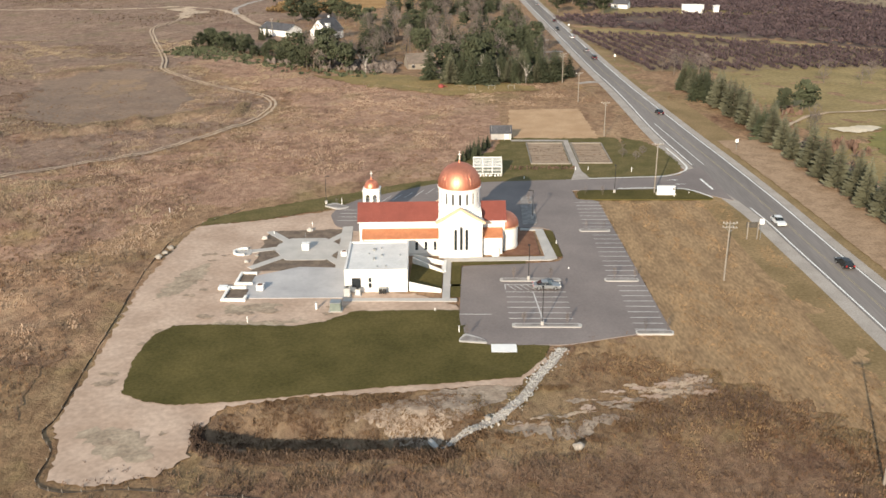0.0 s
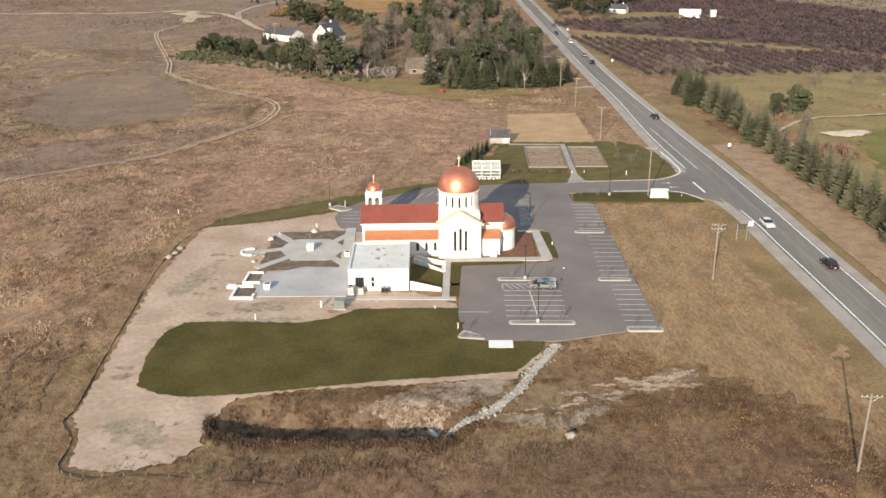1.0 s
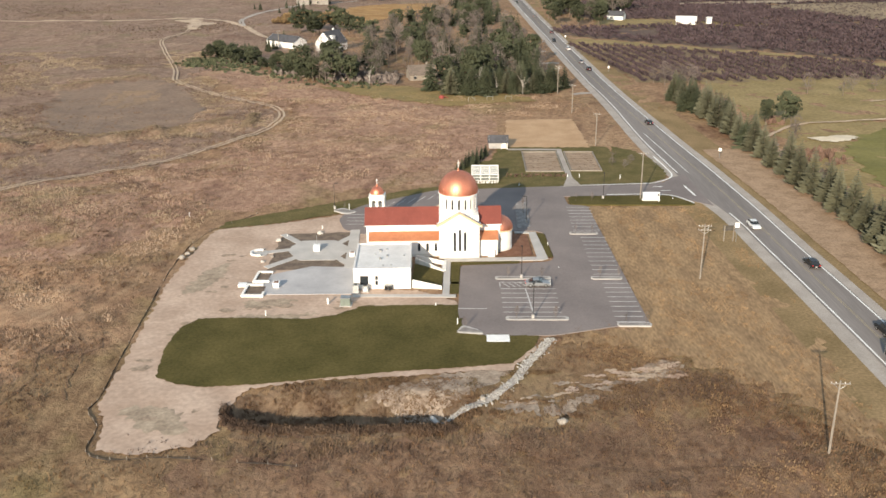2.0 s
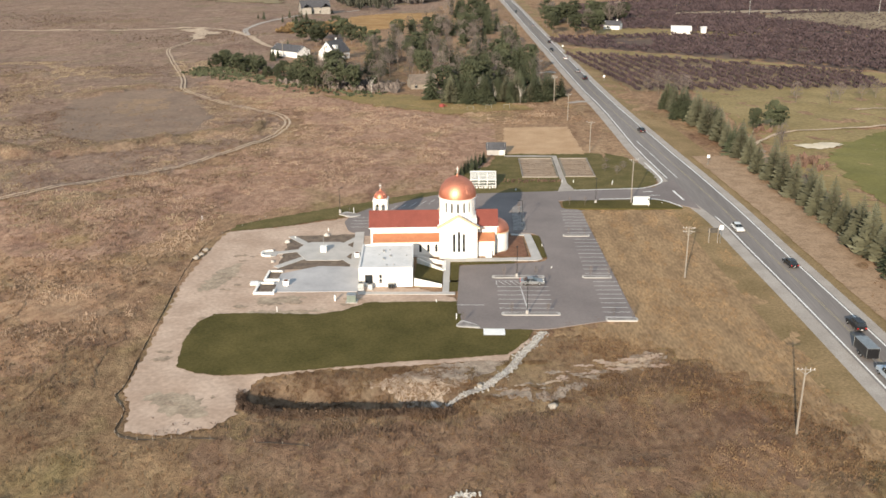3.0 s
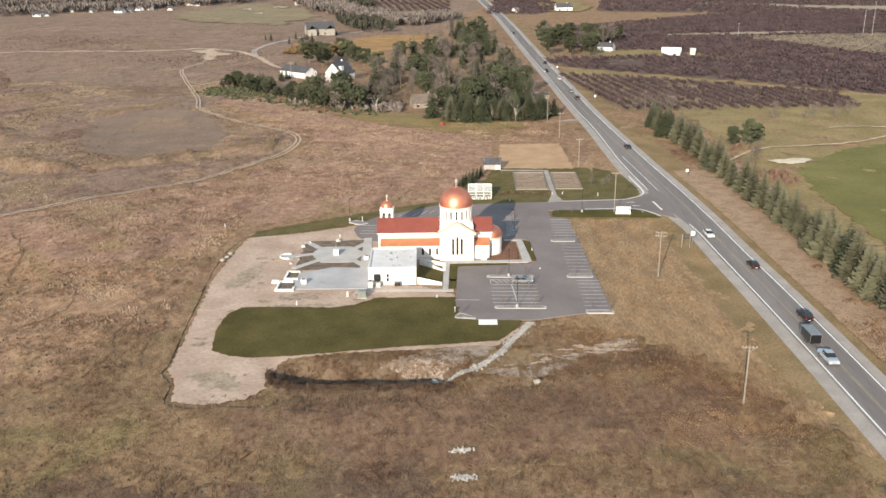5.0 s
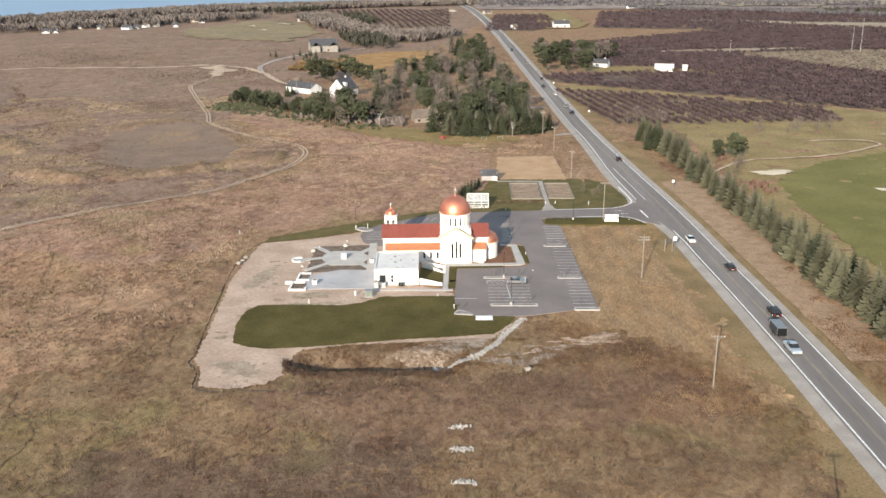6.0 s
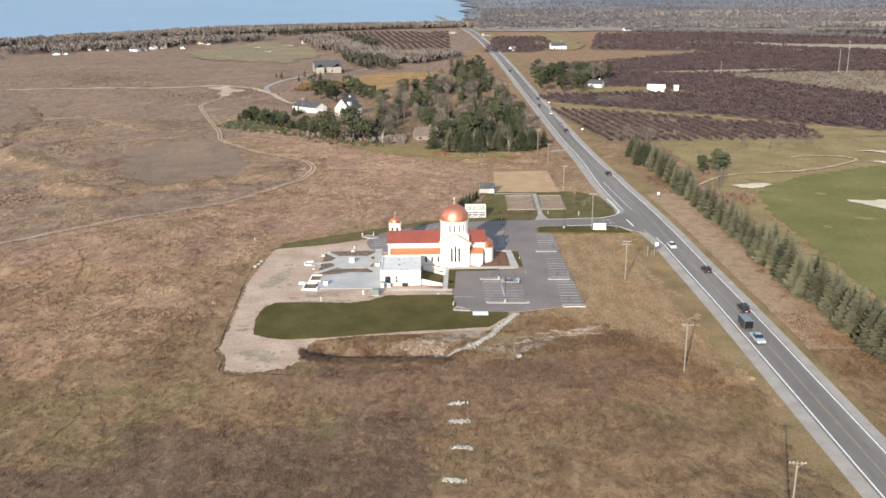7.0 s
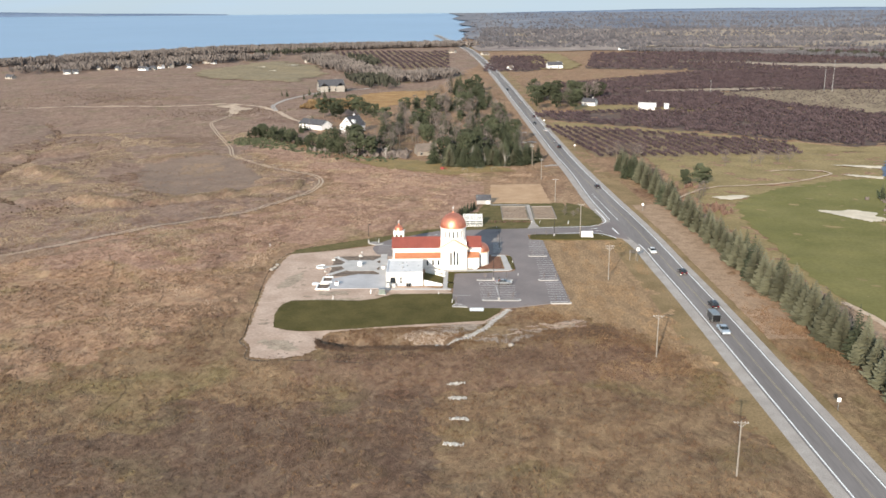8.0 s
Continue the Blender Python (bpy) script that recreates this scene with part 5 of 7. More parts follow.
stuff("dry_grass", V, Fc, BROWN_STALKS, "dark dead weeds round the washed-out sand")
V, Fc = [], []
for i in range(1300):
    p = curve([(-40.5, -31), (-38, -37), (-30, -38.6), (-20, -38.6), (-10, -38.4), (-2, -38)], rnd.random())
    x, y = p.x + rnd.gauss(0, 0.5), p.y + rnd.gauss(0, 0.55)
    stalks(V, Fc, x, y, height(x, y), 0.4, rnd.uniform(0.35, 0.8), rnd, 4)
stuff("brown_weeds", V, Fc, BROWN_STALKS, "tall dark reeds along the basin's south bank")
# scrub in the field ditches and hollows
rnd = random.Random(90)
V, Fc = [], []
for i in range(1000):
    p = curve(SCRUB, rnd.random())
    x, y = p.x + rnd.gauss(0, 1.3), p.y + rnd.gauss(0, 1.3)
    clump(V, Fc, x, y, height(x, y), rnd.uniform(0.4, 1.0), rnd.uniform(0.3, 0.9), rnd, 6)
for cx, cy, sx, sy, n in ((-370, 640, 40, 30, 500), (-330, 615, 25, 20, 250), (-194, 132, 9, 8, 160), (-180, 500, 14, 22, 240), (-225, 480, 25, 18, 220), (-420, 560, 30, 26, 240), (-300, 560, 30, 18, 200), (-182, 172, 14, 8, 110), (-225, 250, 12, 10, 120), (-250, 330, 14, 10, 120), (-128, 320, 12, 8, 60)):
    for i in range(n):
        x, y = rnd.gauss(cx, sx), rnd.gauss(cy, sy)
        clump(V, Fc, x, y, height(x, y), rnd.uniform(0.4, 1.1), rnd.uniform(0.3, 0.8), rnd, 5)
stuff("field_scrub", V, Fc, BROWN_STALKS, "low dark scrub along ditches in the field")
V, Fc = [], []
for a, b, w, h in RIDGES:
    for i in range(500):
        s = rnd.random()
        x, y = a[0] + (b[0] - a[0]) * s + rnd.gauss(0, w * 0.4), a[1] + (b[1] - a[1]) * s + rnd.gauss(0, w * 0.4)
        stalks(V, Fc, x, y, height(x, y), 0.9, rnd.uniform(0.4, 0.9), rnd, 4)
stuff("dry_grass", V, Fc, mat("pale_tufts", (0.16, 0.125, 0.088), (0.225, 0.175, 0.125), 8, 0.95, grain=0.2, bsize=1, spec=0.1), "pale straw tufts on the field's banks")

# tussocks gathered in soft pale and dark stretches west of the track
PALE_TUSSOCK = mat("pale_tussock", (0.25, 0.19, 0.128), (0.36, 0.285, 0.195), 9, 0.95, grain=0.2, bsize=1, spec=0.1)
for m, label, seed, count, cut in ((PALE_TUSSOCK, "pale straw tussocks in the grazed field", 14, 46000, 0.12), (BROWN_STALKS, "dark dead tussocks in the grazed field", 15, 30000, 0.2)):
    rnd = random.Random(seed)
    V, Fc = [], []
    for i in range(count):
        x, y = rnd.uniform(-300, -70), rnd.uniform(60, 380)
        near_bank = min(math.hypot((x - cx) / rx, (y - cy) / ry) for cx, cy, rx, ry in ((-250, 305, 26, 24), (-227, 212, 24, 20), (-172, 150, 24, 16), (-205, 185, 40, 30)))
        pull = 0.4 * smoothstep(1.3, 0.3, near_bank) if seed == 14 else 0
        if within(HOLLOW, x, y) or noise.noise((x / 34, y / 26, seed)) + 0.6 * noise.noise((x / 9, y / 8, seed + 2)) + pull < cut:
            continue
        stalks(V, Fc, x, y, height(x, y), 1.1, rnd.uniform(0.3, 0.8), rnd, 5)
    stuff("dry_grass", V, Fc, m, label)

# tussocks in the tall grass behind the church
PINK_TUSSOCK = mat("pinkish_straw_tussock", (0.3, 0.215, 0.155), (0.42, 0.315, 0.232), 9, 0.95, grain=0.2, bsize=1, spec=0.1)
for m, label, seed, count, cut in ((PINK_TUSSOCK, "pale tussocks in the grass behind the church", 24, 26000, 0.1), (BROWN_STALKS, "dark tussocks in the grass behind the church", 25, 15000, 0.22)):
    rnd = random.Random(seed)
    V, Fc = [], []
    for i in range(count):
        x, y = rnd.uniform(-110, 40), rnd.uniform(-10, 236)
        if x > -72 and y < 104 + 0.35 * (x + 40) or x > -6 and y < 196 or any(near(a, b, x, y) < 3 for a, b in zip(TRACK_LINE[3:15], TRACK_LINE[4:15])):
            continue
        if noise.noise((x / 17, y / 13, seed)) + 0.6 * noise.noise((x / 6, y / 5, seed + 2)) < cut:
            continue
        stalks(V, Fc, x, y, height(x, y), 0.9, rnd.uniform(0.3, 0.7), rnd, 5)
    stuff("dry_grass", V, Fc, m, label)

draped("weed_patch", [(-38.5, -27.5), (-30, -24.4), (-18, -23), (-8, -25.5), (1, -28.5), (0, -34), (-8, -40), (-24, -41), (-37, -40), (-40.5, -33)], 0.08, BASIN, "grey-brown grass on the basin's banks", 1.4, 0.7)
# weeds along the basin and the swale
rnd = random.Random(44)
V, Fc = [], []
for i in range(16000):
    x = rnd.uniform(-38, 30)
    y = rnd.uniform(-40, -21) if x < 6 else rnd.uniform(-34, -18)
    if x > 2 and noise.noise((x / 6, y / 4, 9.1)) < 0.2:
        continue
    if x <= 2 and noise.noise((x / 5, y / 3, 4)) < -0.25 + 0.05 * (x + 38 < 6) * 6:
        continue
    stalks(V, Fc, x, y, height(x, y), 0.4, rnd.uniform(0.15, 0.4), rnd, 4)
stuff("brown_weeds", V, Fc, REEDS, "dead brown weeds around the drainage basin")
SANDY_WASH = mat("thin_sandy_grass", (0.235, 0.178, 0.136), (0.36, 0.29, 0.228), 1.8, 0.95, bump=0.03, bsize=0.6, grain=0.25, spec=0.1)
draped("eroded_sand", [(-19, -27.4), (-14, -28.2), (-12, -31), (-8, -33), (-5, -32.6), (-3.5, -29.6), (2, -25.5), (8, -18.4), (4, -17.4), (-4, -19.5), (-9, -22.5), (-14, -24.5)], 0.12, SANDY_WASH, "pale washed-out sand above the basin", 0.8, 0.9)
draped("eroded_sand", [(24, -23.6), (29, -20), (32, -16.4), (36, -14.8), (38.6, -15.6), (38, -18), (34, -20.6), (30, -22.6)], 0.12, SANDY_WASH, "thin patch of washed-out sand in the grass", 0.6, 1.6)
draped("eroded_sand", [(4.4, -31.2), (9.6, -29.6), (14.6, -30.6), (22, -26.4), (22.4, -28), (14.4, -34), (8.6, -33.2)], 0.13, SANDY_WASH, "sandy wash with thin weeds beside the swale", 0.9, 1.1)
rnd = random.Random(12)
for i in range(64):
    s = min(1.0, abs(rnd.gauss(0, 0.42))) if i % 2 else rnd.random()
    p = curve([(36.5, -15.8), (31, -19.5), (24, -22.5), (15, -27), (7, -29.5)], s)
    cx, cy, r = p.x + rnd.gauss(0, 1.8), p.y + rnd.gauss(0, 1.6), rnd.uniform(0.5, 1.5) * (1.15 - 0.5 * s)
    blob = [(cx + r * rnd.uniform(0.7, 1.9) * math.cos(a * 0.9), cy + r * rnd.uniform(0.25, 0.65) * math.sin(a * 0.9) + 0.25 * r * math.cos(a * 0.9)) for a in range(7)]
    draped("eroded_sand", blob, 0.14 + 0.002 * i, (DIRT, SANDY_WASH, TRACK)[i % 3], "pale washed-out sand in the thin grass", 0.5, 0.7)


def stone(bm, x, y, z, r, rnd):
    m = Matrix.Translation((x, y, z)) @ Euler((rnd.uniform(0, 3), rnd.uniform(0, 3), rnd.uniform(0, 3))).to_matrix().to_4x4() @ Matrix.Diagonal((r * rnd.uniform(0.7, 1.3), r * rnd.uniform(0.7, 1.2), r * rnd.uniform(0.5, 0.9), 1))
    bmesh.ops.create_icosphere(bm, subdivisions=1, radius=1, matrix=m)


rnd = random.Random(9)
SWALE = [(15.8, -5.4), (13.4, -10.9), (10.9, -15.5), (8, -22.1), (3.6, -28.5), (-2.3, -33), (-4.4, -35)]
bm = ribbon(bmesh.new(), SWALE, -0.8, 0.8, 0, 40)
for v in bm.verts:
    v.co.z = height(v.co.x, v.co.y) + 0.25
setting("swale", bm, SHOULDER, "gravel bed of the drainage swale")
V = bmesh.new()
for i in range(650):
    p = curve(SWALE, rnd.random())
    x, y = p.x + rnd.gauss(0, 0.6), p.y + rnd.gauss(0, 0.45)
    stone(V, x, y, height(x, y) + 0.25, rnd.uniform(0.08, 0.24), rnd)
tagged(link("riprap", V, ROCK), "broken pale rocks lining the swale", "rocks", kind="stuff")
for x0, y0 in ((-0.1, -61.6), (0.3, -69.8), (0.8, -80.8), (-0.4, -93.5)):
    V = bmesh.new()
    for i in range(110):
        x, y = x0 + max(-2.2, min(2.2, rnd.gauss(0, 1.1))), y0 + rnd.gauss(0, 0.42)
        stone(V, x, y, height(x, y) + 0.1, rnd.uniform(0.1, 0.3), rnd)
    tagged(link("check_dam", V, ROCK), "low heap of pale stones across the ditch", "rocks", kind="stuff")
for x, y, r, lab in ((15.1, -36.0, 0.6, "large pale boulder in the weeds"), (2.5, -28.6, 0.45, "tan boulder beside the swale"), (-47, 49, 0.55, "white boulder beside the plaza paths"), (-37.5, 54.5, 0.6, "white boulder beside the plaza paths"), (-48, 34.5, 0.4, "white boulder beside the plaza paths"), (-46.5, 38, 0.35, "pale boulder in the plaza bed"),
                     (-67.0, 43, 0.55, "pale concrete rubble at the soil's edge"), (-67.8, 37, 0.6, "pale concrete rubble at the soil's edge"), (-67.2, 39.6, 0.5, "pale concrete rubble at the soil's edge"), (9.5, 47.5, 0.3, "pale stone in the mulch")):
    bm = bmesh.new()
    bmesh.ops.create_icosphere(bm, subdivisions=3, radius=1)
    for v in bm.verts:
        v.co *= 1 + 0.35 * noise.noise(v.co * 1.3 + Vector((x, y, 0)))
        v.co = Vector((v.co.x * r * 1.3, v.co.y * r, v.co.z * r * 0.95))
    ob = tagged(link("boulder", bm, ROCK if "white" in lab else DULL_ROCK, smooth=True), lab, "boulder")
    ob.location = (x, y, height(x, y) + r * 0.35 + 0.25)

# ---- trees ----
def spruce_mesh(seed, levels=17, width=0.26, branches=11, lift=0.0):
    """A conifer crown one metre tall: whorls of drooping branches made of needle fans."""
    rnd = random.Random(seed)
    V, Fc = [], []
    for lv in range(levels):
        s = lv / (levels - 1)
        z = 0.07 + 0.9 * s
        reach = width * (1 - s) ** 0.8 * rnd.uniform(0.92, 1.08) + 0.012
        for b in range(max(5, int(branches * (1 - 0.5 * s)))):
            a = 2 * math.pi * b / max(5, int(branches * (1 - 0.5 * s))) + rnd.uniform(-0.3, 0.3) + lv
            r = reach * rnd.uniform(0.68, 1.15)
            dx, dy = math.cos(a), math.sin(a)
            drop = r * (rnd.uniform(0.05, 0.35) - lift)
            for k, (u0, u1, w) in enumerate(((0.05, 0.55, 0.2), (0.35, 0.8, 0.24), (0.6, 1.0, 0.19))):
                w = w * r * rnd.uniform(0.7, 1.1)
                p0, p1 = (dx * r * u0, dy * r * u0, z - drop * u0 + 0.012), (dx * r * u1, dy * r * u1, z - drop * u1 + rnd.uniform(-0.004, 0.01))
                sx, sy = -dy * w, dx * w
                i = len(V)
                m = ((p0[0] + p1[0]) / 2, (p0[1] + p1[1]) / 2, (p0[2] + p1[2]) / 2)
                V += [p0, (m[0] + sx, m[1] + sy, m[2] - w * 0.55), p1, (m[0] - sx, m[1] - sy, m[2] - w * 0.55)]
                Fc += [(i, i + 1, i + 2), (i, i + 2, i + 3)]
    i = len(V)
    V += [(0.012, 0, 0.93), (-0.006, 0.01, 0.93), (-0.006, -0.01, 0.93), (0, 0, 1.0)]
    Fc += [(i, i + 1, i + 3), (i + 1, i + 2, i + 3), (i + 2, i, i + 3)]
    me = bpy.data.meshes.new("crown")
    me.from_pydata(V, [], Fc)
    return me


def pine_mesh(seed):
    """A broad pine crown one metre tall: many needle clumps round short limbs."""
    rnd = random.Random(seed)
    V, Fc = [], []
    for c in range(46):
        s = rnd.random() ** 0.8
        z = 0.22 + 0.72 * s
        rad = 0.27 * math.sin(math.pi * (0.18 + 0.78 * (1 - s))) * rnd.uniform(0.3, 1.1)
        a = rnd.uniform(0, 2 * math.pi)
        cx, cy = rad * math.cos(a), rad * math.sin(a)
        for k in range(16):
            d = Vector((rnd.gauss(0, 1), rnd.gauss(0, 1), rnd.gauss(0, 0.6))).normalized()
            q = Vector((cx, cy, z)) + d * 0.055
            t = d.orthogonal().normalized() * 0.032
            e = d.cross(t).normalized() * 0.032
            i = len(V)
            V += [tuple(q + t), tuple(q - t * 0.5 + e), tuple(q - t * 0.5 - e), tuple(q + d * 0.03)]
            Fc += [(i, i + 1, i + 3), (i + 1, i + 2, i + 3), (i + 2, i, i + 3)]
    me = bpy.data.meshes.new("crown")
    me.from_pydata(V, [], Fc)
    return me


def bare_mesh(seed, spread=0.3):
    """The limbs and twigs of a leafless tree one metre tall."""
    rnd = random.Random(seed)
    bm = bmesh.new()

    def limb(p, d, length, r, depth):
        q = p + d * length
        tube(bm, p, q, r, r * 0.6, 4 if depth else 6)
        if depth == 3:
            return
        for k in range(4 if depth else 6):
            u = rnd.uniform(0.45, 1.0)
            e = (d + Vector((rnd.gauss(0, spread * 1.6), rnd.gauss(0, spread * 1.6), rnd.uniform(-0.05, 0.5)))).normalized()
            limb(p + d * length * u, e, length * rnd.uniform(0.5, 0.72), r * 0.5, depth + 1)

    limb(Vector((0, 0, 0.25)), Vector((0, 0, 1)), 0.3, 0.014, 0)
    for k in range(330):
        a, s = rnd.uniform(0, 2 * math.pi), rnd.random()
        r = 0.27 * math.sin(math.pi * (0.12 + 0.8 * s)) * rnd.uniform(0.15, 1.0) ** 0.6
        p = Vector((r * math.cos(a), r * math.sin(a), 0.3 + 0.66 * s))
        d = (Vector((p.x, p.y, 0.16)).normalized() + Vector((rnd.gauss(0, 0.3), rnd.gauss(0, 0.3), rnd.gauss(0.3, 0.3)))).normalized()
        w = d.orthogonal().normalized() * 0.006
        q = p + d * rnd.uniform(0.05, 0.1)
        bm.faces.new([bm.verts.new(c) for c in (p - w, p + w, q + w * 0.3)])
    me = bpy.data.meshes.new("crown")
    bm.to_mesh(me)
    bm.free()
    return me


def trunk_mesh(r, bark=BARK):
    bm = tube(bmesh.new(), (0, 0, -0.03), (0, 0, 0.6), r, r * 0.45, 7)
    me = bpy.data.meshes.new("trunk")
    bm.to_mesh(me)
    bm.free()
    me.materials.append(bark)
    return me


SPRUCES = [spruce_mesh(i, 20 + i % 3, 0.2 + 0.025 * (i % 4), 14) for i in range(5)]
BLUES = [spruce_mesh(20 + i, 26, 0.225 + 0.02 * (i % 2), 20, 0.4) for i in range(4)]
PINES = [pine_mesh(40 + i) for i in range(4)]
BARES = [bare_mesh(60 + i, 0.24 + 0.04 * i) for i in range(4)]
TRUNK = trunk_mesh(0.018)
BIRCH_TRUNK = trunk_mesh(0.013, BIRCH_BARK)


def birch_limbs(seed):
    """White forking limbs of a birch one metre tall."""
    rnd = random.Random(seed)
    bm = bmesh.new()
    for k in range(7):
        p = Vector((0, 0, rnd.uniform(0.14, 0.45)))
        d = Vector((rnd.gauss(0, 0.4), rnd.gauss(0, 0.4), 1)).normalized()
        r = 0.009
        for j in range(4):
            q = p + d * rnd.uniform(0.09, 0.14)
            tube(bm, p, q, r, r * 0.75, 5)
            p, r = q, r * 0.75
            d = (d + Vector((rnd.gauss(0, 0.2), rnd.gauss(0, 0.2), 0.15))).normalized()
    me = bpy.data.meshes.new("limbs")
    bm.to_mesh(me)
    bm.free()
    me.materials.append(BIRCH_BARK)
    return me


BIRCHES = [birch_limbs(5), birch_limbs(8)]
for ms, m in ((SPRUCES, NEEDLES), (BLUES, BLUE_NEEDLES), (PINES, NEEDLES), (BARES, TWIGS)):
    for me in ms:
        me.materials.append(m)


def tree(name, meshes, x, y, h, label, group, rnd, widen=1.0, crown="crown"):
    t = thing(name, label, "tree", group)
    t.matrix_world = Matrix.Translation((x, y, height(x, y) - 0.05)) @ Matrix.Rotation(rnd.uniform(0, 6.28), 4, "Z") @ Matrix.Diagonal((h * widen, h * widen, h, 1))
    for nm, me in (("trunk", TRUNK), (crown, rnd.choice(meshes))):
        o = new(nm, me)
        o.parent = t
    return t


rnd = random.Random(3)
# the row of spruces beyond the road
ROW = [(89.5, 228), (92, 206), (93.6, 185), (95, 158), (96.6, 127), (98.4, 90), (99.6, 60), (100.6, 36), (101.9, 12), (103.8, -10), (105.2, -30), (106.2, -48), (107.2, -75), (108.4, -110)]
k = 50
for i in range(k):
    p = curve(ROW, i / (k - 1))
    x, y = p.x + rnd.uniform(-1.0, 1.0), p.y + rnd.uniform(-1.2, 1.2)
    blue = rnd.random() < 0.86
    tree("spruce_tree", BLUES if blue else SPRUCES, x, y, rnd.uniform(11.5, 14.8) + (1.8 if y < 50 else 0), "tall pale grey-green spruce in the roadside row" if blue else "tall dark green spruce in the roadside row", "spruces along the highway", rnd, rnd.uniform(1.08, 1.3))
for i in range(24):
    p = curve(ROW, rnd.uniform(0.0, 1.0))
    if i % 2:
        tree("spruce_tree", SPRUCES, p.x + rnd.uniform(4.5, 8), p.y, rnd.uniform(7, 12), "dark green spruce behind the roadside row", "spruces along the highway", rnd, 1.2)
    else:
        tree("bare_tree", BARES, p.x + rnd.uniform(4.5, 9), p.y, rnd.uniform(6, 10), "leafless tree behind the roadside row", "bare trees", rnd, 1.2, "crown")
for i in range(16):
    x, y = rnd.uniform(86, 95), rnd.uniform(198, 236)
    tree("spruce_tree", SPRUCES, x, y, rnd.uniform(8, 13), "dark green spruce in the roadside row", "spruces along the highway", rnd)
for x, y, h in ((121, 182, 12.5), (113, 179, 10), (125, 186, 10)):
    tree("pine_tree", PINES, x, y, h, "broad dark pine beside the golf course", "pines", rnd, 1.2)
for x, y in ((92, 262), (97, 270), (102, 274), (107, 268), (88, 268), (95, 280), (103, 262), (150, 240), (164, 236), (172, 246), (182, 246), (190, 250), (118, 160), (112, 145)):
    tree("bare_tree", BARES, x, y, rnd.uniform(7, 10), "leafless grey-brown tree beside the golf course", "bare trees", rnd, 1.2, "crown")
for i in range(44):
    s = rnd.random()
    x, y = 171 + 40 * s + rnd.gauss(0, 4), 44 + 110 * s + rnd.gauss(0, 4)
    tree("spruce_tree" if i % 2 else "bare_tree", (BLUES if i % 4 == 1 else SPRUCES) if i % 2 else BARES, x, y, rnd.uniform(6, 11), "dark tree in a thicket on the golf course", "golf thicket", rnd, 1.2, "crown" if i % 2 else "crown")

V, Fc = [], []
for i in range(700):
    s = rnd.random()
    if i % 3:
        x, y = 171 + 40 * s + rnd.gauss(0, 5), 44 + 110 * s + rnd.gauss(0, 5)
    else:
        p = curve(ROW, s)
        x, y = p.x + rnd.uniform(5, 11), p.y
    clump(V, Fc, x, y, height(x, y), rnd.uniform(0.8, 2.0), rnd.uniform(0.8, 2.4), rnd, 7)
stuff("brush", V, Fc, TWIGS, "grey-brown brush between the golf course trees")
V, Fc = [], []
for cx, cy, sx, sy, n in ((116.2, 131.7, 2.6, 4.5, 46), (116.6, 183.8, 1.6, 2, 18)):
    for i in range(n):
        x, y = rnd.gauss(cx, sx), rnd.gauss(cy, sy)
        clump(V, Fc, x, y, height(x, y), rnd.uniform(0.8, 1.6), rnd.uniform(1.2, 3.0), rnd, 9)
stuff("rusty_brush", V, Fc, RUSSET, "brush with withered russet leaves behind the spruces")
# the wood behind the church
WOOD = [(-92, 286), (-74, 268), (-40, 262), (-8, 240), (28, 236), (43, 250), (34, 395), (22, 560), (10, 690), (-20, 690), (-34, 560), (-55, 430), (-62, 345), (-84, 330)]
CLEAR = [(-122, 402), (-90, 362), (-62, 380), (-66, 420), (-110, 440)]
made = 0
while made < 270:
    x, y = rnd.uniform(-95, 45), rnd.uniform(236, 690)
    if not within(WOOD, x, y) or within(CLEAR, x, y) or (-36 < x < -11 and 250 < y < 300) or (x > -12 and y < 262 and rnd.random() < 0.2):
        continue
    if y > 430 and rnd.random() < 0.4:
        continue
    made += 1
    r = rnd.random()
    bare = (-80 < x < -12) and r < 0.62 or r < (0.42 if y < 300 else 0.28)
    if bare:
        tree("bare_tree", BARES, x, y, rnd.uniform(10, 17), "leafless grey-brown tree in the wood", "wood behind the church", rnd, 1.0, "crown")
    elif x > -14 and rnd.random() < 0.55 or rnd.random() < 0.25:
        tree("spruce_tree", SPRUCES, x, y, rnd.uniform(11, 19), "dark green spruce in the wood", "wood behind the church", rnd, 1.1)
    else:
        tree("pine_tree", PINES, x, y, rnd.uniform(10, 18), "dark green pine in the wood", "wood behind the church", rnd, 1.25)
# a close front rank
for i in range(28):
    x = -8 + 52 * i / 27
    tree("spruce_tree", BLUES if i % 3 == 1 else SPRUCES, x + rnd.uniform(-1, 1), 238 + max(0, x - 28) * 0.9 + rnd.uniform(0, 7), rnd.uniform(9, 16), "pale olive spruce at the edge of the wood" if i % 3 == 1 else "dark spruce at the edge of the wood", "wood behind the church", rnd, rnd.uniform(1.15, 1.6))
# leafless birches with white limbs in the front of the wood
for k, (x, y, h) in enumerate(((5.8, 241, 14), (24.6, 237.2, 11.5), (13.1, 240, 9), (-46, 266, 12))):
    t = thing("birch_tree", "leafless white-barked birch at the edge of the wood", "tree", "birches")
    t.matrix_world = Matrix.Translation((x, y, height(x, y) - 0.05)) @ Matrix.Rotation(k * 1.7, 4, "Z") @ Matrix.Diagonal((h, h, h, 1))
    for nm, me in (("trunk", BIRCH_TRUNK), ("limbs", BIRCHES[k % 2])):
        o = new(nm, me)
        o.parent = t
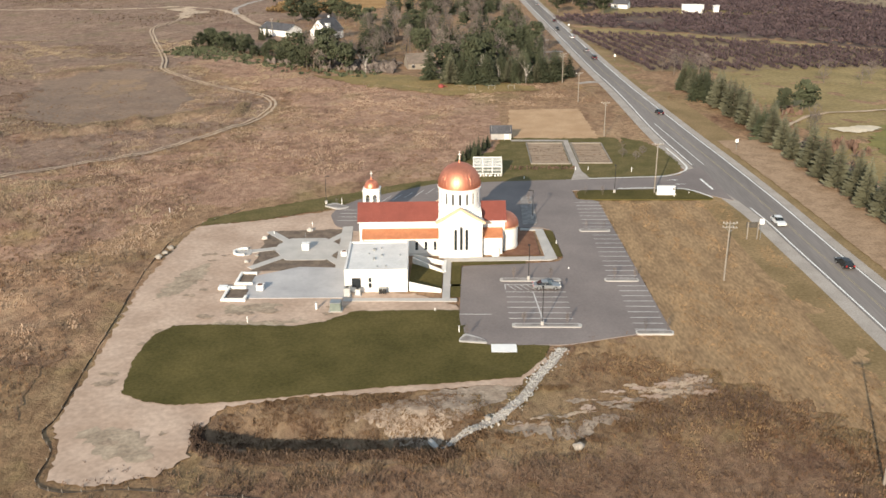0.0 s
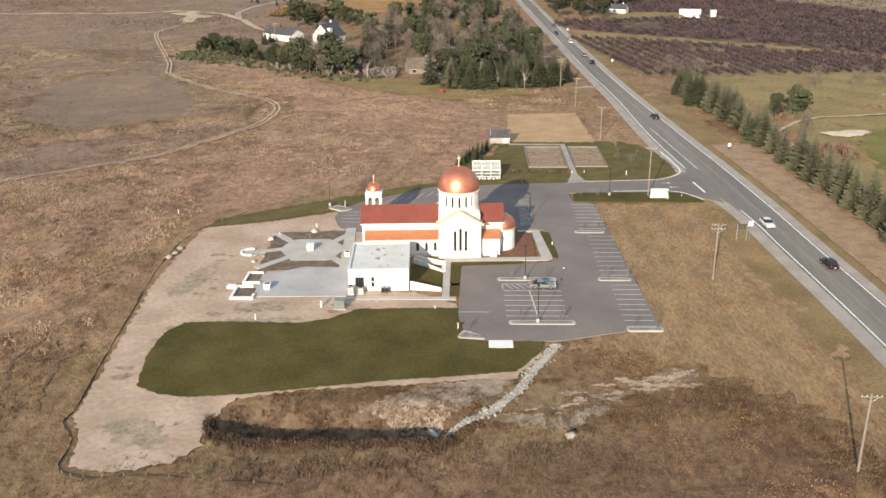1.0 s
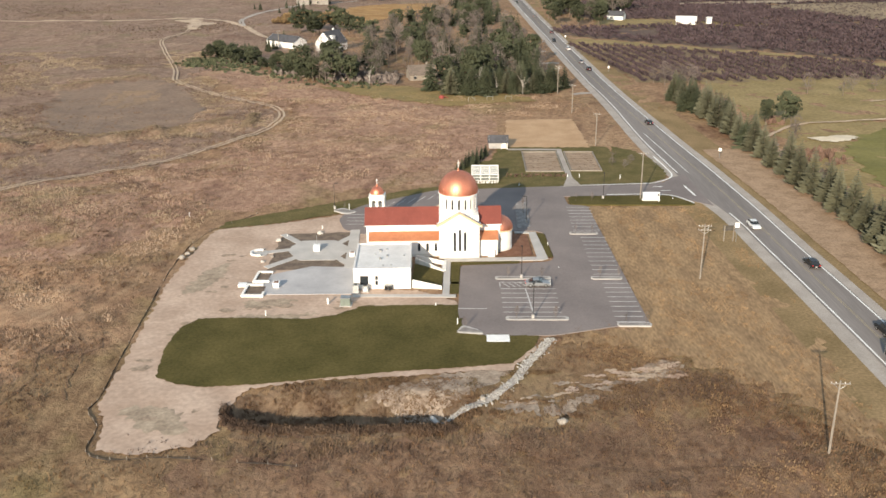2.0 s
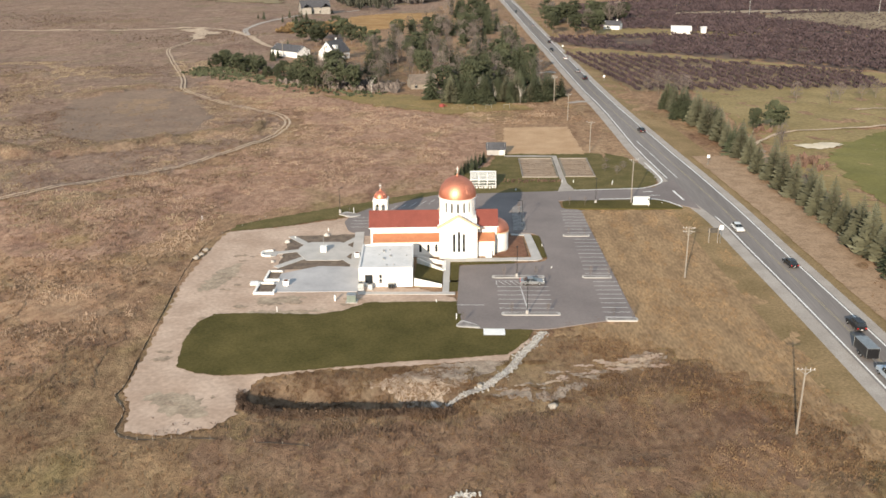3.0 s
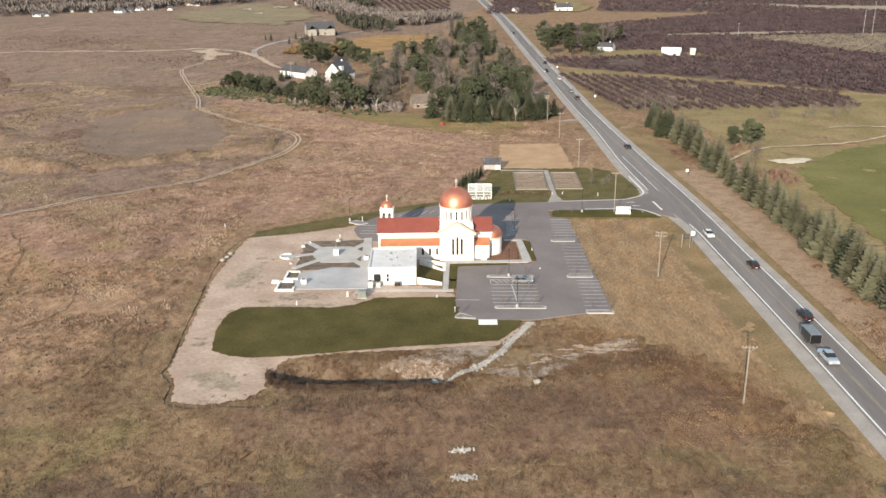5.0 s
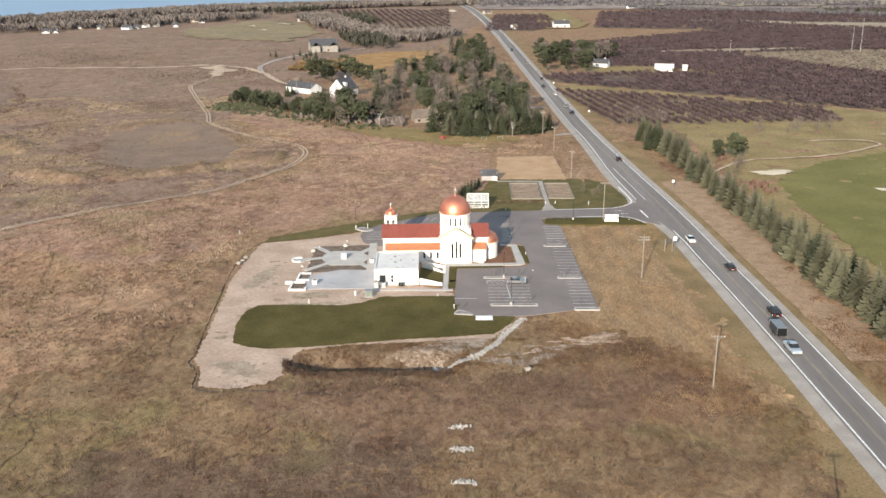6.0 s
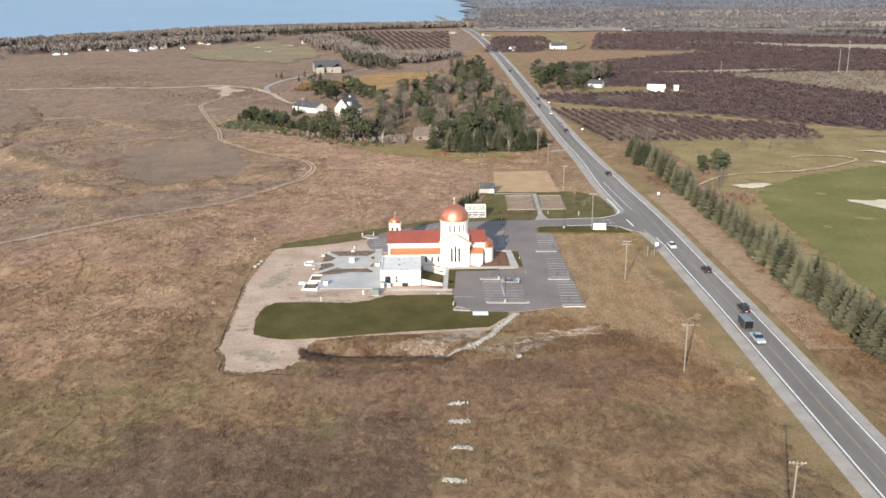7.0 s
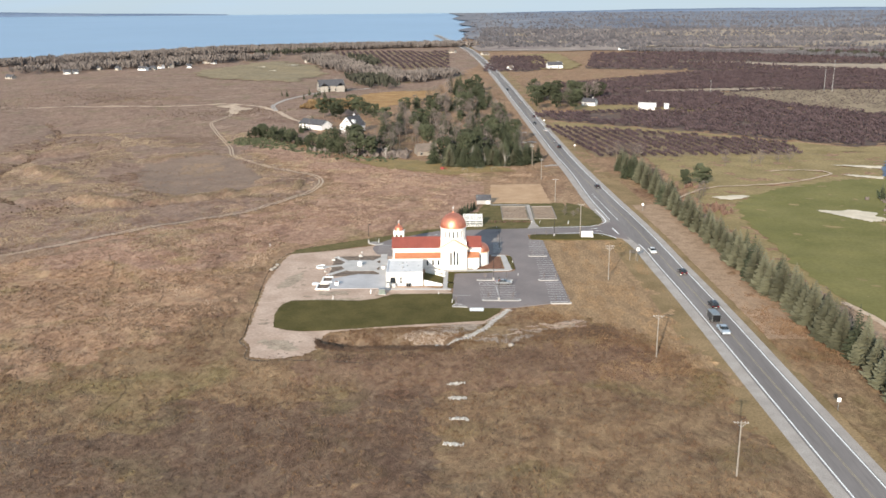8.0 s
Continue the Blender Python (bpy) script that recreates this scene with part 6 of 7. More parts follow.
# low conifers along the west edge
for i in range(46):
    s = i / 45
    x, y = -150 + 78 * s + rnd.uniform(-4, 4), 358 - 82 * s + rnd.uniform(-2, 16)
    tree("pine_tree", PINES if i % 3 else SPRUCES, x, y, rnd.uniform(5, 10), "young dark conifer at the wood's edge", "young conifers", rnd, 1.3)
for x, y in ((-112, 455), (-106, 462), (-98, 452), (-90, 470), (-84, 462), (-100, 440), (-78, 452), (-70, 440)):
    tree("pine_tree", PINES, x, y, rnd.uniform(13, 18), "tall dark pine behind the farmhouse", "pines", rnd, 1.4)
for i in range(30):
    x, y = rnd.uniform(-136, -112), rnd.uniform(340, 420)
    if rnd.random() < 0.6:
        x, y = rnd.uniform(-180, -110), rnd.uniform(560, 680)
    tree("spruce_tree", SPRUCES, x, y, rnd.uniform(5, 9), "small dark spruce beside a drive", "spruces by the drive", rnd)
for i in range(46):
    x, y = rnd.uniform(62, 128), rnd.uniform(496, 622)
    if 94 < x and y < 550:
        continue
    tree("pine_tree" if i % 4 else "bare_tree", PINES if i % 4 else BARES, x, y, rnd.uniform(11, 18), "dark pine in the grove beside the highway", "grove beside the highway", rnd, 1.3, "crown" if i % 4 else "crown")
for x, y, h in ((-1.6, 116, 4.6), (-0.4, 119, 5), (0.6, 122, 5.4), (1.8, 124.5, 5.2), (3.2, 127, 5.6), (4.8, 130, 5), (6.2, 133.5, 4.6), (1.6, 118, 5), (3.2, 122, 4.8), (-3, 112.5, 4.2)):
    tree("spruce_tree", SPRUCES, x, y, h, "small dark spruce beside the greenhouse", "spruces by the greenhouse", rnd, 1.1)
for x, y in ((50, 118), (53, 124), (48, 130), (46.5, 121)):
    tree("bare_tree", BARES, x, y, 3.0, "rusty brown shrub beside the garden", "garden shrubs", rnd, 1.6, "crown")
# saplings in the kerb islands
for x, y in ((9, 24.9), (16.5, 24.9), (9.8, 3.5), (17.6, 3.5), (27.4, 54.9), (31.6, 54.9), (29.4, 25), (33.6, 25), (31.2, 0.8), (35.2, 0.8), (-0.6, -1.8), (15, 69), (15.2, 76), (-33.5, 73), (30.5, 82), (35, 82)):
    t = tree("sapling", BARES, x, y, 2.7, "thin leafless sapling in a kerb island", "saplings in the lot", rnd, 0.7, "crown")
    t.location.z = 0.3

# scattered low juniper and weed shrubs near the wood
V, Fc = [], []
for i in range(420):
    s = rnd.random() ** 1.8 * 0.75
    x, y = -150 + 145 * s + rnd.uniform(-8, 8), 350 - 105 * s + rnd.uniform(-26, 6)
    clump(V, Fc, x, y, height(x, y), rnd.uniform(0.8, 2.2), rnd.uniform(0.7, 1.8), rnd, 9)
stuff("juniper_shrubs", V, Fc, NEEDLES, "low dark juniper shrubs in front of the wood")
V, Fc = [], []
for i in range(900):
    x, y = rnd.uniform(-100, -8), rnd.uniform(258, 300)
    if y < 268 - (x + 40) * 0.5 or (abs(x + 23) < 11 and y < 296):
        continue
    clump(V, Fc, x, y, height(x, y), rnd.uniform(1, 2.6), rnd.uniform(1.2, 3.6), rnd, 7)
stuff("brush", V, Fc, TWIGS, "grey-brown leafless brush at the wood's edge")
draped("rust_meadow", [(-134, 512), (-146, 587), (-120, 597), (-97, 632), (-77, 655), (-24, 678), (-21, 592), (-57, 564), (-81, 505)], 0.3, mat("rust_tall_grass", (0.29, 0.17, 0.075), (0.38, 0.235, 0.11), 12, 0.95, bump=0.05, bsize=1.2, grain=0.25, spec=0.1), "field of rust-orange tall grass behind the farmhouse", 5, 0.7)
V, Fc = [], []
for i in range(240):
    x, y = rnd.uniform(-140, -100), rnd.uniform(512, 560)
    twigs(V, Fc, x, y, height(x, y), rnd.uniform(2, 4), rnd.uniform(2, 4.5), rnd, 20)
stuff("rusty_bushes", V, Fc, RUST_BUSH, "rust-orange bushes behind the farmhouse")

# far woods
# bluish copy of the wood colour, tinted to stand in for haze
HAZE_WOOD = mat("haze_tinted_woods", (0.1, 0.097, 0.108), (0.14, 0.134, 0.143), 160, 1.0, grain=0.15, bsize=20, spec=0.0)
def far_wood(spots, label, seed, material=FAR_WOOD, big=(9, 16)):
    rnd = random.Random(seed)
    V, Fc = [], []
    for (ax, ay), (bx, by), depth, n in spots:
        for i in range(n):
            s = rnd.random()
            x, y = ax + (bx - ax) * s + rnd.uniform(-depth, depth), ay + (by - ay) * s + rnd.uniform(-depth, depth)
            if in_lake(x, y) > 0.3:
                continue
            h = rnd.uniform(*big)
            twigs(V, Fc, x, y, max(height(x, y), -1), h * 0.48, h, rnd, 18)
    return stuff("far_woods", V, Fc, material, label)


far_wood((((-900, 880), (-600, 1130), 40, 1100), ((-600, 1130), (-400, 1370), 45, 1400), ((-400, 1370), (-180, 1460), 50, 1500), ((-180, 1460), (-10, 1500), 40, 700), ((-230, 1160), (-160, 960), 25, 420), ((-160, 960), (-60, 760), 22, 420), ((-60, 760), (-24, 860), 20, 150), ((-560, 950), (-330, 1150), 40, 700)), "bare grey-brown woods along the lake shore", 71, FAR_WOOD, (7, 11.5))
far_wood((((60, 1500), (700, 1420), 70, 700), ((290, 1304), (530, 1180), 16, 420), ((486, 1195), (640, 1080), 24, 420), ((40, 1700), (900, 1660), 100, 1300), ((60, 1950), (1400, 1880), 120, 1500), ((60, 2200), (2000, 2250), 150, 1700), ((700, 1200), (1500, 1400), 130, 900), ((60, 2600), (2600, 2700), 260, 1700), ((60, 1420), (90, 2400), 40, 300), ((120, 3200), (2800, 3250), 400, 1600), ((90, 4000), (3600, 3900), 400, 1200)), "bare woods on the far plain, haze in their colour", 72, HAZE_WOOD, (4, 9))
far_wood((((-130, 1000), (-160, 1140), 16, 60), ((-90, 700), (-120, 800), 20, 60), ((-240, 1330), (-330, 1240), 16, 60), ((520, 1190), (640, 1070), 10, 60)), "dark conifers in the far woods", 73, mat("far_conifers", (0.045, 0.047, 0.035), (0.07, 0.07, 0.055), 20, 0.95, grain=0.2, bsize=4, spec=0.1), (8, 12))
# horizon hills; their blue is haze carried by the material
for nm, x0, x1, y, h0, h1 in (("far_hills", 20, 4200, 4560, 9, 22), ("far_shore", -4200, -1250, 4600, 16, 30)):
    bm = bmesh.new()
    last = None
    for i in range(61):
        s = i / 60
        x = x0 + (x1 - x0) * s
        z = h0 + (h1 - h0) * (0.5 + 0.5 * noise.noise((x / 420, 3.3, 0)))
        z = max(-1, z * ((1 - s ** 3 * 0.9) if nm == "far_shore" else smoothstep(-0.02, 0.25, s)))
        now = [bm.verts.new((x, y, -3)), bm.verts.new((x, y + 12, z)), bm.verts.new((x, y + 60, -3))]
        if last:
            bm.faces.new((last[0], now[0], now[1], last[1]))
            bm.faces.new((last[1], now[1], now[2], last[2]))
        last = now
    setting("backdrop", bm, HAZE_HILL, "blue hills on the horizon, haze in their colour", smooth=True)


# ---- things round the church ----
def utility_pole(x, y, h=12.4, arms=1, group="utility poles", base=None):
    z = height(x, y) if base is None else base
    t = thing("utility_pole", "weathered wooden utility pole with a crossarm", "utility pole", group, pose(x, y, z, 0, 0, -4))
    part("pole", tube(bmesh.new(), (0, 0, -0.3), (0, 0, h), 0.2, 0.13, 10), WOOD_POLE, t)
    for i in range(arms):
        za = h - 0.45 - 0.9 * i
        part("crossarm", boxes((-1.45, 1.45, -0.26, -0.13, za, za + 0.16)), WOOD_POLE, t)
        for s in (-1, 1):
            part("brace", tube(bmesh.new(), (s * 0.95, -0.2, za + 0.02), (s * 0.1, -0.2, za - 0.75), 0.035, 0.035, 5), GREY_METAL, t)
        for u in (-1.3, -0.65, 0.65, 1.3):
            part("insulator", tube(bmesh.new(), (u, -0.2, za + 0.16), (u, -0.2, za + 0.36), 0.06, 0.04, 6), WHITE_PAINT, t)
    return t


utility_pole(54.2, -44.2)
utility_pole(51.6, 25.2, 12.9, 2)
utility_pole(49.0, 84.5, 13.4, 1, base=0.3)
utility_pole(44.8, 148, 11.5)
utility_pole(42.6, 203, 11.5)
utility_pole(40.5, 243, 12.5, 2)
utility_pole(39.5, 330, 12)
utility_pole(56.9, -110.5, 12.3)
utility_pole(-112, 385, 11)
for x, y, h in ((241, 626, 13), (356, 640, 22), (364, 640, 30)):
    t = thing("mast", "thin pale steel mast standing in the orchards", "mast", "far masts", pose(x, y, height(x, y)))
    part("shaft", tube(bmesh.new(), (0, 0, -0.2), (0, 0, h), 0.28, 0.14, 8), GREY_METAL, t)
    part("head", boxes((-1.0, 0.5, -0.15, 0.15, h - 0.8, h - 0.4)), GREY_METAL, t)


def lot_lamp(x, y, turn):
    t = thing("lot_lamp", "dark slender parking-lot lamp on a concrete foot", "street lamp", "parking-lot lamps", pose(x, y, 0.3, 0, 0, turn))
    part("foot", tube(bmesh.new(), (0, 0, -0.1), (0, 0, 0.75), 0.34, 0.32, 14), CONCRETE, t)
    part("pole", tube(bmesh.new(), (0, 0, 0.7), (0, 0, 7.2), 0.09, 0.07, 8), TYRE, t)
    part("arm", boxes((-0.05, 0.7, -0.04, 0.04, 7.1, 7.2)), TYRE, t)
    part("lamp_head", boxes((0.35, 1.15, -0.2, 0.2, 7.14, 7.28)), TYRE, t)


for x, y, a in ((12.0, 24.9, 90), (13.1, 3.5, 90), (15.4, 63, 180), (38.5, 84.5, 90), (-2, 60, 200), (-36.5, 75, 20)):
    lot_lamp(x, y, a)


def light_post(x, y, h=1.0):
    t = thing("bollard", "short white marker post beside the pavement", "bollard", "white marker posts", pose(x, y, 0.1))
    part("post", tube(bmesh.new(), (0, 0, 0), (0, 0, h * 0.8), 0.1, 0.09, 8), WHITE_PAINT, t)
    part("cap", tube(bmesh.new(), (0, 0, h * 0.8), (0, 0, h * 0.8 + 0.1), 0.13, 0.1, 8), WHITE_PAINT, t)


for x, y, h in ((-75, 68.5, 1.3), (-37.5, 58.5, 1.0), (-45.5, 52.5, 0.7), (-32.5, 75, 1.8), (-41, 4.5, 1.4), (-6.6, 9.8, 0.7), (19.6, 46, 0.9), (-2.0, 0.8, 1.5), (20.8, 31, 0.4), (46.5, 105, 1.5), (58.0, 84.0, 0.5), (53.5, 81.0, 0.5), (30.8, 107, 1.0), (34.4, 107, 1.0), (15.5, 98, 0.7)):
    light_post(x, y, h)

# yard equipment beside the annex
for x, y, w, d, h in ((-24.0, 16.6, 1.3, 1.0, 2.0), (-22.0, 17.2, 1.1, 0.9, 1.5)):
    t = thing("air_conditioner", "pale grey outdoor air-conditioning unit beside the annex", "air conditioner", "units beside the annex", pose(x, y, 0.1))
    part("cabinet", boxes((-w / 2, w / 2, -d / 2, d / 2, 0.12, h)), GREY_METAL, t)
    for i in range(6):
        part("slat", boxes((-w / 2 + 0.06, w / 2 - 0.06, -d / 2 - 0.03, -d / 2, 0.25 + i * (h - 0.4) / 6, 0.25 + i * (h - 0.4) / 6 + 0.09)), WHITE_PAINT, t)
    part("fan_grille", tube(bmesh.new(), (0, 0, h), (0, 0, h + 0.08), 0.38, 0.36, 16), TYRE, t)
    part("pad", boxes((-w / 2 - 0.15, w / 2 + 0.15, -d / 2 - 0.15, d / 2 + 0.15, 0, 0.12)), CONCRETE, t)
for x in (-17.6, -16.8):
    t = thing("waste_bin", "dark grey wheeled waste bin at the annex wall", "bin", "bins beside the annex", pose(x, 17.9, 0.2))
    part("bin_body", prism(bmesh.new(), [(-0.32, -0.35), (0.32, -0.35), (0.32, 0.35), (-0.32, 0.35)], 0.05, 1.05), TYRE, t)
    part("lid", boxes((-0.36, 0.36, -0.4, 0.38, 1.05, 1.14)), GREY_METAL, t)
    part("wheel", tube(bmesh.new(), (-0.34, 0.3, 0.12), (-0.3, 0.3, 0.12), 0.12, 0.12, 10), TYRE, t)
    part("wheel", tube(bmesh.new(), (0.3, 0.3, 0.12), (0.34, 0.3, 0.12), 0.12, 0.12, 10), TYRE, t)
GREEN_METAL = mat("grey_green_enamel", (0.16, 0.19, 0.17), (0.2, 0.23, 0.2), 1, 0.5, grain=0.05)
t = thing("transformer", "grey-green transformer box on a concrete pad", "transformer", "", pose(-25.4, 10.2, 0.06))
part("pad", boxes((-1.3, 1.3, -1.1, 1.1, 0, 0.15)), CONCRETE, t)
part("cabinet", boxes((-1.0, 1.0, -0.85, 0.85, 0.15, 1.75)), GREEN_METAL, t)
part("lid", boxes((-1.05, 1.05, -0.9, 0.9, 1.75, 1.87)), GREY_METAL, t)
part("door", boxes((-0.9, -0.03, -0.9, -0.85, 0.3, 1.6)), GREEN_METAL, t)
part("door", boxes((0.03, 0.9, -0.9, -0.85, 0.3, 1.6)), GREEN_METAL, t)
t = thing("standpipe", "short pale standpipe in the bare soil", "pipe", "", pose(-29.2, 10.6, 0.05))
part("pipe", tube(bmesh.new(), (0, 0, 0), (0, 0, 1.3), 0.22, 0.22, 10), WHITE_PAINT, t)
part("cap", tube(bmesh.new(), (0, 0, 1.3), (0, 0, 1.45), 0.28, 0.2, 10), GREY_METAL, t)
t = thing("culvert", "grey concrete culvert end in the basin", "culvert", "", pose(-5.2, -33.5, -1.5, 90, 0, 30))
part("pipe", lathe(bmesh.new(), [(0.42, -1.6), (0.42, 0.7), (0.33, 0.7), (0.33, -1.6)], 20), CONCRETE, t)

# plaza furniture
t = thing("pedestal", "white cube pedestal with a thin pole on the plaza", "pedestal", "", pose(-36.4, 42.3, 0.22))
part("plinth_block", boxes((-0.75, 0.75, -0.75, 0.75, 0, 1.3)), WHITE_PAINT, t)
part("top_slab", boxes((-0.82, 0.82, -0.82, 0.82, 1.3, 1.42)), WHITE_PAINT, t)
part("pole", tube(bmesh.new(), (0, 0.3, 1.42), (0, 0.3, 3.8), 0.05, 0.04, 6), GREY_METAL, t)
for x, y, s in ((-41.8, 19.6, 1.0), (-27.4, 38.5, 0.9)):
    t = thing("planter", "white square concrete planter on the terrace", "planter", "planters on the terrace", pose(x, y, 0.2))
    part("tub", boxes((-s * 0.65, s * 0.65, -s * 0.65, s * 0.65, 0, s)), WHITE_PAINT, t)
    part("rim", boxes((-s * 0.75, s * 0.75, -s * 0.75, s * 0.75, s, s + 0.12)), WHITE_PAINT, t)
    part("soil", boxes((-s * 0.5, s * 0.5, -s * 0.5, s * 0.5, s + 0.12, s + 0.15)), MULCH, t)
for dims, lab in ((((-48.4, -43.6, 14.0, 14.5), (-48.4, -47.9, 14.5, 20.0), (-44.1, -43.6, 14.5, 16), (-48.4, -44.8, 20.0, 20.5)), "low white wall round an empty planting bed"), (((-47.6, -43.9, 22.0, 22.5), (-47.6, -47.1, 22.5, 28.0), (-47.1, -44.2, 27.5, 28.0)), "low white wall round an empty planting bed")):
    w = thing("planter_wall", lab, "wall", "walls at the terrace corner")
    for x0, x1, y0, y1 in dims:
        part("wall_piece", boxes((x0, x1, y0, y1, 0.0, 0.6)), STUCCO, w)
    part("soil", boxes((dims[0][0] + 0.5, dims[0][1] - 0.5, dims[0][3], dims[1][3] - 0.3, 0.05, 0.24)), SOIL, w)
t = thing("curved_bench", "low white curved wall at the path's end", "wall", "", pose(-50, 40.3, 0.2))
bm = bmesh.new()
lathe(bm, [(2.2, 0), (2.2, 0.4), (1.8, 0.4), (1.8, 0)], 20, 0, 0, radians(70), radians(290))
part("seat_wall", bm, STUCCO, t)
t = thing("pipe_stub", "white concrete block beside the terrace wall", "block", "", pose(-49.4, 20.2, 0.05))
part("block", boxes((-0.9, 0.9, -0.7, 0.7, 0, 0.6)), WHITE_PAINT, t)

# handrails beside the church ramp
t = thing("handrail", "thin grey handrail along the ramp", "railing", "", Matrix.Translation((-0.5, 1.9, 0)))
for i in range(5):
    x, y = -10.8 + 1.5 * i, 30.2 - 1.75 * i
    part("baluster", tube(bmesh.new(), (x, y, 1.2), (x, y, 2.3), 0.03, 0.03, 6), GREY_METAL, t)
part("rail", tube(bmesh.new(), (-10.8, 30.2, 2.3), (-4.8, 23.2, 2.0), 0.04, 0.04, 6), GREY_METAL, t)

# ---- cars ----
CAR_GLASS = mat("car_glass", (0.015, 0.018, 0.02), (0.02, 0.022, 0.025), 1, 0.08, spec=0.7)
LAMP_RED = mat("tail_lamp_red", (0.45, 0.02, 0.02), (0.5, 0.03, 0.02), 0.3, 0.3)
LAMP_CLEAR = mat("lamp_glass", (0.75, 0.75, 0.72), (0.8, 0.8, 0.78), 0.3, 0.15)
RIM = mat("alloy_rim", (0.5, 0.5, 0.5), (0.6, 0.6, 0.6), 0.3, 0.3, 0.9)


def coat(name, c):
    return mat(name, c, tuple(min(1, v * 1.1) for v in c), 1.5, 0.28, 0.3, grain=0.03, bsize=0.5, spec=0.5)


def car(x, y, turn, paint, label, kind="hatch", z=0.12, group="cars on the highway", k=1.17):
    """A car along its own x axis; k brings it to the plan's scale."""
    t = thing("car", label, "car", group)
    t.matrix_world = Matrix.Translation((x, y, z)) @ Matrix.Rotation(radians(turn), 4, "Z") @ Matrix.Scale(k, 4)
    L, Wd = (4.6, 0.9) if kind != "pickup" else (5.4, 0.98)
    top = {"hatch": 1.45, "saloon": 1.36}.get(kind, 1.75)
    if kind == "hatch":
        low = [(-2.3, 0.35), (2.25, 0.3), (2.3, 0.62), (2.15, 0.8), (1.1, 0.93), (-2.2, 0.98), (-2.32, 0.7)]
        cab = [(1.05, 0.93), (0.35, top), (-1.25, top), (-2.15, 0.97)]
    elif kind == "saloon":
        low = [(-2.35, 0.34), (2.3, 0.3), (2.35, 0.6), (2.2, 0.74), (1.0, 0.86), (-1.5, 0.92), (-2.3, 0.9), (-2.4, 0.65)]
        cab = [(0.95, 0.87), (0.2, top), (-0.95, top), (-1.75, 0.91)]
    elif kind == "suv":
        low = [(-2.3, 0.4), (2.25, 0.35), (2.3, 0.8), (2.1, 1.0), (1.1, 1.08), (-2.28, 1.1)]
        cab = [(1.0, 1.08), (0.35, top), (-1.95, top), (-2.25, 1.1)]
    else:
        low = [(-2.7, 0.45), (2.65, 0.4), (2.7, 0.85), (2.5, 1.05), (1.4, 1.12), (-2.7, 1.1)]
        cab = [(1.3, 1.12), (0.7, top), (-0.8, top), (-1.0, 1.1)]

    def slab(outline, w0, w1):
        bm = bmesh.new()
        zs = [p[1] for p in outline]
        lo, hi = min(zs), max(zs)
        wid = lambda z: w0 + (w1 - w0) * (z - lo) / (hi - lo)
        a = [bm.verts.new((px, -wid(pz), pz)) for px, pz in outline]
        b = [bm.verts.new((px, wid(pz), pz)) for px, pz in outline]
        bm.faces.new(a), bm.faces.new(b[::-1])
        for i in range(len(outline)):
            j = (i + 1) % len(outline)
            bm.faces.new((a[i], b[i], b[j], a[j]))
        bmesh.ops.recalc_face_normals(bm, faces=bm.faces)
        bmesh.ops.bevel(bm, geom=list(bm.edges), offset=0.05, segments=1, affect="EDGES")
        return bm

    part("body", slab(low, Wd, Wd * 0.97), paint, t)
    part("cabin", slab(cab, Wd * 0.93, Wd * 0.74), CAR_GLASS, t, "dark glazed cabin")
    x0, x1 = cab[2][0] + 0.05, cab[1][0] - 0.05
    part("roof", boxes((x0, x1, -Wd * 0.72, Wd * 0.72, top - 0.03, top + 0.03)), paint, t)
    for s in (-1, 1):
        part("pillar", boxes((x0 * 0.35 - 0.05, x0 * 0.35 + 0.06, s * Wd * 0.86 - 0.03, s * Wd * 0.86 + 0.03, cab[0][1], top - 0.15)), paint, t)
        part("headlight", boxes((low[2][0] - 0.18, low[2][0] + 0.01, s * Wd * 0.7 - 0.18, s * Wd * 0.7 + 0.18, 0.62, 0.78)), LAMP_CLEAR, t)
        part("tail_light", boxes((low[0][0] - 0.03, low[0][0] + 0.1, s * Wd * 0.78 - 0.14, s * Wd * 0.78 + 0.14, 0.72, 0.92)), LAMP_RED, t)
        for u in (-L * 0.3, L * 0.31):
            w = part("wheel", tube(bmesh.new(), (u, s * (Wd - 0.2), 0.33), (u, s * (Wd + 0.02), 0.33), 0.33, 0.33, 16), TYRE, t)
            part("rim", tube(bmesh.new(), (u, s * (Wd + 0.0), 0.33), (u, s * (Wd + 0.035), 0.33), 0.21, 0.2, 12), RIM, w)
    part("number_plate", boxes((low[0][0] - 0.04, low[0][0], -0.2, 0.2, 0.5, 0.62)), WHITE_PAINT, t)
    return t


SILVER, BLACK, WHITE = coat("silver_car_paint", (0.24, 0.25, 0.26)), coat("black_car_paint", (0.02, 0.02, 0.022)), coat("white_car_paint", (0.75, 0.75, 0.74))
PALE_BLUE = coat("pale_blue_car_paint", (0.4, 0.45, 0.5))
car(15.3, 20.6, 0, SILVER, "silver-grey saloon parked across the stalls", "saloon", z=0.17, group="parked cars", k=1.17)
# the highway's traffic
def on_road(y, off):
    d = 4.0
    x = road_x(y)
    a = math.degrees(math.atan2(2 * d, road_x(y + d) - road_x(y - d)))
    return x + off, y, a


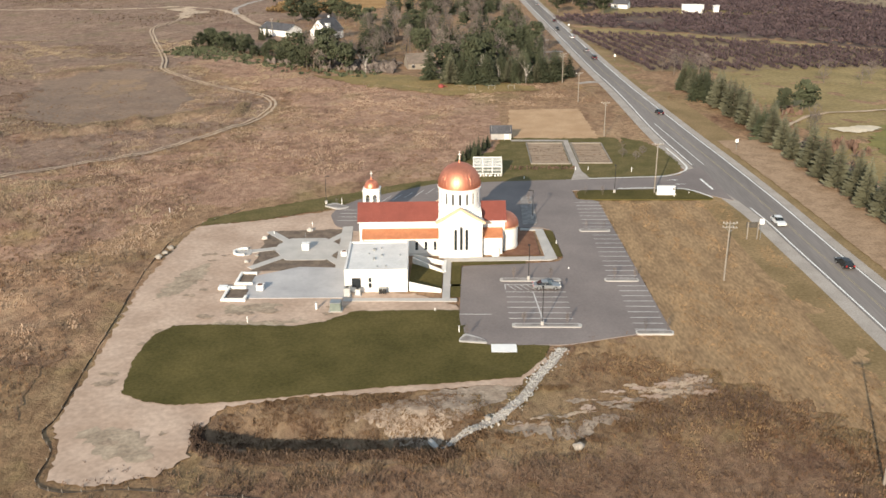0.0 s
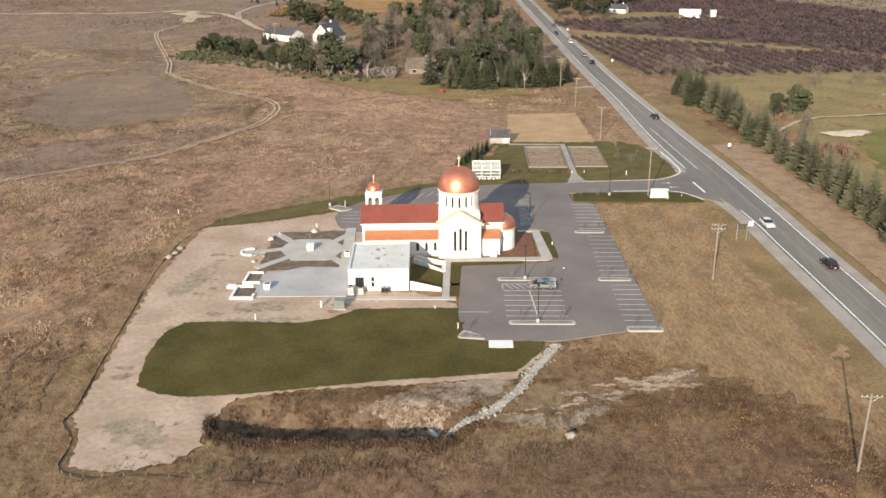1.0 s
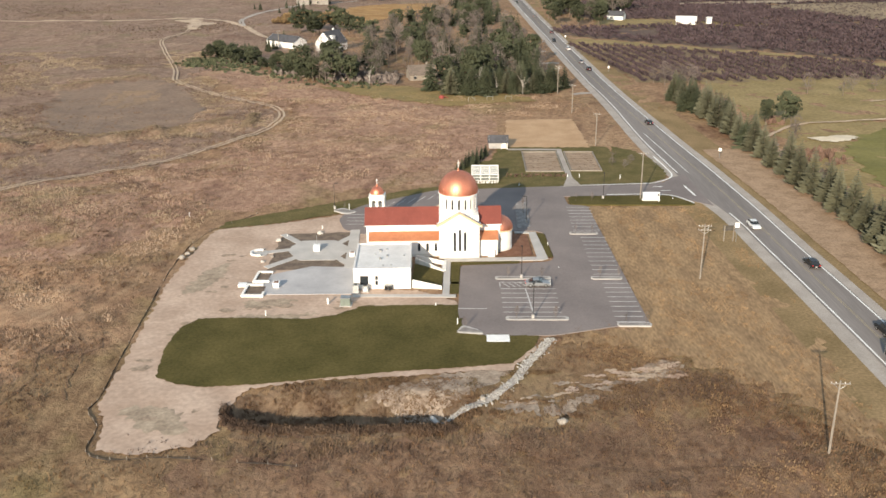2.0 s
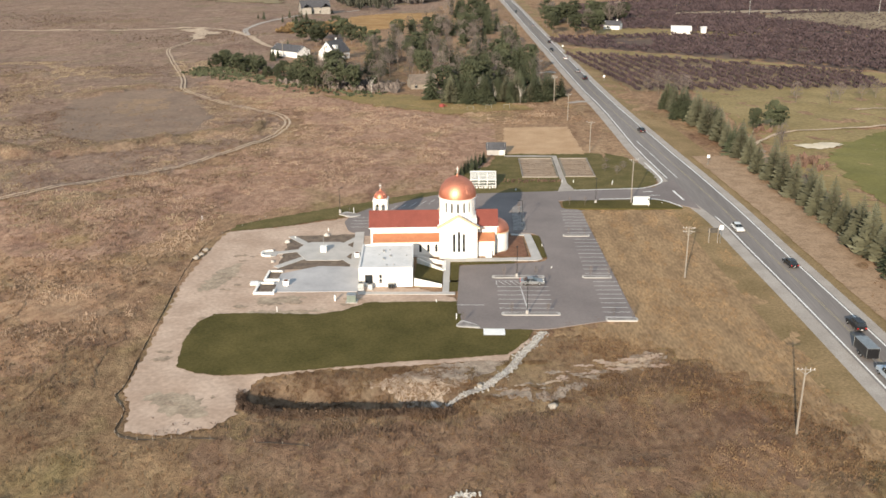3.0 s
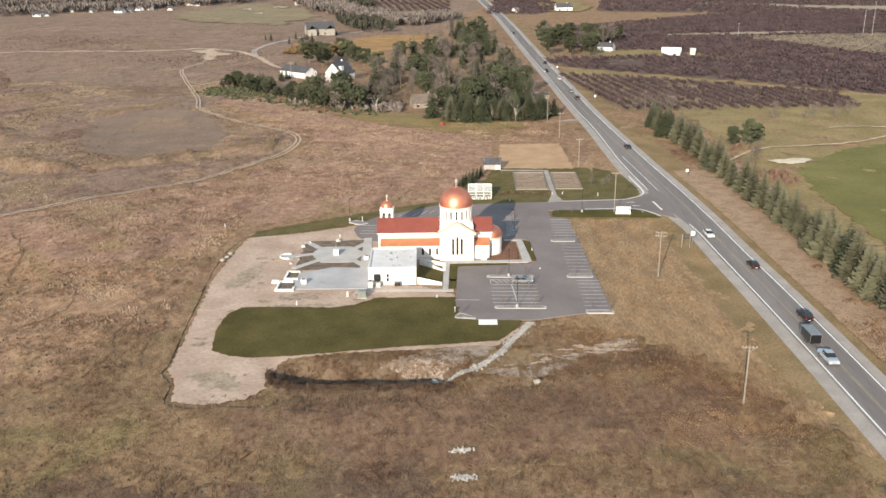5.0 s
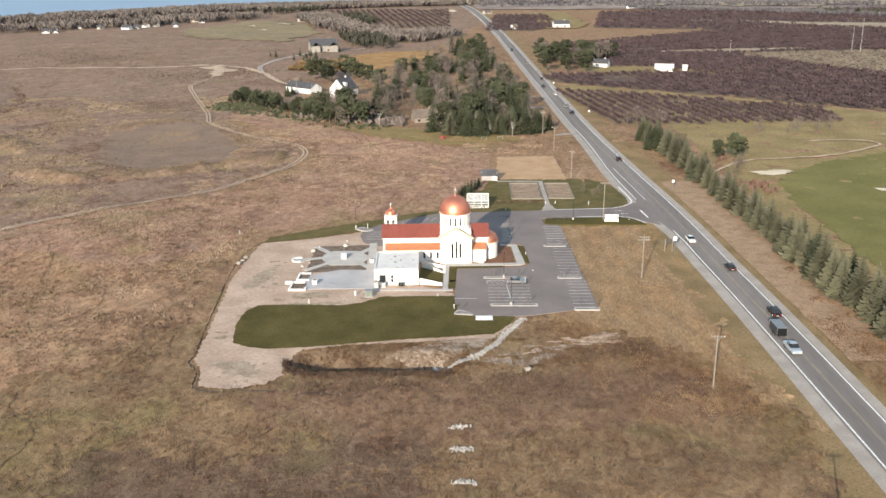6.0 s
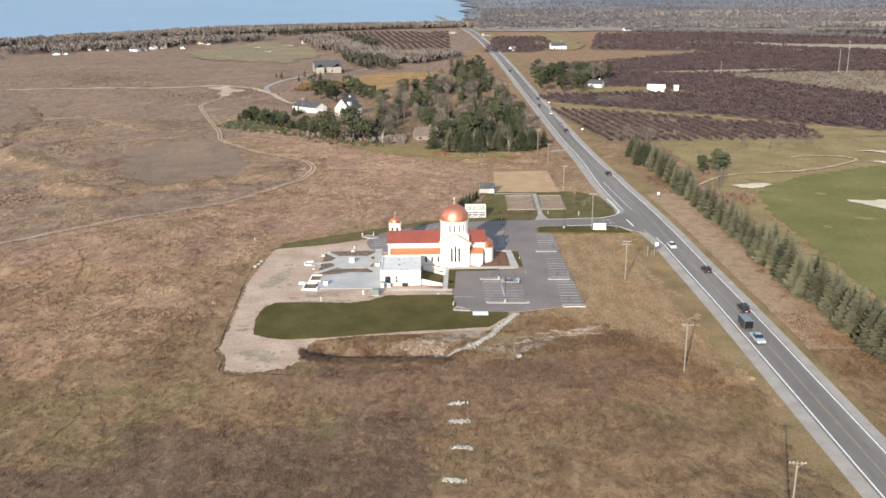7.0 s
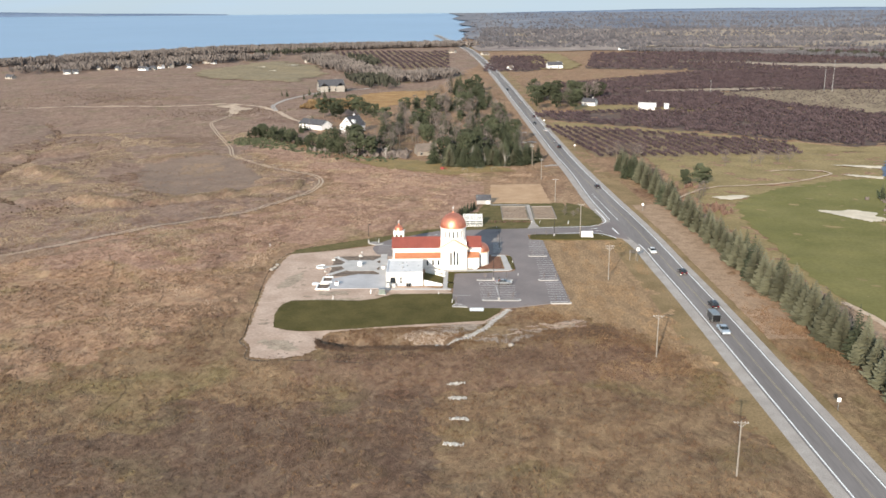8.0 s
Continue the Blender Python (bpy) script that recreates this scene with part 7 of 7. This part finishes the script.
for y, off, south, paint, lab, kind in ((60, -1.9, True, WHITE, "white saloon car on the highway", "hatch"), (181, 1.9, False, BLACK, "black car on the highway", "hatch"), (33, 2.1, False, BLACK, "dark car on the highway", "hatch"), (-2.6, 2.0, False, BLACK, "black car with a dark red tail on the highway", "suv"),
                                         (-25, -1.7, True, PALE_BLUE, "pale blue pickup towing a box trailer", "pickup"), (306, 1.9, False, BLACK, "dark car far along the highway", "suv"), (330, 1.9, False, SILVER, "grey car far along the highway", "hatch"), (379, 1.9, False, WHITE, "white car far along the highway", "hatch"),
                                         (414, -1.9, True, BLACK, "dark car far along the highway", "suv"), (456, 1.9, False, BLACK, "dark car far along the highway", "hatch"), (557, 1.9, False, SILVER, "pale car far along the highway", "hatch"), (667, -1.9, True, BLACK, "dark car far along the highway", "suv"), (1000, 1.9, False, WHITE, "white car far along the highway", "hatch")):
    x, yy, a = on_road(y, off)
    car(x, yy, a + (180 if south else 0), paint, lab, kind)
x, y, a = on_road(-15.6, -1.7)
t = thing("box_trailer", "dark box trailer with a pale roof behind the pickup", "trailer", "", Matrix.Translation((x, y, 0.12)) @ Matrix.Rotation(radians(a + 180), 4, "Z") @ Matrix.Scale(1.17, 4))
part("trailer_box", boxes((-2.6, 2.2, -1.0, 1.0, 0.55, 2.3)), BLACK, t)
part("trailer_roof", boxes((-2.65, 2.25, -1.03, 1.03, 2.3, 2.38)), GREY_METAL, t, "pale grey metal roof")
for xa in (-2.6, 2.12):
    for s in (-1, 1):
        part("corner_post", boxes((xa, xa + 0.08, s * 1.02 - 0.04, s * 1.02 + 0.04, 0.5, 2.3)), GREY_METAL, t)
part("drawbar", tube(bmesh.new(), (2.2, 0, 0.55), (3.6, 0, 0.5), 0.06, 0.06, 6), GREY_METAL, t)
for s in (-1, 1):
    for u in (-0.6, 0.3):
        w = part("wheel", tube(bmesh.new(), (u, s * 0.85, 0.33), (u, s * 1.06, 0.33), 0.33, 0.33, 14), TYRE, t)
        part("rim", tube(bmesh.new(), (u, s * 1.05, 0.33), (u, s * 1.09, 0.33), 0.2, 0.2, 10), RIM, w)

# ---- signs ----
t = thing("monument_sign", "low white monument sign in the grass strip", "sign", "", pose(51.6, 82.6, 0.3))
part("sign_base", boxes((-2.5, 2.5, -0.55, 0.55, 0, 0.4)), STONE_BASE, t)
part("sign_panel", boxes((-2.3, 2.3, -0.35, 0.35, 0.4, 2.2)), WHITE_PAINT, t)
part("sign_cap", boxes((-2.4, 2.4, -0.45, 0.45, 2.2, 2.35)), WHITE_PAINT, t)
part("side_plate", boxes((1.75, 2.1, -0.38, -0.35, 1.3, 2.0)), TYRE, t)
t = thing("road_sign", "dark-backed road sign on two wooden posts", "sign", "", pose(64.3, 49.5, -0.1, 0, 0, 3))
for s in (-1, 1):
    part("post", boxes((s * 1.15 - 0.1, s * 1.15 + 0.1, -0.1, 0.1, 0, 4.2)), WOOD_POLE, t)
part("board", boxes((-1.5, 1.5, 0.1, 0.18, 2.9, 4.2)), mat("weathered_sign_back", (0.06, 0.055, 0.05), (0.09, 0.08, 0.07), 1, 0.8), t)
t = thing("road_sign", "small white square sign on a metal post", "sign", "", pose(66.0, 49.0, -0.1))
part("post", tube(bmesh.new(), (0, 0, 0), (0, 0, 4.6), 0.06, 0.06, 6), GREY_METAL, t)
part("plate", boxes((-0.55, 0.55, -0.09, -0.05, 3.9, 5.2)), WHITE_PAINT, t)
for x, y, h in ((82.6, 128.6, 3.2), (90.3, -77, 3.0), (71.5, 300, 2.6), (62, 420, 2.6)):
    t = thing("road_sign", "round-cornered pale road sign on a thin post", "sign", "roadside signs", pose(x, y, 0.0))
    part("post", tube(bmesh.new(), (0, 0, 0), (0, 0, h), 0.07, 0.07, 6), GREY_METAL, t)
    bm = bmesh.new()
    prism(bm, rounded([(-0.48, -0.55), (0.48, -0.55), (0.48, 0.55), (-0.48, 0.55)], 0.2), -0.03, 0.03)
    bmesh.ops.transform(bm, matrix=Matrix.Translation((0, -0.1, h)) @ Matrix.Rotation(radians(90), 4, "X"), verts=bm.verts)
    part("plate", bm, WHITE_PAINT, t)
# white kerb at the junction
kerb = setting("kerb", ribbon(bmesh.new(), [(33.5, 97.4), (46, 98.6), (55, 99.8), (60.4, 103.7), (62.8, 108), (63, 114.4), (61.6, 131)], -0.25, 0.25, 0.34, 50), PAINT, "white concrete kerb round the junction")
setting("kerb", ribbon(bmesh.new(), [(40, 87.9), (54, 88.4), (59.5, 86), (63.2, 80)], -0.25, 0.25, 0.34, 40), PAINT, "white concrete kerb round the junction")

# ---- garden, greenhouse and shed ----
t = thing("greenhouse", "white-framed lean-to greenhouse on the lawn", "greenhouse", "", pose(5.4, 103.2, 0.08))
W2, H1, H2 = 4.0, 2.4, 4.4
for i in range(4):
    x = -W2 + 2 * W2 * i / 3
    part("upright", boxes((x - 0.09, x + 0.09, -1.7, -1.5, 0, H1)), WHITE_PAINT, t)
    part("upright", boxes((x - 0.09, x + 0.09, 1.5, 1.7, 0, H2)), WHITE_PAINT, t)
    part("rafter", tube(bmesh.new(), (x, -1.6, H1), (x, 1.6, H2), 0.09, 0.09, 5), WHITE_PAINT, t)
for z, y in ((H1, -1.6), (H2, 1.6), (0.5, -1.6), (1.5, -1.6)):
    part("rail", boxes((-W2, W2, y - 0.08, y + 0.08, z - 0.08, z + 0.08)), WHITE_PAINT, t)
for i in range(7):
    u = (i + 0.5) / 7
    part("roof_slat", boxes((-W2, W2, -0.05 - 1.6 + 3.2 * u, 0.05 - 1.6 + 3.2 * u, H1 + (H2 - H1) * u - 0.04, H1 + (H2 - H1) * u + 0.05)), WHITE_PAINT, t)
POLY = mat("milky_polycarbonate", (0.17, 0.185, 0.18), (0.24, 0.255, 0.25), 0.8, 0.4, grain=0.06)
bm = bmesh.new()
bm.faces.new([bm.verts.new(p) for p in ((-W2, -1.62, H1 - 0.02), (W2, -1.62, H1 - 0.02), (W2, 1.62, H2 - 0.02), (-W2, 1.62, H2 - 0.02))])
part("roof_sheet", bm, POLY, t)
for i in range(3):
    x0 = -W2 + 2 * W2 * i / 3
    part("wall_sheet", boxes((x0 + 0.25, x0 + 2 * W2 / 3 - 0.25, -1.58, -1.55, 0.55, H1 - 0.15)), mat("cloudy_greenhouse_glass", (0.08, 0.09, 0.08), (0.2, 0.215, 0.2), 0.5, 0.3, grain=0.25, bsize=0.3), t)
part("back_sheet", boxes((-W2, W2, 1.55, 1.58, 0.1, H2 - 0.1)), POLY, t)
for i in range(10):
    x = 1.8 + 0.8 * i + random.uniform(-0.2, 0.2)
    p = thing("plant_pot", "small pale plant pot before the greenhouse", "plant pot", "pots by the greenhouse", pose(x, 100.4 + random.uniform(-0.3, 0.3), 0.1))
    part("pot", lathe(bmesh.new(), [(0.22, 0), (0.32, 0.5), (0.26, 0.5), (0.2, 0.1)], 12), WHITE_PAINT if i % 3 else STONE_BASE, p)
    part("soil", tube(bmesh.new(), (0, 0, 0.3), (0, 0, 0.42), 0.25, 0.25, 10), MULCH, p)


def gable_house(name, at, w, d, h, rise, walls, roof, label, category="house", along="x", openings=(), chimney=False, group=""):
    """A house with a pitched roof; ridge along its own x. openings: (x, width, sill, head) on the front."""
    t = thing(name, label, category, group, at)
    wall = part("wall", boxes((-w / 2, w / 2, -d / 2, d / 2, 0, h)), walls, t)
    for s in (-1, 1):
        bm = bmesh.new()
        a = [bm.verts.new((s * w / 2 - sx, y, z)) for sx in (0.0, s * 0.2) for y, z in ((-d / 2, h), (d / 2, h), (0, h + rise))]
        bm.faces.new(a[:3]), bm.faces.new(a[3:][::-1])
        for i in range(3):
            bm.faces.new((a[i], a[(i + 1) % 3], a[3 + (i + 1) % 3], a[3 + i]))
        bmesh.ops.recalc_face_normals(bm, faces=bm.faces)
        part("gable", bm, walls, t)
    rf = part("roof", gable_roof(bmesh.new(), -w / 2 - 0.4, w / 2 + 0.4, 0, d / 2, h, h + rise, 0.5, 0.2), roof, t)
    if chimney:
        part("chimney", boxes((w * 0.2, w * 0.2 + 0.8, 0.3, 1.1, h, h + rise + 1.0)), walls, rf)
    for ox, ow, lo, hi in openings:
        win = part("window" if lo > 0.4 else "door", boxes((ox - ow / 2, ox + ow / 2, -d / 2 - 0.06, -d / 2 - 0.02, lo, hi)), GLASS if lo > 0.4 else WHITE_PAINT, t)
        part("frame", boxes((ox - ow / 2 - 0.1, ox + ow / 2 + 0.1, -d / 2 - 0.1, -d / 2 - 0.06, hi, hi + 0.12)), WHITE_PAINT, win)
    return t


SIDING = mat("grey_siding", (0.33, 0.32, 0.31), (0.4, 0.39, 0.38), 1, 0.8, grain=0.06)
COTTAGE_WALL = mat("weathered_brown_siding", (0.22, 0.19, 0.16), (0.29, 0.255, 0.215), 2, 0.85, grain=0.1)
TAN_SIDING = mat("tan_siding", (0.38, 0.35, 0.3), (0.46, 0.42, 0.37), 2, 0.8, grain=0.06)
shed = gable_house("shed", pose(10.7, 145, 0.1), 6.4, 4.2, 2.6, 1.7, SIDING, DARK_ROOF, "small grey garden shed with a white door", "shed", openings=((2.0, 1.3, 0.1, 2.3),))
part("porch", boxes((0.9, 3.3, -3.2, -2.1, 2.2, 2.35)), DARK_ROOF, shed)
part("porch_post", boxes((1.0, 1.15, -3.1, -2.95, 0, 2.2)), WHITE_PAINT, shed)
part("porch_post", boxes((3.05, 3.2, -3.1, -2.95, 0, 2.2)), WHITE_PAINT, shed)
for x0, x1, y0, y1 in ((18.4, 30.2, 112.9, 137.3), (32.5, 42.4, 113.7, 137.2)):
    t = thing("garden_fence", "low timber edging round a garden plot", "edging", "garden edgings")
    for dims in ((x0, x1, y0, y0 + 0.3, 0.05, 0.5), (x0, x1, y1, y1 + 0.3, 0.05, 0.5), (x0, x0 + 0.3, y0 + 0.3, y1, 0.05, 0.5), (x1 - 0.3, x1, y0 + 0.3, y1, 0.05, 0.5)):
        part("board", boxes(dims), WOOD_POLE, t)
    rnd = random.Random(int(x0))
    V, Fc = [], []
    for i in range(260):
        stalks(V, Fc, rnd.uniform(x0 + 1, x1 - 1), y0 + 2 + 2.6 * int(rnd.uniform(0, 8)) + rnd.gauss(0, 0.2), 0.14, 0.5, rnd.uniform(0.1, 0.3), rnd, 3)
    stuff("garden_stubble", V, Fc, BROWN_STALKS, "rows of dead stalks in the garden plot")
V, Fc = [], []
for i in range(60):
    clump(V, Fc, rnd.uniform(12, 31), rnd.uniform(107, 110), 0.08, 0.5, 0.6, rnd, 5)
stuff("garden_weeds", V, Fc, BROWN_STALKS, "grey-brown stalks and brush beside the garden")

# ---- houses in the distance ----
def hz(x, y):
    return height(x, y) - 0.1


barn = gable_house("long_barn", pose(-109.5, 397, hz(-109.5, 397), 0, 0, -38), 24, 11, 4.0, 3.0, WHITE_PAINT, DARK_ROOF, "long white outbuilding with a grey roof", "barn", openings=((8, 5, 0.1, 3.2),))
farm = gable_house("farmhouse", pose(-79.5, 378, hz(-79.5, 378), 0, 0, 62), 15, 12, 5.2, 6.2, WHITE_PAINT, DARK_ROOF, "white farmhouse with a steep grey roof", openings=((-3, 1.2, 1.2, 2.6), (3, 1.2, 1.2, 2.6)), chimney=True)
part("porch_wing", boxes((-10.5, -7.5, -5, 2, 0, 3.6)), WHITE_PAINT, farm)
part("dormer", boxes((-5, -2.2, -4.6, -1.0, 6.2, 9.0)), WHITE_PAINT, farm)
gable_house("cottage", pose(-22.6, 288, hz(-22.6, 288), 0, 0, 15), 13, 10, 3.4, 3.8, COTTAGE_WALL, BROWN_ROOF, "brown cottage with a brown roof among the trees", openings=((-4, 1.4, 1.0, 2.4), (3, 1.4, 1.0, 2.4)), chimney=True)
t = gable_house("field_shelter", pose(-11.2, 253, hz(-11.2, 253), 0, 0, 5), 5, 4, 2.6, 1.0, COTTAGE_WALL, BROWN_ROOF, "small brown field shelter at the wood's edge", "shed")
t = thing("play_slide", "red plastic play slide on the grass before the wood", "slide", "", pose(-11, 231.5, hz(-11, 231.5), 0, 0, 25) @ Matrix.Scale(0.8, 4))
bm = bmesh.new()
lathe(bm, [(1.2, 0.0), (1.55, 0.5), (1.55, 1.3), (1.1, 1.9), (0.05, 2.2)], 14)
part("tower", bm, RED_PAINT, t, smooth=True)
bm = bmesh.new()
box(bm, 0, 3.2, -0.45, 0.45, -0.06, 0.06, Matrix.Translation((1.0, 0, 1.5)) @ Matrix.Rotation(radians(26), 4, "Y"))
part("chute", bm, RED_PAINT, t)
for sy in (-0.45, 0.45):
    part("chute_side", box(bmesh.new(), 0, 3.2, sy - 0.05, sy + 0.05, -0.06, 0.3, Matrix.Translation((1.0, 0, 1.5)) @ Matrix.Rotation(radians(26), 4, "Y")), RED_PAINT, t)
gable_house("white_barn", pose(111.5, 534, hz(111.5, 534), 0, 0, -25), 12, 8, 3.6, 2.8, WHITE_PAINT, DARK_ROOF, "white house beside the grove", chimney=True, openings=((-3, 1.3, 1.0, 2.5),))
gable_house("white_barn", pose(156.5, 505, hz(156.5, 505), 0, 0, -12), 14, 8, 3.4, 2.6, WHITE_PAINT, MEMBRANE, "white metal farm shed in the orchards", "barn", openings=((-4, 3.5, 0.1, 3.4),))
gable_house("pump_house", pose(172.6, 505, hz(172.6, 505)), 3.4, 3.4, 4.4, 0.7, WHITE_PAINT, MEMBRANE, "small white pump house in the orchards", "shed")
STONE_GREY = mat("grey_house_stone", (0.26, 0.24, 0.215), (0.36, 0.335, 0.3), 1.2, 0.85, grain=0.15, bsize=0.4)
big = gable_house("villa", pose(-137, 668, hz(-137, 668), 0, 0, 20), 26, 14, 6.5, 5.5, STONE_GREY, DARK_ROOF, "large grey stone villa with dark roofs", chimney=True, openings=((-8, 2.0, 1.0, 3), (-3, 2.0, 1.0, 3), (4, 2.0, 1.0, 3), (9, 2.0, 3.8, 5.4)))
for ox in (-9, 8):
    part("wing", boxes((ox - 4, ox + 4, -11, -7, 0, 6)), STONE_GREY, big)
    bm = bmesh.new()
    gable_roof(bm, -11.5, -3, 0, 4, 6, 9.5, 0.4, 0.2)
    bmesh.ops.transform(bm, matrix=Matrix.Translation((ox, 0, 0)) @ Matrix.Rotation(radians(90), 4, "Z"), verts=bm.verts)
    part("wing_roof", bm, DARK_ROOF, big)
gable_house("white_house", pose(119, 946, hz(119, 946), 0, 0, 10), 20, 10, 5.0, 4.0, WHITE_PAINT, DARK_ROOF, "white house far beyond the orchards", chimney=True, openings=((-6, 2, 1, 3), (4, 2, 1, 3)))
rnd = random.Random(8)
for x, y, w in ((-554, 837, 18), (-515, 909, 14), (-507, 915, 10), (-494, 964, 12), (-463, 950, 11), (-429, 949, 20), (-420, 962, 12), (-423, 1001, 16), (-412, 1010, 12), (-382, 999, 11), (-378, 1071, 18), (-366, 1066, 13), (-230, 1080, 12), (33, 1230, 20), (272, 1330, 24), (60, 930, 10), (-20, 1290, 18)):
    gable_house("far_house", pose(x, y, hz(x, y), 0, 0, rnd.uniform(-40, 40)), w * 0.62, 7, 3.2, 2.6, WHITE_PAINT if rnd.random() < 0.35 else TAN_SIDING, DARK_ROOF if rnd.random() < 0.7 else BROWN_ROOF, "small far house before the lakeside woods", "house", group="far houses", openings=((-3, 1.6, 1, 2.6), (3, 1.6, 1, 2.6)))
t = gable_house("packing_shed", pose(-84, 1480, hz(-84, 1480)), 46, 12, 4, 1.8, WHITE_PAINT, WHITE_PAINT, "long white packing shed far off beside the highway", "barn", openings=((-14, 4, 0.1, 3), (10, 4, 0.1, 3)))

FENCE_LINE = [(-44, 238), (-36, 226), (-28, 217), (-20, 210)]
t = thing("post_fence", "line of short grey wooden fence posts on the grass", "fence")
first = None
for i in range(9):
    p = curve(FENCE_LINE, i / 8)
    if first is None:
        first = o = part("post", boxes((-0.06, 0.06, -0.06, 0.06, -0.2, 0.95)), WOOD_POLE, t)
    else:
        o = new("post", first.data)
        o.parent = t
    o.location = (p.x, p.y, height(p.x, p.y))
for x, y in ((2, 226), (10, 228), (18, 227)):
    t = thing("goal_frame", "small grey metal frame before the wood", "frame", "frames before the wood", pose(x, y, height(x, y)))
    for sx in (-1.3, 1.3):
        part("post", boxes((sx - 0.05, sx + 0.05, -0.05, 0.05, -0.2, 1.7)), GREY_METAL, t)
    part("bar", boxes((-1.35, 1.35, -0.05, 0.05, 1.7, 1.8)), GREY_METAL, t)

car(-121, 415, 60, RED_PAINT, "red car parked beside the white outbuilding", "hatch", z=height(-121, 415), group="parked cars")

# silt fence along the edge of the bare soil
FENCE = [(-57, 72), (-61, 65), (-66.6, 56), (-68.6, 42), (-68, 24), (-66.3, 8), (-64.4, -12), (-62.6, -28), (-62.8, -33), (-59.4, -38), (-58.4, -45), (-54, -47.2), (-46, -46.4), (-36, -47.5), (-24, -49)]
fence = thing("silt_fence", "sagging black fabric silt fence along the soil", "fence")
bm = bmesh.new()
last = None
for i in range(121):
    p = curve(FENCE, i / 120)
    z = height(p.x, p.y)
    lean = 0.15 * noise.noise((p.x / 3, p.y / 3, 4))
    now = [bm.verts.new((p.x, p.y, z - 0.1)), bm.verts.new((p.x + lean, p.y, z + max(0.05, 0.17 + 0.3 * noise.noise((p.x / 5, p.y / 5, 1)))))]
    if last:
        bm.faces.new((last[0], now[0], now[1], last[1]))
    last = now
part("fabric", bm, mat("black_fabric", (0.03, 0.027, 0.025), (0.06, 0.05, 0.045), 1.5, 0.95), fence)
stake = None
for i in range(40):
    p = curve(FENCE, (i + 0.5) / 40)
    if stake is None:
        stake = o = part("stake", boxes((-0.04, 0.04, -0.04, 0.04, -0.2, 0.6)), WOOD_POLE, fence)
    else:
        o = new("stake", stake.data)
        o.parent = fence
    o.location = (p.x, p.y, height(p.x, p.y))
# painted arrows on the drive
for x, y, a in ((56.5, 96.5, 0), (57.5, 92.5, 180)):
    bm = bmesh.new()
    prism(bm, [(-1.6, -0.12), (0.2, -0.12), (0.2, -0.45), (1.3, 0), (0.2, 0.45), (0.2, 0.12), (-1.6, 0.12)], 0, 0.006)
    bmesh.ops.transform(bm, matrix=pose(x, y, 0.168, 0, 0, a), verts=bm.verts)
    part("painted_arrow", bm, PAINT, lot)

# bring the plan to true metres
TRUE = 0.85
for ob in list(scene.objects):
    if ob.parent is None and ob.type in {"MESH", "EMPTY"}:
        ob.matrix_basis = Matrix.Scale(TRUE, 4) @ ob.matrix_basis
